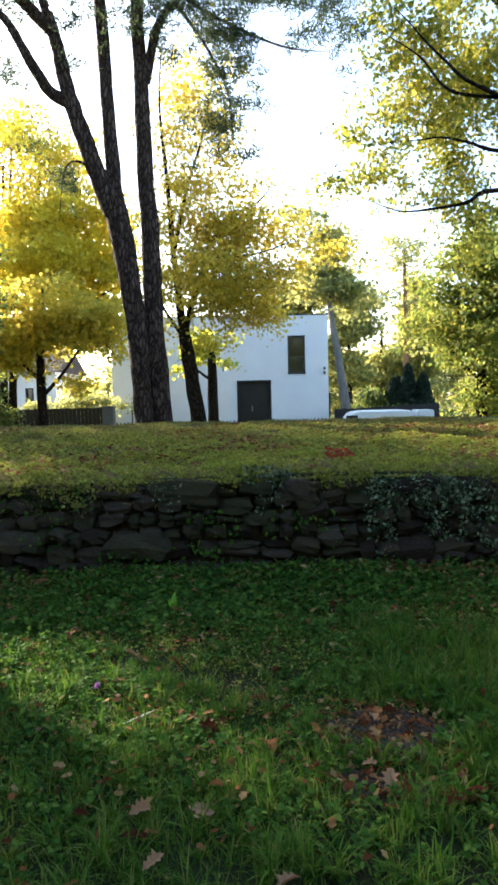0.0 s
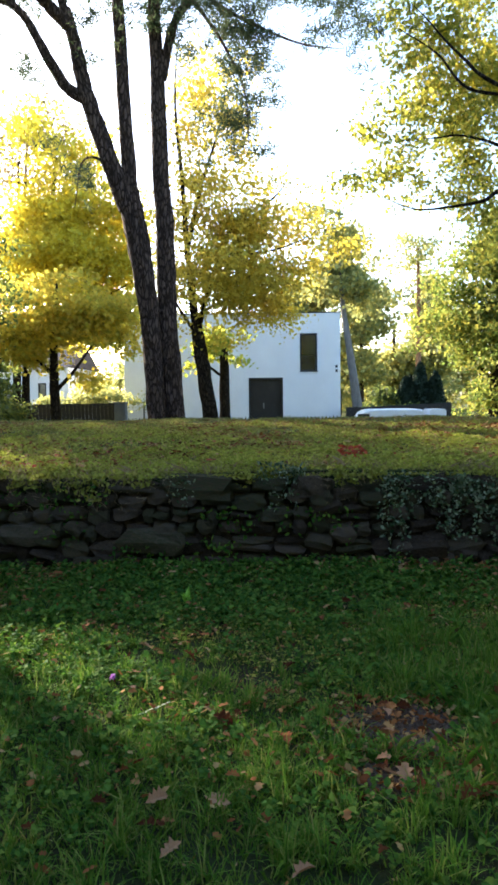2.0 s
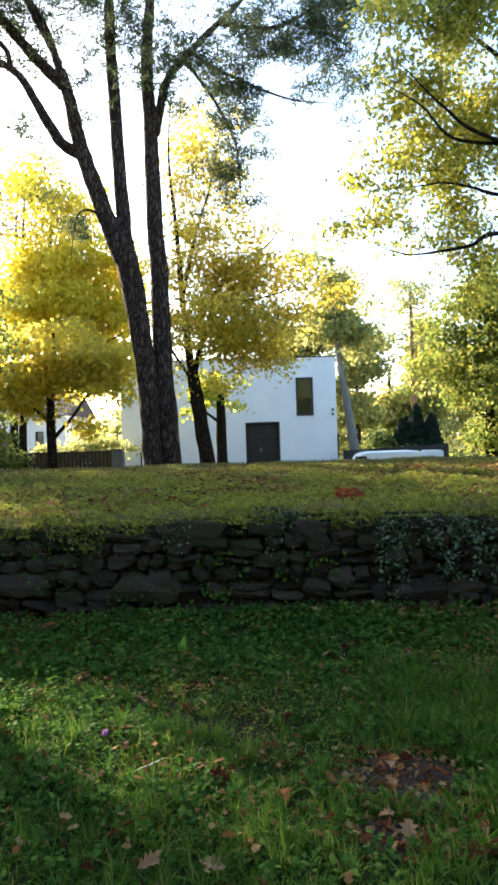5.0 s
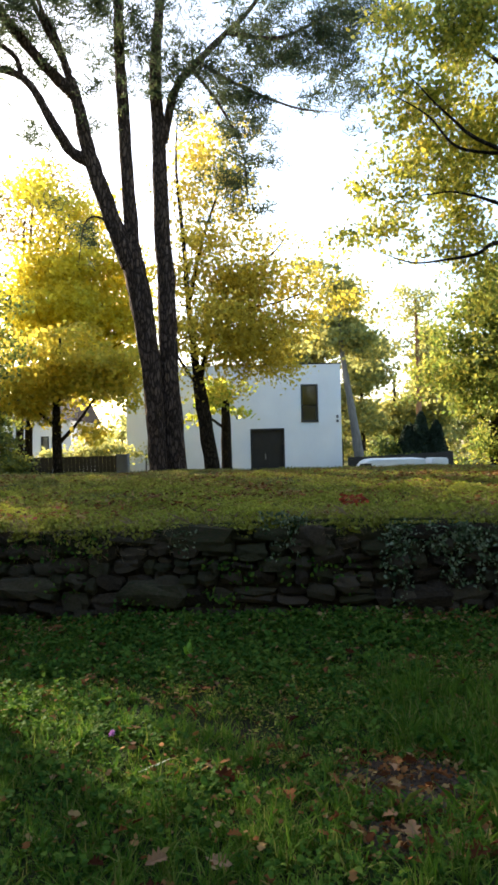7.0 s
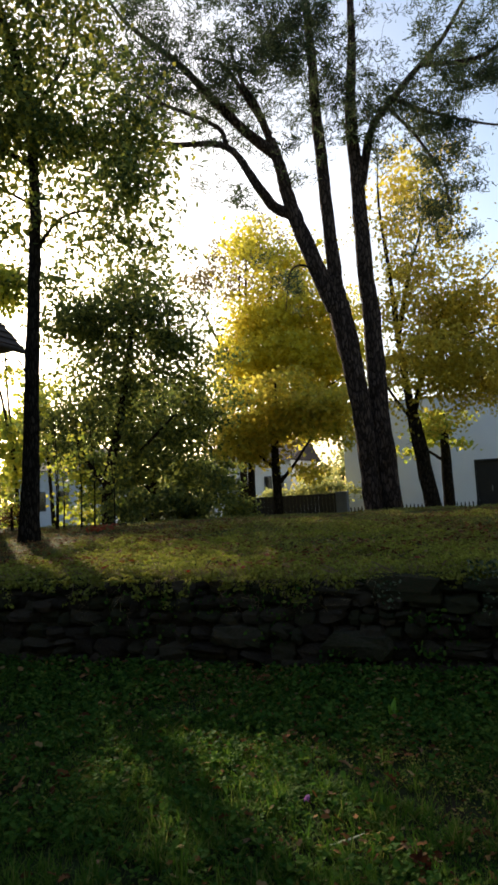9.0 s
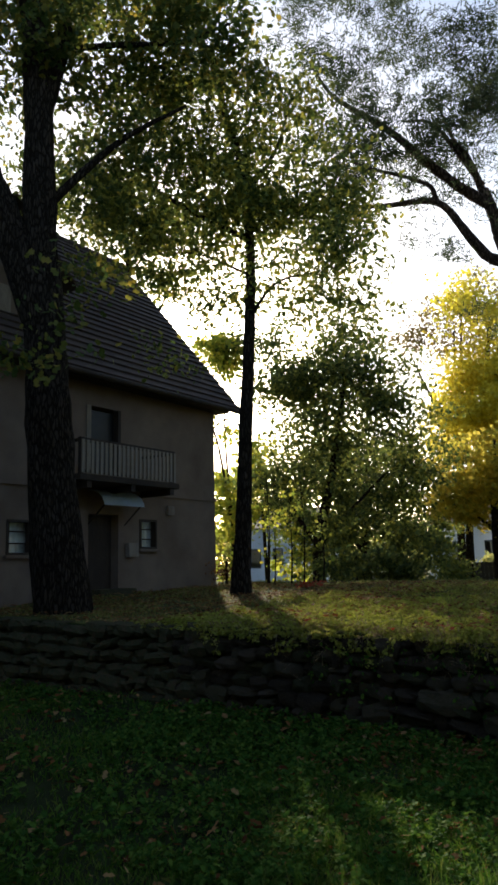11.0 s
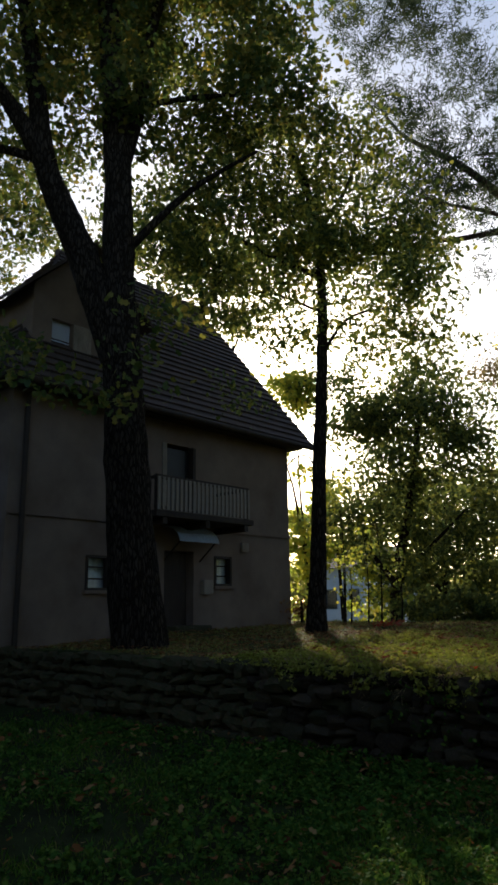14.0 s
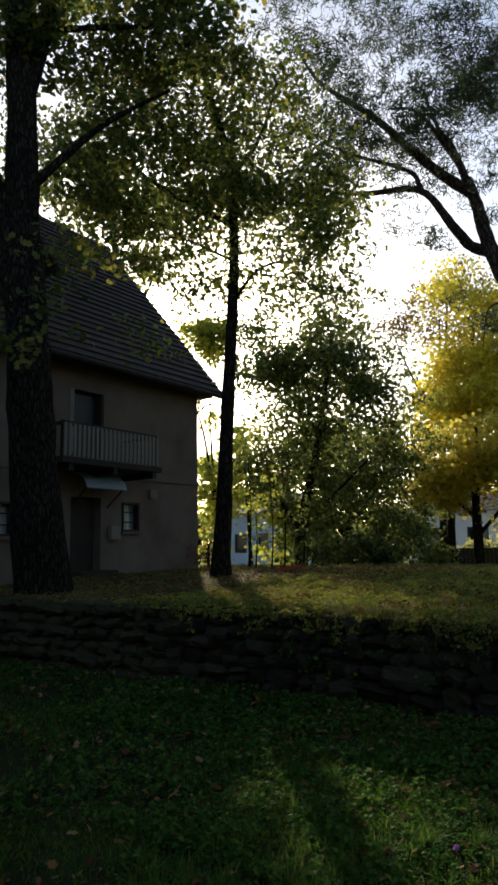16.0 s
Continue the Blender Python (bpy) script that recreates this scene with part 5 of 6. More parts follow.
tree("hornbeam_tree", (8.2, 24.6, 0.0), "dense green and yellow hornbeam beside the street", "tree",
     [([(8.2, 24.6, -0.3), (8.2, 24.6, 3), (8.4, 24.5, 7)], 0.22, 0.06), ([(8.2, 24.6, 2), (7.4, 25, 3), (7.0, 25.6, 4)], 0.07, 0.02)],
     RBACK + RBACK_TIERS, M_BARK, M_GREEN, 6.5, 38, 0.28, 0.13, KITE, 2.2, 0.013)
DARK = [(-10.9, 21.4, 6.6, 1.9, 1.4, 0.45), (-11.4, 20.4, 4.4, 2.4, 1.4, 0.4), (-9.4, 22.1, 5.1, 1.5, 1.4, 0.4), (-10.6, 21.6, 9.0, 1.1, 1.2, 0.6), (-9.0, 22.3, 7.4, 0.9, 1.0, 0.6), (-12.6, 20.9, 7.6, 1.3, 1.3, 0.8), (-13.4, 20.6, 8.6, 1.0, 1.2, 0.8), (-8.4, 22.9, 5.0, 1.0, 1.0, 0.5), (-11.0, 21.3, 10.4, 0.8, 1.0, 0.5), (-11.8, 21.4, 8.3, 1.4, 1.4, 0.9), (-10.2, 22.2, 8.2, 1.3, 1.3, 0.8), (-14.9, 20.7, 9.4, 0.95, 0.9, 1.3), (-14.0, 21.0, 9.9, 0.9, 0.9, 1.0), (-13.2, 20.4, 4.4, 1.3, 1.2, 0.35)]
DARK_MID = [(-11.0, 22.5, 8.8, 1.26, 0.84, 0.6), (-11.6, 22.1, 7.4, 1.65, 1.03, 0.6), (-10.1, 22.9, 6.1, 1.43, 1.23, 0.63), (-12.5, 21.6, 4.9, 2.24, 1.22, 0.45), (-10.0, 22.9, 4.5, 1.22, 1.22, 0.72)]
DARK_BACK = [(-14.0, 27.6, 5.6, 2.4, 1.9, 0.65), (-14.8, 26.4, 3.4, 3.0, 2.0, 0.65), (-12.2, 28.6, 4.4, 2.1, 1.9, 0.65), (-12.6, 29.6, 2.4, 2.1, 1.9, 0.65), (-17.6, 26.8, 4.8, 1.7, 1.7, 0.52), (-11.2, 29.2, 5.6, 1.2, 1.3, 0.52)]
tree("shady_maple", (-13.6, 27.6, -0.7), "dark green tree in shade behind the lawn's edge", "tree",
     [([(-13.6, 27.6, -0.9), (-13.7, 27.6, 2.2), (-13.4, 27.7, 6.6)], 0.26, 0.06), ([(-13.65, 27.6, 1.8), (-15.0, 27.0, 3.4), (-16.4, 26.8, 4.8)], 0.1, 0.03)],
     DARK_BACK, M_BARK, M_DARKLEAF, 3.2, 38, 0.36, 0.19, KITE, 2.8, 0.016)
# Dense masses at z 7 to 8 thickened to shade the lower lawn.
DARK_TIERS = [(-11.3, 20.6, 5.8, 1.5, 1.0, 0.6), (-12.4, 20.2, 5.3, 1.3, 0.9, 0.5), (-10.2, 21.2, 6.1, 1.2, 1.0, 0.6), (-11.0, 20.9, 9.0, 0.8, 1.2, 0.7), (-12.7, 18.9, 6.9, 0.7, 0.8, 1.5), (-12.5, 19.7, 7.3, 0.95, 0.9, 1.3), (-11.6, 20.2, 7.6, 1.1, 0.9, 1.3), (-12.2, 19.7, 7.6, 0.97, 0.89, 1.01), (-11.0, 20.3, 8.0, 1.16, 1.12, 1.01), (-9.9, 21.1, 7.2, 1.16, 1.12, 1.01), (-11.4, 20.5, 6.3, 1.55, 0.89, 0.82), (-9.3, 21.6, 6.4, 0.97, 1.12, 0.74), (-12.6, 19.9, 6.0, 0.97, 0.89, 0.59), (-9.8, 21.6, 5.3, 1.35, 0.89, 0.74), (-8.5, 21.8, 7.1, 0.58, 0.89, 0.55), (-12.5, 20.3, 4.1, 1.35, 0.89, 0.59), (-10.9, 21.3, 3.8, 1.16, 0.89, 0.59), (-9.5, 21.9, 3.7, 0.97, 1.12, 0.66), (-7.9, 22.2, 6.3, 0.58, 0.55, 0.38), (-13.0, 19.6, 8.0, 0.7, 0.92, 0.94)]
tree("shady_tree", (-11.8, 20.5, 0.4), "dark green broad tree standing in shade", "tree",
     [([(-11.8, 20.5, 0.2), (-11.8, 20.5, 2.2), (-11.3, 20.9, 5), (-10.8, 21.3, 9)], 0.24, 0.06), ([(-11.8, 20.5, 2.1), (-12.6, 20.4, 3.2), (-13.3, 20.7, 4.6)], 0.1, 0.03), ([(-11.75, 20.5, 2.2), (-10.8, 20.7, 3.1), (-9.8, 21.6, 4.4)], 0.1, 0.03)],
     DARK + DARK_MID + DARK_TIERS, M_BARK, M_DARKLEAF, 4.0, 32, 0.32, 0.14, KITE, 2.6, 0.014)
# Second stem and upper clumps added to keep sun off the lower lawn.
tree("young_birch", (-15.2, 20.4, 0.3), "young yellow-green tree beyond the brown house", "tree",
     [([(-15.3, 20.4, 0.1), (-15.3, 20.3, 3), (-15.1, 19.4, 5.6), (-14.9, 18.5, 6.8)], 0.08, 0.02), ([(-15.3, 20.35, 3), (-15.5, 20.3, 6), (-15.5, 20.3, 10)], 0.06, 0.01)],
     [(-15.2, 20.0, 3.0, 0.7, 2.3, 1), (-15.6, 20.4, 4.4, 0.8, 1.2, 0.7), (-14.9, 18.3, 6.7, 0.5, 0.8, 1.1), (-15.5, 20.3, 9.35, 1.0, 0.95, 1.9), (-15.4, 20.3, 6.2, 0.5, 1.0, 0.5), (-16.35, 19.6, 7.5, 0.65, 0.9, 1.7)], M_BARK, M_LIME, 6.0, 34, 0.25, 0.18, KITE, 2.0, 0.012)
tree("young_birch", (-17.0, 25, 0.0), "young yellow-green tree beyond the brown house", "tree",
     [([(-17.0, 25, -0.3), (-17.1, 24.8, 4), (-17.2, 24.6, 7)], 0.1, 0.02)],
     [(-17.4, 24.4, 4.4, 1.3, 2.4, 0.8), (-15.7, 25.5, 2.2, 1.45, 1.45, 0.6)], M_BARK, M_LIME, 4.5, 34, 0.27, 0.2, KITE, 2.4, 0.012)
# saplings at the edge of the lawn
for k, (x, y, h) in enumerate(((-9.6, 14.3, 2.3), (-9.35, 14.0, 2.6), (-9.05, 14.5, 2.0), (-8.75, 14.6, 2.4), (-9.8, 14.9, 1.7), (-8.4, 14.9, 1.6))):
    tree("sapling", (x, y, ground_at(x, y)), "thin sapling with sparse yellow-green leaves", "sapling",
         [([(x, y, ground_at(x, y) - 0.05), (x + 0.05, y, 1 + h * 0.5), (x - 0.04, y + 0.05, 1.1 + h)], 0.022, 0.008)],
         [(x, y, 1.2 + h * 0.6, 0.28, h * 0.5, 0.8)], M_BARK, M_LIME, 26, 12, 0.12, 0.09, KITE, 0.9, 0.006, "saplings at the lawn edge")

BEHIND = [(-17.8, 16.1, 13.9, 1.74, 1.3, 0.7), (-16.8, 17.2, 12.3, 1.27, 1.06, 0.6), (-18.2, 15.6, 15.5, 2.01, 1.34, 0.6), (-16.2, 17.8, 13.9, 1.52, 1.31, 0.5), (-16.4, 17.5, 11.2, 0.83, 0.63, 0.5)]
tree("tall_ash", (-17.4, 17.2, 0.7), "tall sparse tree rising behind the brown house", "tree",
     [([(-17.4, 17.2, 0.6), (-17.4, 17.2, 6), (-17.3, 17.1, 11), (-17.4, 17.0, 15)], 0.24, 0.05), ([(-17.35, 17.1, 8), (-16.6, 17.8, 10.4), (-16.2, 18.2, 11.8)], 0.08, 0.02)],
     BEHIND, M_BARK, M_MIXLEAF, 5.0, 26, 0.3, 0.18, LOBED, 2.8, 0.014)
LEFT = [(-23.8, 12.5, 16.9, 2.25, 2.0, 0.6), (-24.8, 10.6, 17.0, 2.5, 3.0, 0.8), (-23.3, 13.6, 19.0, 1.55, 1.3, 0.4), (-24.5, 11.5, 13.6, 2.0, 1.8, 0.7)]
LEFT_NEAR = [(-18.9, 10.5, 13.9, 1.21, 1.21, 0.35), (-17.7, 11.2, 15.0, 1.21, 1.21, 0.4), (-17.7, 12.5, 13.9, 1.01, 1.11, 0.35), (-16.7, 12.4, 15.3, 1.21, 1.21, 0.4), (-16.6, 13.8, 14.0, 0.91, 1.01, 0.35), (-19.5, 10.6, 12.8, 0.81, 0.6, 0.3), (-17.7, 10.1, 15.8, 1.41, 1.21, 0.4)]
tree("garden_tree", (-24.2, 11.8, 1.0), "green-leaved tree behind the brown house's roof", "tree",
     [([(-24.2, 11.8, 0.5), (-24.2, 11.8, 8), (-24.1, 11.9, 14), (-24.0, 12.2, 18)], 0.3, 0.06)],
     LEFT + LEFT_NEAR, M_BARK, M_OAKLEAF, 3.0, 28, 0.34, 0.18, LOBED, 3.2, 0.016)

# dark shrubs
def shrub(name, label, ells, leaf, per_m3, per, spread, size, stem):
    x, y = ells[0][0], ells[0][1]
    z = ground_at(x, y)
    tree(name, (x, y, z), label, "shrub", [([(x, y, z - 0.1), (x, y, z + stem)], 0.05, 0.03)], ells, M_BARK, leaf, per_m3, per, spread, size, OVAL, 2.0, 0.012)


shrub("evergreen_shrub", "dark evergreen shrub in deep shade", [(-10.3, 20.2, 1.6, 1.6, 1.3, 1), (-8.6, 21.0, 1.4, 1.2, 1.2, 1)], M_DARKLEAF, 7, 36, 0.22, 0.15, 1.4)
shrub("evergreen_shrub", "dark evergreen shrub in deep shade", [(-8.9, 24.6, 0.9, 1.3, 1.3, 1)], M_DARKLEAF, 7, 36, 0.22, 0.15, 1.4)
shrub("corner_shrub", "reddish-brown shrub at the corner of the brown house", [(-10.85, 14.3, 1.5, 0.4, 0.5, 1), (-10.7, 13.7, 1.3, 0.3, 0.3, 1)], M_LITTER, 40, 16, 0.1, 0.07, 0.6)
shrub("thin_shrub", "thin bare-stemmed shrub against the white house", [(-6.1, 36.9, 1.3, 0.7, 1.1, 0.6)], M_OLIVE, 6, 18, 0.2, 0.12, 1.6)
shrub("round_shrub", "dark round shrub beside the street", [(7.8, 44.2, 0.9, 1.2, 1.2, 1)], M_DARKLEAF, 5, 40, 0.3, 0.2, 1.2)
shrub("clipped_hedge", "low dark hedge beyond the parked van", [(8.0, 40.0, 0.1, 1.4, 0.9, 1), (10.5, 40.0, 0.1, 1.4, 0.8, 1), (5.9, 40.5, 0.1, 1.0, 0.9, 1)], M_DARKLEAF, 5, 36, 0.3, 0.2, 0.8)
shrub("garden_shrub", "green garden shrub beside the fence", [(-8.2, 36.2, 1.5, 1.5, 0.8, 1), (-10.4, 36.4, 1.2, 1.3, 0.8, 1)], M_OLIVE, 5, 36, 0.3, 0.2, 1.2)


def cypress(x, y, top, r):
    z = ground_at(x, y)
    th = thing("cypress", (x, y, z), "dark slender columnar conifer", "tree", "columnar conifers")
    w = Wood()
    w.limb([(x, y, z - 0.1), (x, y, top - 0.3)], 0.09, 0.02, 8, 5)
    mesh_part("trunk", w.mesh("trunk", M_BARK), th)
    n = 5200
    h = rng.uniform(0, 1, n) ** 1.2
    a = rng.uniform(0, 2 * np.pi, n)
    rr = r * (1 - h) ** 0.55 * rng.uniform(0.6, 1.05, n) * (1 + 0.12 * np.sin(5 * a + 9 * h))
    c = np.stack([x + rr * np.cos(a), y + rr * np.sin(a), z + 0.1 + h * (top - z)], 1)
    v, f = scatter(c, rng.uniform(0.16, 0.3, n), DIAMOND)
    mesh_part("crown", raw("crown", v, f, M_CONIFER), th)


for x, y, t, r in ((9.12, 44, 2.6, 0.75), (9.98, 43.8, 3.45, 0.8), (10.86, 43.6, 2.9, 0.8), (9.5, 44.4, 2.7, 0.7)):
    cypress(x, y, t, r)

# leaning grey trunk and far pines, and the woods behind
tree("leaning_tree", (6.1, 43.5, -0.4), "leaning grey trunk beside the white house with olive leaves", "tree",
     [([(6.15, 43.5, -0.6), (6.02, 43.54, 1.2), (5.64, 43.59, 4.01), (5.23, 43.64, 6.84), (5.0, 43.7, 9.5), (4.9, 43.7, 12)], 0.36, 0.03)],
     [(5.1, 43.9, 11.1, 1.63, 2.0, 0.8), (3.7, 44.0, 12.5, 1.3, 1.3, 0.4), (6.4, 43.7, 8.2, 1.61, 1.61, 0.9), (4.0, 44.0, 9.0, 1.7, 1.7, 0.8), (5.2, 44.2, 9.2, 1.8, 1.4, 1.2), (4.6, 44.4, 7.9, 1.2, 0.9, 0.8), (6.6, 44.5, 7.6, 1.5, 1.2, 0.7)], M_GREYBARK, M_OLIVE, 2.2, 36, 0.4, 0.26, KITE, 3.0, 0.02)
tree("far_pine", (12.1, 53.6, -0.3), "far slender pine with an orange-brown trunk", "tree",
     [([(12.0, 53.6, -0.5), (12.07, 53.61, 3.37), (12.1, 53.61, 7.89), (12.02, 53.62, 12.6)], 0.28, 0.1), ([(12.1, 53.6, 9), (11.2, 53.7, 9.6)], 0.06, 0.02), ([(12.1, 53.6, 8.2), (12.8, 53.5, 8.6)], 0.06, 0.02)],
     [(11.8, 53.7, 12.2, 2.03, 1.58, 0.7), (11.0, 53.8, 9.5, 1.25, 0.67, 0.6), (12.4, 53.5, 8.5, 1.34, 0.67, 0.6), (13.2, 53.5, 11.0, 1.2, 1.0, 0.4), (10.4, 53.8, 11.2, 1.0, 0.9, 0.4)], M_REDBARK, M_OLIVE, 2.0, 26, 0.45, 0.24, KITE, 3.0, 0.02)


def woods():
    ells = [(8.6, 59.3, 8.2, 2.43, 2.92, 3), (5.0, 61.8, 10.1, 2.02, 2.02, 2.5), (12.2, 63.8, 3.0, 2.62, 2.62, 3), (8.1, 59.4, 3.9, 2.42, 2.9, 3), (15.7, 63.0, 6.4, 2.62, 4.72, 3), (7.0, 61.6, 11.0, 2.53, 1.52, 2.5), (3.0, 62, 9.4, 2.4, 2.0, 2.5)]
    w = Wood()
    for k in range(46):
        az = radians(-38 + k * 2.6 + rng.uniform(-1, 1))
        r = rng.uniform(68, 88)
        x, y = -r * math.sin(az), r * math.cos(az)
        h = rng.uniform(4.5, 8.0)
        ells.append((x, y, h * 0.45, rng.uniform(2.6, 4), h * 0.55, 0.6))
        w.limb([(x, y, -0.8), (x + 0.2, y, h * 0.7)], 0.25, 0.08, 7, 4, keep=False)
    for x, y in ((8.6, 59.3), (5, 61.8), (12.2, 63.8), (15.7, 63), (7, 61.6)):
        w.limb([(x, y, -0.6), (x, y, 8)], 0.25, 0.1, 7, 4, keep=False)
    # Unseen trees added behind the camera to cut skylight on wall and lawn.
    for k in range(34):
        az = radians(82 + k * 7.0 + rng.uniform(-3, 3))
        r = rng.uniform(15, 23)
        x, y = -r * math.sin(az), r * math.cos(az)
        h = rng.uniform(9.5, 13)
        ells.append((x, y, h * 0.5, rng.uniform(2.4, 3.4), h * 0.5, 1.0))
        w.limb([(x, y, -0.3), (x + 0.2, y, h * 0.7)], 0.25, 0.08, 7, 4, keep=False)
    th = thing("woodland", (0, 70, -0.6), "olive and yellow autumn woodland, with unseen trees added behind the camera", "woods", kind="stuff")
    mesh_part("trunks", w.mesh("trunks", M_BARK), th)
    v, f = leaves_at(clumps_in(ells, 0.75), 24, 0.55, 0.5, DIAMOND)
    mesh_part("foliage", raw("foliage", v, f, M_OLIVE), th)


woods()

# ---- stone retaining wall ----
def stone_mesh(k):
    r = np.random.default_rng(100 + k)
    bm = bmesh.new()
    bmesh.ops.create_cube(bm, size=1)
    bmesh.ops.subdivide_edges(bm, edges=bm.edges[:], cuts=1, use_grid_fill=True)
    for v in bm.verts:
        c = v.co
        far = sum(abs(a) > 0.4 for a in c)
        c *= {1: 1.06, 2: 0.92, 3: 0.76}.get(far, 1)
        c += Vector(r.normal(size=3)) * 0.055
    me = bpy.data.meshes.new("stone")
    bm.to_mesh(me)
    bm.free()
    me.materials.append(M_STONE)
    return me


def stone_wall():
    wall = tagged(new("retaining_wall"), "low dry-stone retaining wall of dark rough field stones", "wall", kind="structure")
    meshes = [stone_mesh(k) for k in range(16)]
    x0, x1 = -5.2, 4.4
    courses = [0.0, 0.12, 0.28, 0.42, 0.56, 0.7, 0.86]
    for lo, hi in zip(courses, courses[1:]):
        x = x0 - rng.uniform(0, 0.3)
        while x < x1:
            wd = rng.uniform(0.09, 0.33) * (1.25 if hi - lo > 0.15 else 1.0)
            if hi == 0.86 and rng.random() < 0.35:
                wd = rng.uniform(0.4, 0.62)
            split = rng.random() < 0.33 and hi - lo > 0.14
            for a, b in (((lo, (lo + hi) / 2), ((lo + hi) / 2, hi)) if split else ((lo, hi),)):
                zc = (a + b) / 2 + rng.uniform(-0.03, 0.03 if hi < 0.8 else -0.01)
                o = new("stone", meshes[rng.integers(16)])
                o.parent = wall
                o.location = (x + wd / 2, 6.4 + 0.2 * zc + rng.uniform(-0.06, 0.05), zc + 0.02)
                o.rotation_euler = (rng.normal() * 0.09, rng.normal() * 0.16 * min(1, 0.2 / wd), rng.normal() * 0.1)
                o.scale = (wd * 0.97, 0.3, (b - a) * rng.uniform(0.82, 1.08))
            x += wd * rng.uniform(0.98, 1.06)
    for x, zc, wd, ht in ((-0.62, 0.76, 0.66, 0.24), (-1.02, 0.27, 0.58, 0.24), (0.42, 0.74, 0.28, 0.24), (1.45, 0.2, 0.5, 0.2), (0.72, 0.33, 0.24, 0.14), (-2.2, 0.35, 0.5, 0.2), (2.5, 0.66, 0.5, 0.26)):
        o = new("stone", meshes[rng.integers(16)])
        o.parent = wall
        o.location = (x, 6.34 + 0.2 * zc, zc)
        o.rotation_euler = (0, rng.normal() * 0.03, rng.normal() * 0.06)
        o.scale = (wd, 0.32, ht)
    bm = box(-14, 10, 6.36, WALL_Y + 0.14, -0.05, 0.84)
    for q in bm.verts:
        if q.co.y < 6.4:
            q.co.y += 0.2 * q.co.z
    part("joint_earth", bm, M_GAP, wall)
    # the wall's far stretches, joined
    v, f, n = [], [], 0
    base = [np.array([tuple(q.co) for q in m.vertices]) for m in meshes]
    poly = [np.array([tuple(p.vertices) for p in m.polygons]) for m in meshes]
    for a0, a1 in ((-14, -5.1), (4.5, 10)):
        for lo, hi in zip(courses, courses[1:]):
            x = a0
            while x < a1:
                wd = rng.uniform(0.12, 0.42)
                k = int(rng.integers(16))
                zc = (lo + hi) / 2 + 0.02 + rng.uniform(-0.035, 0.02)
                lean = rng.normal() * 0.12
                q = base[k] * (wd, 0.3, (hi - lo) * rng.uniform(0.75, 1.2))
                q = np.stack([q[:, 0], q[:, 1], q[:, 2] + lean * q[:, 0]], 1)
                v.append(q + (x + wd / 2, 6.4 + 0.2 * zc + rng.uniform(-0.06, 0.04), zc))
                f.append(poly[k] + n)
                n += len(base[k])
                x += wd
    tagged(adopt(new("stones", raw("stones", np.vstack(v), np.vstack(f), M_STONE)), wall), kind="stuff")


stone_wall()


def trailing(name, label, masses, material, size, n, template=OVAL):
    v, f = [], []
    cs = []
    for x, z0, z1, w, k in masses:
        m = int(n * k)
        strand = rng.integers(0, 9, m)
        z = z1 - (z1 - z0) * rng.uniform(0.25, 1.0, 9)[strand] * rng.uniform(0, 1, m) + rng.uniform(-0.05, 0.03, 9)[strand]
        t = (z1 - z) / (z1 - z0 + 1e-6)
        sx = x + (strand - 4) / 4 * w * (1 - 0.35 * t) + rng.normal(size=m) * 0.035 + 0.03 * np.sin(9 * z + strand)
        cs.append(np.stack([sx, 6.25 + 0.2 * z - rng.uniform(0, 0.07, m), z], 1))
    c = np.vstack(cs)
    v, f = scatter(c, size * rng.uniform(0.6, 1.4, len(c)), template)
    tagged(new(name, raw(name, v, f, material)), label, "climber", kind="stuff")


trailing("trailing_plant", "silvery-leaved trailing plant hanging over the stone wall",
         [(0.12, 0.55, 0.95, 0.17, 0.45), (0.2, 0.85, 0.97, 0.2, 0.2), (1.2, 0.1, 0.9, 0.13, 0.7), (1.62, 0.25, 0.86, 0.16, 0.5), (1.95, 0.15, 0.84, 0.26, 1.0), (-0.75, 0.55, 0.85, 0.08, 0.15), (2.3, 0.1, 0.3, 0.2, 0.15)], M_IVY, 0.038, 640)
trailing("hanging_roots", "dry roots and dead stalks hanging over the wall",
         [(-1.9, 0.4, 0.9, 0.5, 0.6), (-1.1, 0.6, 0.9, 0.3, 0.3), (0.6, 0.6, 0.88, 0.3, 0.2), (2.5, 0.5, 0.88, 0.4, 0.4), (-3.4, 0.4, 0.9, 0.7, 0.6)], M_DRY, 0.075, 420, NEEDLE * (0.35, 1, 1))
trailing("overhanging_moss", "moss and grass drooping over the wall's top", [(-2.9, 0.62, 0.93, 0.9, 1.0), (-1.5, 0.66, 0.93, 0.5, 0.7), (-0.1, 0.78, 0.93, 0.2, 0.2), (0.85, 0.76, 0.93, 0.25, 0.3), (2.6, 0.76, 0.93, 0.6, 0.5), (-4.4, 0.6, 0.93, 0.7, 0.8)], M_MOSS, 0.04, 800)
trailing("wall_weeds", "small green weeds rooted in the wall joints",
         [(-0.3, 0.1, 0.6, 0.25, 0.3), (-1.9, 0.2, 0.8, 0.4, 0.4), (0.5, 0.2, 0.6, 0.4, 0.3), (-0.9, 0.0, 0.3, 0.6, 0.4), (2.6, 0.0, 0.7, 0.4, 0.4), (-3.0, 0.0, 0.8, 0.6, 0.5)], M_WEED, 0.045, 300)

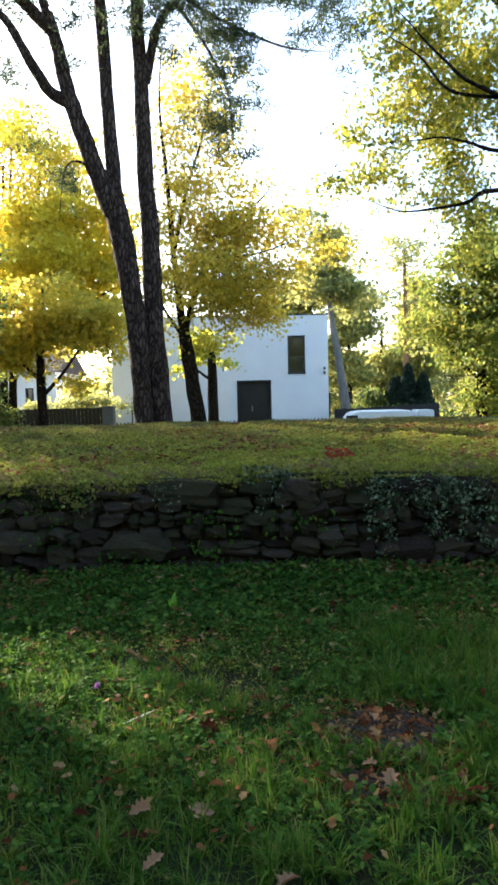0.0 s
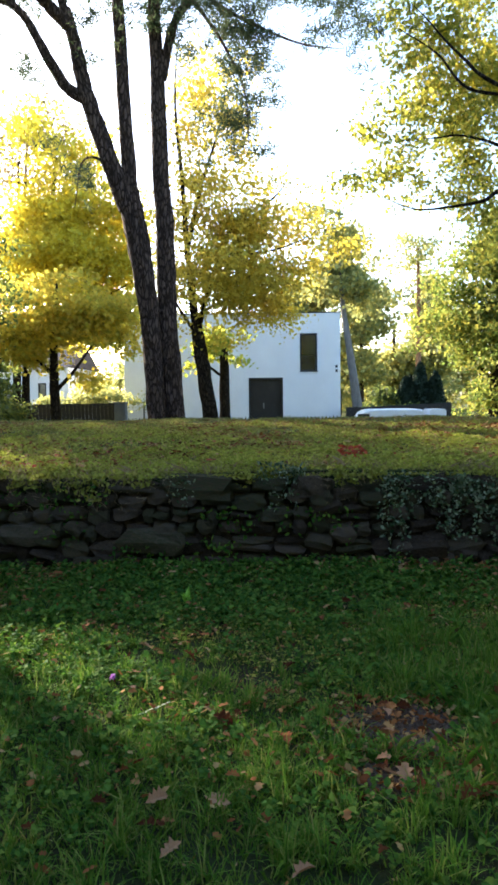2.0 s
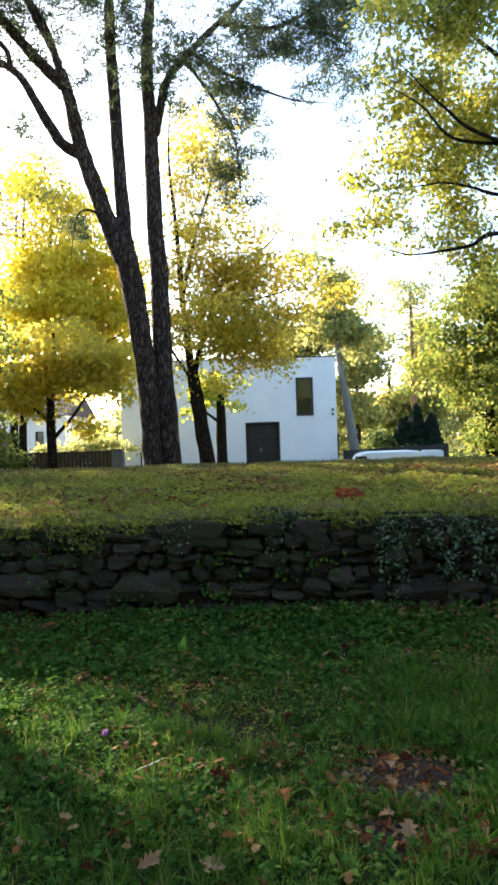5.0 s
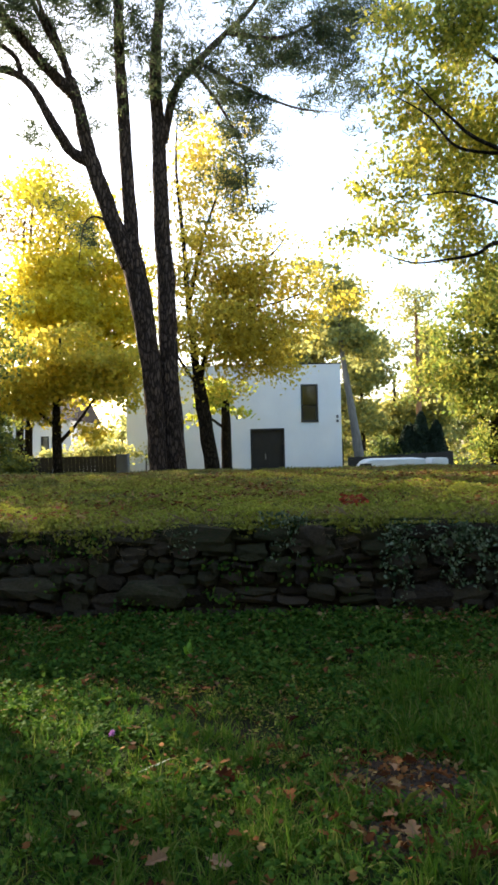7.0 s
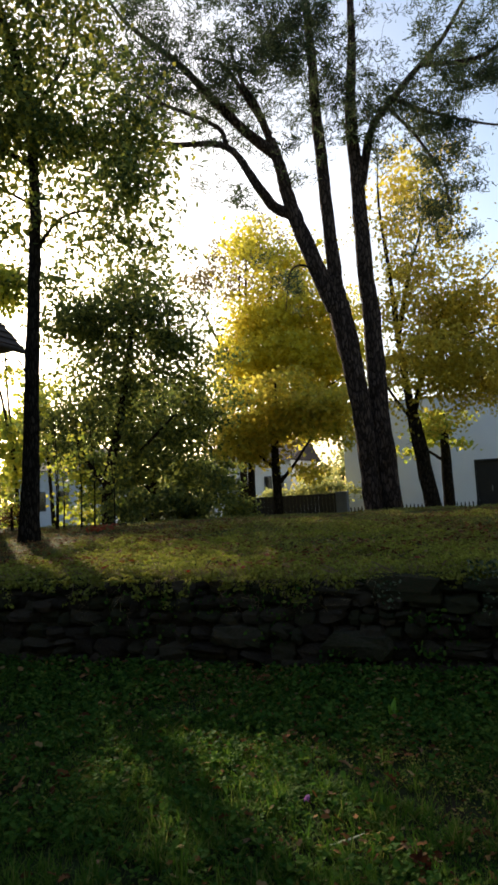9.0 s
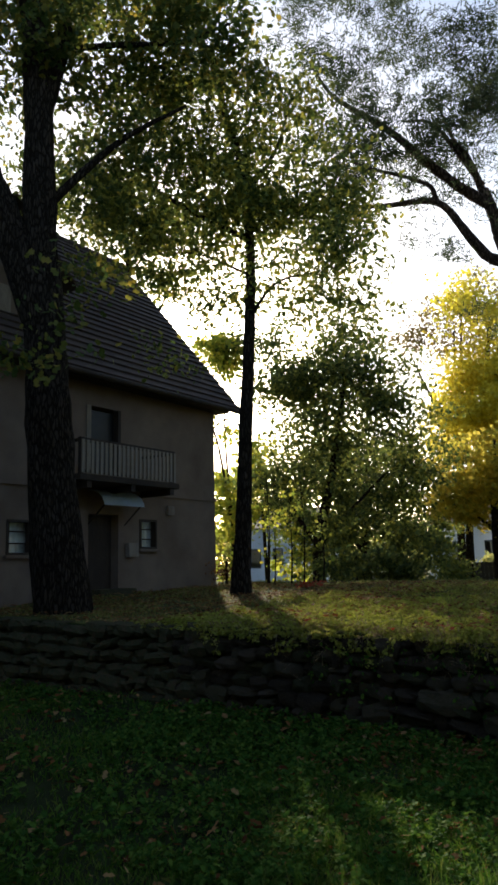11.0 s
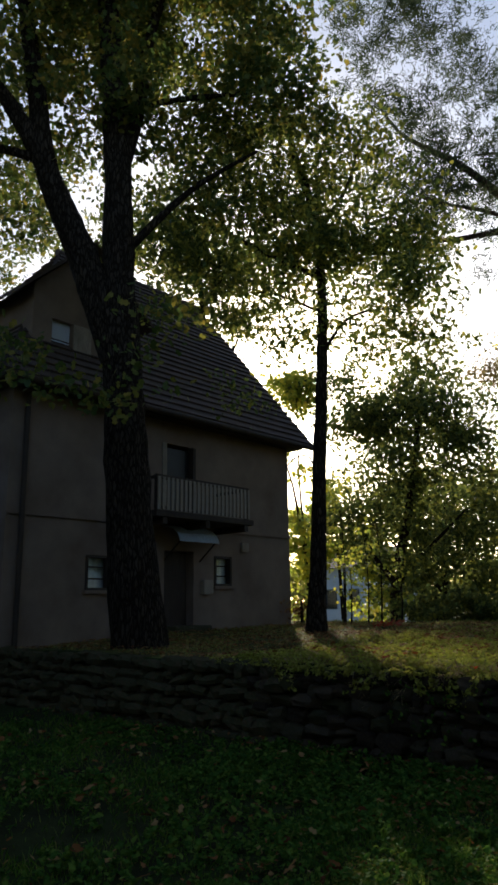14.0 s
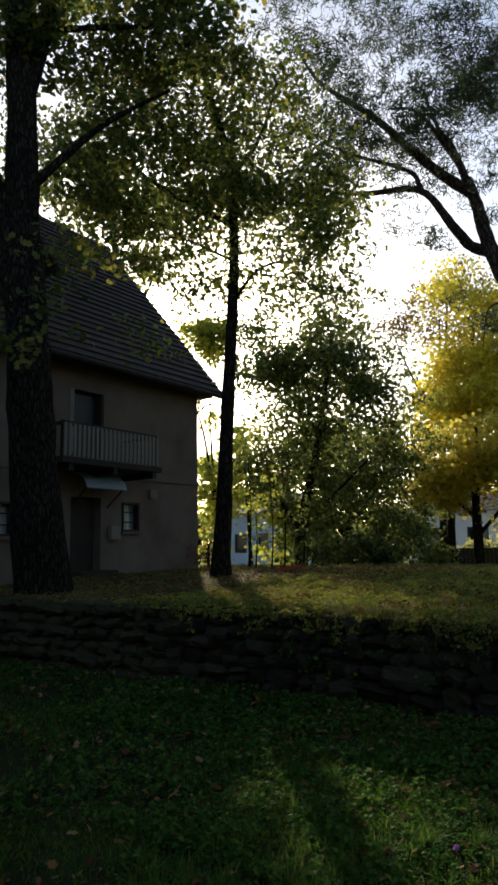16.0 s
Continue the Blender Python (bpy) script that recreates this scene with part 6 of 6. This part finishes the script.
# ---- lawn: blades, weeds and fallen leaves ----
def blades(name, label, x0, x1, y0, y1, n, h0, h1, width, lean, material, patch=0.0, bare=()):
    x, y = rng.uniform(x0, x1, n), rng.uniform(y0, y1, n)
    keep = np.ones(n, bool)
    field = np.sin(2.1 * x + 1.7 * np.sin(1.3 * y)) * np.sin(1.9 * y + 1.1 * np.sin(1.7 * x)) + 0.5 * np.sin(5.3 * x + 2 * y) * np.sin(4.7 * y - x)
    if patch:
        keep &= field + rng.normal(size=n) * 0.5 > -patch
    for bx, by, br in bare:
        keep &= np.hypot(x - bx, (y - by) * 1.2) > br * rng.uniform(0.6, 1.2, n)
    x, y, field = x[keep], y[keep], field[keep]
    n = len(x)
    z = height(x, y)
    field = field + 0.6 * np.sin(11 * x + 3 * np.sin(7 * y)) * np.sin(13 * y + 2 * np.sin(9 * x))
    h = rng.uniform(h0, h1, n) * (1 + 0.35 * np.clip(field, -1, 1.2))
    a, b = rng.uniform(0, 2 * np.pi, n), rng.uniform(0, 2 * np.pi, n)
    w = width * rng.uniform(0.6, 1.4, n)
    l = h * lean * rng.uniform(0.2, 1.6, n)
    wx, wy = w * np.cos(a), w * np.sin(a)
    lx, ly = l * np.cos(b), l * np.sin(b)
    p = np.stack([
        np.stack([x - wx, y - wy, z - 0.01], 1), np.stack([x + wx, y + wy, z - 0.01], 1),
        np.stack([x + 0.45 * lx + 0.7 * wx, y + 0.45 * ly + 0.7 * wy, z + 0.62 * h], 1),
        np.stack([x + lx, y + ly, z + h * 0.95], 1),
        np.stack([x + 0.45 * lx - 0.7 * wx, y + 0.45 * ly - 0.7 * wy, z + 0.62 * h], 1)], 1)
    tagged(new(name, raw(name, p.reshape(-1, 3), np.arange(n * 5).reshape(n, 5), material)), label, "grass", kind="stuff")


BARE = [(0.62, 3.25, 0.33), (0.5, 2.78, 0.17)]
blades("grass", "lush green grass on the lower lawn", -3.2, 3.0, 1.7, 6.2, 85000, 0.02, 0.065, 0.0026, 1.0, M_GRASS, 0.7, BARE)
blades("tall_grass", "taller tufts of green grass", 0.2, 2.4, 2.0, 4.6, 7000, 0.09, 0.17, 0.0032, 0.8, M_GRASS, -0.25, BARE)
blades("grass", "grass on the shaded lower lawn", -9.5, -3.2, 0.6, 6.3, 26000, 0.025, 0.07, 0.004, 0.9, M_GRASS, 0.3)
blades("grass", "grass on the lower lawn around the path", -9.5, 7.0, -5.0, 1.75, 55000, 0.025, 0.08, 0.006, 0.9, M_GRASS, 0.9)
blades("grass", "grass on the lower lawn along the wall", 3.0, 8.0, 1.7, 6.3, 24000, 0.025, 0.08, 0.005, 0.9, M_GRASS, 0.9)
blades("short_grass", "short mossy grass on the raised lawn", -6.0, 5.5, 6.62, 17.2, 110000, 0.015, 0.06, 0.006, 0.9, M_SHORT, 0.05)
# Blades thinned here so darker ground carries part of the house's shade.
blades("short_grass", "short grass on the shaded raised lawn, thinned to darken it", -11.2, -6.0, 6.62, 17.0, 18000, 0.02, 0.06, 0.006, 0.7, M_SHORT, 0.2)
blades("dry_stalks", "dry grass stalks along the wall's edge", -5.0, 4.4, 6.5, 6.72, 2200, 0.05, 0.13, 0.002, 1.3, M_DRY, 0.5)


def drop_bare(x, y, lo=0.7, hi=1.15):
    k = np.ones(len(x), bool)
    for bx, by, br in BARE:
        k &= np.hypot(x - bx, (y - by) * 1.2) > br * rng.uniform(lo, hi, len(x))
    return x[k], y[k]


def tufts(name, label, x0, x1, y0, y1, n, blades_each, length, width, material):
    """Arching blades fanning out of one root, tuft by tuft."""
    cx, cy = drop_bare(rng.uniform(x0, x1, n), rng.uniform(y0, y1, n))
    big = rng.uniform(0.55, 1.35, len(cx))
    k = rng.integers(blades_each // 2, blades_each * 3 // 2, len(cx))
    x, y, big = np.repeat(cx, k), np.repeat(cy, k), np.repeat(big, k)
    m = len(x)
    a = rng.uniform(0, 2 * np.pi, m)
    x, y = x + rng.normal(size=m) * 0.018, y + rng.normal(size=m) * 0.018
    z = height(x, y) - 0.01
    L = length * big * rng.uniform(0.5, 1.2, m)
    lean, w = rng.uniform(0.15, 0.95, m), width * rng.uniform(0.6, 1.4, m)
    rows = []
    for t, taper in ((0.0, 0.8), (0.4, 1.0), (0.75, 0.7), (1.0, 0.12)):
        r = L * lean * (0.35 * t + 0.6 * t * t)
        px, py, pz = x + r * np.cos(a), y + r * np.sin(a), z + L * (0.95 * t - 0.6 * lean * t * t)
        dx, dy = -np.sin(a) * w * taper, np.cos(a) * w * taper
        rows += [np.stack([px - dx, py - dy, pz], 1), np.stack([px + dx, py + dy, pz], 1)]
    v = np.stack(rows, 1).reshape(-1, 3)
    q = np.array([(0, 1, 3, 2), (2, 3, 5, 4), (4, 5, 7, 6)])
    f = (np.arange(m)[:, None, None] * 8 + q[None]).reshape(-1, 4)
    tagged(new(name, raw(name, v, f, material)), label, "grass", kind="stuff")


def rosettes(name, label, x0, x1, y0, y1, n, leaf, material, patch, phase=0.0):
    """Low weeds: a few broad leaves spreading and rising from each root, growing in drifts."""
    cx, cy = rng.uniform(x0, x1, n), rng.uniform(y0, y1, n)
    field = np.sin(1.9 * cx + phase + 1.6 * np.sin(1.2 * cy)) * np.sin(2.2 * cy + phase + 1.4 * np.sin(1.5 * cx)) + 0.5 * np.sin(6.5 * cx + phase) * np.sin(7.1 * cy)
    keep = field + rng.normal(size=n) * 0.3 > patch
    cx, cy = drop_bare(cx[keep], cy[keep])
    big = rng.uniform(0.5, 1.3, len(cx))
    k = rng.integers(4, 10, len(cx))
    x, y, big = np.repeat(cx, k), np.repeat(cy, k), np.repeat(big, k)
    m = len(x)
    a, tilt = rng.uniform(0, 2 * np.pi, m), rng.uniform(-0.15, 0.95, m)
    L = leaf * big * rng.uniform(0.6, 1.25, m)
    lift = rng.uniform(0.012, 0.07, m) * big
    d = np.stack([np.cos(a) * np.cos(tilt), np.sin(a) * np.cos(tilt), np.sin(tilt)], 1)
    w = np.stack([-np.sin(a), np.cos(a), rng.normal(size=m) * 0.35], 1)
    up = np.cross(d, w)
    root = np.stack([x, y, height(x, y) + lift], 1) + d * (L * rng.uniform(0.3, 0.9, m))[:, None]
    t = OVAL * (1.25, 1, 2.2)
    v = root[:, None] + L[:, None, None] * (t[None, :, 0:1] * w[:, None] + t[None, :, 1:2] * d[:, None] + t[None, :, 2:3] * up[:, None])
    tagged(new(name, raw(name, v.reshape(-1, 3), np.arange(m * 6).reshape(m, 6), material)), label, "weeds", kind="stuff")


def flat_leaves(name, label, x0, x1, y0, y1, n, size, material, lift, template=OVAL, flat=0.75, patch=None, cat="leaves", phase=0.0):
    x, y = rng.uniform(x0, x1, n), rng.uniform(y0, y1, n)
    if patch is not None:
        field = np.sin(1.7 * x + phase + 2.1 * np.sin(0.9 * y)) * np.sin(2.3 * y + phase + 1.3 * np.sin(1.1 * x))
        if phase:
            field = field + 0.6 * np.sin(6.1 * x + 2 * np.sin(4 * y)) * np.sin(7.3 * y + 2 * np.sin(5 * x))
        k = field + rng.normal(size=n) * 0.4 > patch
        x, y = x[k], y[k]
    zz = np.where((y > 6.3) & (y <= WALL_Y), 0.84, height(x, y))
    c = np.stack([x, y, zz + lift * rng.uniform(0.4, 1.4, len(x))], 1)
    v, f = scatter(c, size * rng.uniform(0.5, 1.4, len(x)), template, flat)
    tagged(new(name, raw(name, v, f, material)), label, cat, kind="stuff")


tufts("grass_tufts", "arching tufts of long green grass", -2.0, 2.2, 1.75, 3.9, 620, 34, 0.15, 0.0026, M_GRASS)
tufts("grass_tufts", "small tufts of green grass among the weeds", -3.0, 3.0, 3.6, 6.2, 520, 24, 0.1, 0.0028, M_GRASS)
tufts("grass_tufts", "tall fresh tufts of green grass", 0.7, 2.3, 3.4, 4.9, 130, 40, 0.19, 0.003, M_GRASS)
rosettes("ground_weeds", "broad-leaved green weeds and clover in the lawn", -3.2, 3.0, 3.0, 6.25, 9000, 0.033, M_WEED, -0.1)
rosettes("ground_weeds", "dark weeds along the foot of the wall", -5.0, 4.0, 4.7, 6.3, 5200, 0.038, M_WEED, -0.3, 2.0)
rosettes("ground_weeds", "low clover among the near grass", -2.2, 2.2, 1.8, 3.4, 2200, 0.028, M_WEED, 0.1, 4.0)
rosettes("ground_weeds", "low dark weeds on the shaded lawn before the house", -9.0, -3.0, 2.0, 6.3, 4200, 0.042, M_WEED, -0.1, 1.0)
rosettes("ground_weeds", "low weeds in the lawn around the path", -6.0, 5.0, -3.0, 1.85, 4200, 0.045, M_WEED, 0.0, 3.0)
flat_leaves("lawn_leaves", "scattered brown fallen leaves in the lawn around the path", -6.0, 5.0, -3.0, 1.9, 700, 0.075, M_LITTER, 0.06, LOBED, 0.6, None, "leaves")
flat_leaves("lawn_leaves", "brown and rust fallen leaves on the shaded lawn before the house", -9.0, -2.4, 1.8, 6.25, 1500, 0.09, M_LITTER, 0.07, LOBED, 0.6, -0.1, "leaves", 1.9)
flat_leaves("lawn_moss", "yellow-green moss among the lower lawn's grass", -2.4, 2.2, 3.4, 5.4, 34000, 0.026, M_MOSS, 0.034, OVAL, 0.5, 0.15, "moss", 0.4)
flat_leaves("leaf_litter", "small brown leaf litter on the raised lawn", -7.0, 5.0, 6.6, 15.5, 22000, 0.066, M_LITTER, 0.05, LOBED, 0.8, -0.2, "leaves")
flat_leaves("leaf_litter", "brown leaf litter in the lower lawn", -3.0, 3.0, 1.9, 6.25, 7000, 0.05, M_LITTER, 0.055, LOBED, 0.65, 0.25, "leaves", 1.3)
# Real leaf litter, thickened so its brown also stands in for shade.
flat_leaves("leaf_litter", "fallen leaves before the brown house, thickened to darken the shaded lawn", -11.2, -4.6, 6.6, 15.2, 9000, 0.075, M_LITTER, 0.04, LOBED, 0.75, None, "leaves")
flat_leaves("moss", "yellow-green moss cushions on the raised lawn", -6.5, 5.0, 6.5, 14.0, 42000, 0.05, M_MOSS, 0.045, OVAL, 0.45, -0.15, "moss")
flat_leaves("bright_moss", "bright yellow-green moss patches on the raised lawn's rim", -6.0, 5.0, 6.6, 11.0, 26000, 0.05, M_BMOSS, 0.055, OVAL, 0.5, 0.45, "moss", 0.7)


def cushions(name, label, x0, x1, y0, y1, n, each, leaf, material):
    """Moss cushions: small leaves laid over low uneven domes."""
    cx, cy = rng.uniform(x0, x1, n), y0 + (y1 - y0) * rng.uniform(0, 1, n) ** 1.6
    r = rng.uniform(0.05, 0.17, n)
    k = np.repeat(np.arange(n), (each * (r / 0.11) ** 2).astype(int))
    a, q = rng.uniform(0, 2 * np.pi, len(k)), rng.uniform(0, 1, len(k)) ** 0.5
    x, y = cx[k] + 1.5 * r[k] * q * np.cos(a), cy[k] + r[k] * q * np.sin(a)
    z = height(x, y) + 0.01 + r[k] * 0.65 * (1 - q * q)
    v, f = scatter(np.stack([x, y, z], 1), leaf * rng.uniform(0.6, 1.4, len(k)), OVAL, 0.35)
    tagged(new(name, raw(name, v, f, material)), label, "moss", kind="stuff")


cushions("moss_cushions", "bright yellow-green moss cushions on the raised lawn", -6.0, 4.8, 6.62, 10.5, 420, 60, 0.04, M_BMOSS)
cushions("moss_cushions", "olive moss cushions on the raised lawn", -6.0, 4.8, 6.62, 13.0, 620, 55, 0.045, M_MOSS)
flat_leaves("leaf_scatter", "brown and tan leaves lying on the shaded lower lawn", -3.0, 3.0, 1.9, 6.1, 900, 0.06, M_LITTER, 0.07, LOBED, 0.5, None, "leaves")
flat_leaves("leaf_drift", "drifts of brown fallen leaves on the raised lawn", -6.0, 5.0, 6.65, 12.5, 18000, 0.08, M_LITTER, 0.085, LOBED, 0.6, 0.55, "leaves", 2.4)
flat_leaves("moss", "moss hanging over the wall's top edge", -6.0, 4.6, 6.4, 6.7, 9000, 0.045, M_MOSS, 0.025, OVAL, 0.4, None, "moss")
flat_leaves("earth_litter", "brown leaf bits on the bare earth", 0.3, 0.95, 2.6, 3.58, 650, 0.055, M_LITTER, 0.035, LOBED, 0.45, None, "leaves")
flat_leaves("foot_litter", "brown fallen leaves along the foot of the wall", -4.0, 3.6, 5.8, 6.3, 1500, 0.065, M_LITTER, 0.06, LOBED, 0.65, -0.2, "leaves")
flat_leaves("rim_leaves", "red and orange fallen leaves along the lawn's rim", -4.0, 3.6, 6.55, 7.9, 220, 0.07, M_RED, 0.085, LOBED, 0.6, 0.1, "leaves")
flat_leaves("red_leaves", "small heap of red fallen leaves on the lawn's rim", 0.82, 1.08, 7.28, 7.58, 110, 0.08, M_RED, 0.12, LOBED, 0.5, None, "leaves")
flat_leaves("orange_leaves", "orange fallen leaves at the lawn's edge", -7.9, -7.4, 12.8, 13.4, 80, 0.1, M_RED, 0.1, LOBED, 0.5, None, "leaves")


def patch_of_earth(x, y, r):
    bm = bmesh.new()
    ring = []
    for k in range(28):
        a = 2 * math.pi * k / 28
        rr = r * (0.8 + 0.25 * math.sin(3 * a + 1) + rng.uniform(-0.1, 0.1))
        px, py = x + rr * math.cos(a), y + 0.75 * rr * math.sin(a)
        ring.append(bm.verts.new((px, py, ground_at(px, py) - 0.004)))
    mid = bm.verts.new((x, y, ground_at(x, y) + 0.006))
    for a, b in zip(ring, ring[1:] + ring[:1]):
        bm.faces.new((a, b, mid))
    me = bpy.data.meshes.new("bare_patch")
    bm.to_mesh(me)
    bm.free()
    me.materials.append(M_EARTH)
    tagged(new("bare_patch", me), "bare brown patch of earth in the lawn", "soil", kind="structure")


patch_of_earth(0.62, 3.25, 0.3)
patch_of_earth(0.5, 2.78, 0.15)


def clods(x, y, r, n):
    """Crumbs of soil, each a small uneven lump."""
    a, q = rng.uniform(0, 2 * np.pi, n), r * rng.uniform(0, 1, n) ** 0.5
    cx, cy = x + q * np.cos(a), y + 0.8 * q * np.sin(a)
    c = np.stack([cx, cy, height(cx, cy) + 0.004], 1)
    base = np.array([(1, 0, 0), (0, 1, 0), (-1, 0, 0), (0, -1, 0), (0, 0, 0.7), (0, 0, -0.7)], float)
    size = rng.uniform(0.005, 0.02, n)
    v = c[:, None] + (base[None] * rng.uniform(0.6, 1.4, (n, 6, 1))) * size[:, None, None]
    t = np.array([(0, 1, 4), (1, 2, 4), (2, 3, 4), (3, 0, 4), (1, 0, 5), (2, 1, 5), (3, 2, 5), (0, 3, 5)])
    f = (np.arange(n)[:, None, None] * 6 + t[None]).reshape(-1, 3)
    tagged(new("soil_crumbs", raw("soil_crumbs", v.reshape(-1, 3), f, M_EARTH)), "dark crumbs of bare soil in the lawn", "soil", kind="stuff")


clods(0.62, 3.25, 0.34, 1500)
clods(0.5, 2.78, 0.18, 500)


def fallen_leaf_mesh(k):
    r = np.random.default_rng(300 + k)
    out = [(0, -0.5), (0.07, -0.36), (0.2, -0.28), (0.13, -0.15), (0.3, -0.06), (0.17, 0.06), (0.33, 0.2), (0.14, 0.26), (0.12, 0.4), (0, 0.5)]
    out += [(-a, b) for a, b in out[-2:0:-1]]
    bm = bmesh.new()
    curl = r.uniform(0.3, 0.9)
    spine = [bm.verts.new((r.normal() * 0.01, t, 0.1 * curl * math.cos(3 * t))) for t in (-0.3, 0, 0.3)]
    edge = [bm.verts.new((x, y, curl * abs(x) * 0.9 + 0.1 * curl * math.cos(3 * y) + r.normal() * 0.03)) for x, y in out]
    n = len(edge)
    near = lambda y: spine[0] if y < -0.17 else (spine[1] if y < 0.16 else spine[2])
    for i in range(n):
        a, b = edge[i], edge[(i + 1) % n]
        sa, sb = near(a.co.y), near(b.co.y)
        bm.faces.new((a, b, sb))
        if sa is not sb:
            bm.faces.new((a, sb, sa))
    me = bpy.data.meshes.new("fallen_leaf")
    bm.to_mesh(me)
    bm.free()
    me.materials.append(M_FALLEN)
    return me


def fallen_leaves():
    meshes = [fallen_leaf_mesh(k) for k in range(8)]
    spots = [(-0.23, 3.28), (-0.29, 3.37), (-0.22, 3.19), (-0.16, 3.3), (0.57, 3.32), (0.77, 3.23), (0.49, 3.19), (0.47, 2.78), (0.53, 2.7), (0.47, 2.84), (0.06, 3.0), (-0.44, 2.37), (-0.61, 2.74), (-0.44, 2.53), (-0.21, 2.51), (-0.98, 4.18), (-1.22, 3.41), (-0.47, 4.08), (0.77, 4.88), (0.64, 5.27), (0.38, 4.8), (0.98, 3.57), (0.85, 2.63), (0.75, 2.56), (-1.55, 4.78), (-1.23, 4.61), (0.13, 3.94), (-0.57, 3.78), (0.25, 2.81), (0.6, 5.2), (0.34, 4.75)]
    spots += [(rng.uniform(-2.2, 2.2), rng.uniform(2.1, 6.1)) for _ in range(110)]
    spots += [(rng.uniform(-4, 4), rng.uniform(6.7, 9.5)) for _ in range(90)]
    for k, (x, y) in enumerate(spots):
        o = tagged(new("fallen_leaf", meshes[k % 8]), "curled brown fallen oak leaf lying on the grass", "leaf", "fallen leaves on the lawn")
        s = rng.uniform(0.075, 0.12) if k < 31 else rng.uniform(0.05, 0.09)
        o.location = (x, y, ground_at(x, y) + (0.07 if y < 3.2 else 0.05))
        o.rotation_euler = (rng.normal() * 0.28, rng.normal() * 0.28, rng.uniform(0, 6.28))
        o.scale = (s, s, s)


fallen_leaves()


def weed_plant(x, y, h, n, material, label):
    th = thing("weed_plant", (x, y, ground_at(x, y)), label, "weed")
    z = ground_at(x, y)
    for k in range(n):
        a = 6.28 * k / n + rng.uniform(-0.3, 0.3)
        l = h * rng.uniform(0.6, 1.0)
        out = rng.uniform(0.15, 0.6) * l
        pts = []
        for t, w in ((0, 0.006), (0.35, 0.022), (0.7, 0.018), (1.0, 0.002)):
            r = out * t ** 1.5
            cx, cy, cz = x + r * math.cos(a), y + r * math.sin(a), z + l * (t - 0.25 * t * t)
            dx, dy = -math.sin(a) * w, math.cos(a) * w
            pts.append(((cx - dx, cy - dy, cz), (cx, cy, cz - 0.006), (cx + dx, cy + dy, cz)))
        bm = bmesh.new()
        vs = [[bm.verts.new(p) for p in row] for row in pts]
        for r0, r1 in zip(vs, vs[1:]):
            bm.faces.new((r0[0], r0[1], r1[1], r1[0]))
            bm.faces.new((r0[1], r0[2], r1[2], r1[1]))
        part("leaf", bm, material, th)


weed_plant(-0.6, 5.15, 0.2, 8, M_BRIGHT, "bright yellow-green upright weed before the wall")
weed_plant(0.12, 5.45, 0.12, 7, M_WEED, "green dock-like weed before the wall")
weed_plant(-1.5, 5.2, 0.1, 7, M_WEED, "green dock-like weed in the lawn")
weed_plant(0.95, 3.2, 0.09, 6, M_WEED, "green dock-like weed in the lawn")
weed_plant(-0.25, 5.75, 0.12, 6, M_WEED, "green dock-like weed before the wall")


def pale_blade(x, y):
    bm = bmesh.new()
    z = ground_at(x, y) + 0.05
    rows = []
    for t, w in ((-1, 0.003), (-0.4, 0.013), (0.3, 0.014), (1, 0.003)):
        rows.append([bm.verts.new((x + 0.08 * t, y + 0.045 * t + d, z + 0.015 * t - abs(d) * 0.3)) for d in (-w, 0, w)])
    for a, b in zip(rows, rows[1:]):
        bm.faces.new((a[0], a[1], b[1], b[0]))
        bm.faces.new((a[1], a[2], b[2], b[1]))
    me = bpy.data.meshes.new("pale_leaf")
    bm.to_mesh(me)
    bm.free()
    me.materials.append(M_PALE)
    tagged(new("pale_leaf", me), "long pale green leaf lying in the grass", "leaf")


pale_blade(-0.58, 3.37)


def clover_flower(x, y):
    z = ground_at(x, y)
    th = thing("clover_flower", (x, y, z), "small purple clover flower in the grass", "flower")
    part("stem", rod((x, y, z), (x, y, z + 0.06), 0.0015, n=6), M_WEED, th)
    c = np.array([(x, y, z + 0.065)]) + rng.normal(size=(60, 3)) * 0.006
    v, f = scatter(c, rng.uniform(0.01, 0.016, 60), DIAMOND)
    mesh_part("blossom", raw("blossom", v, f, M_PURPLE), th, "purple blossom")


clover_flower(-0.85, 3.7)
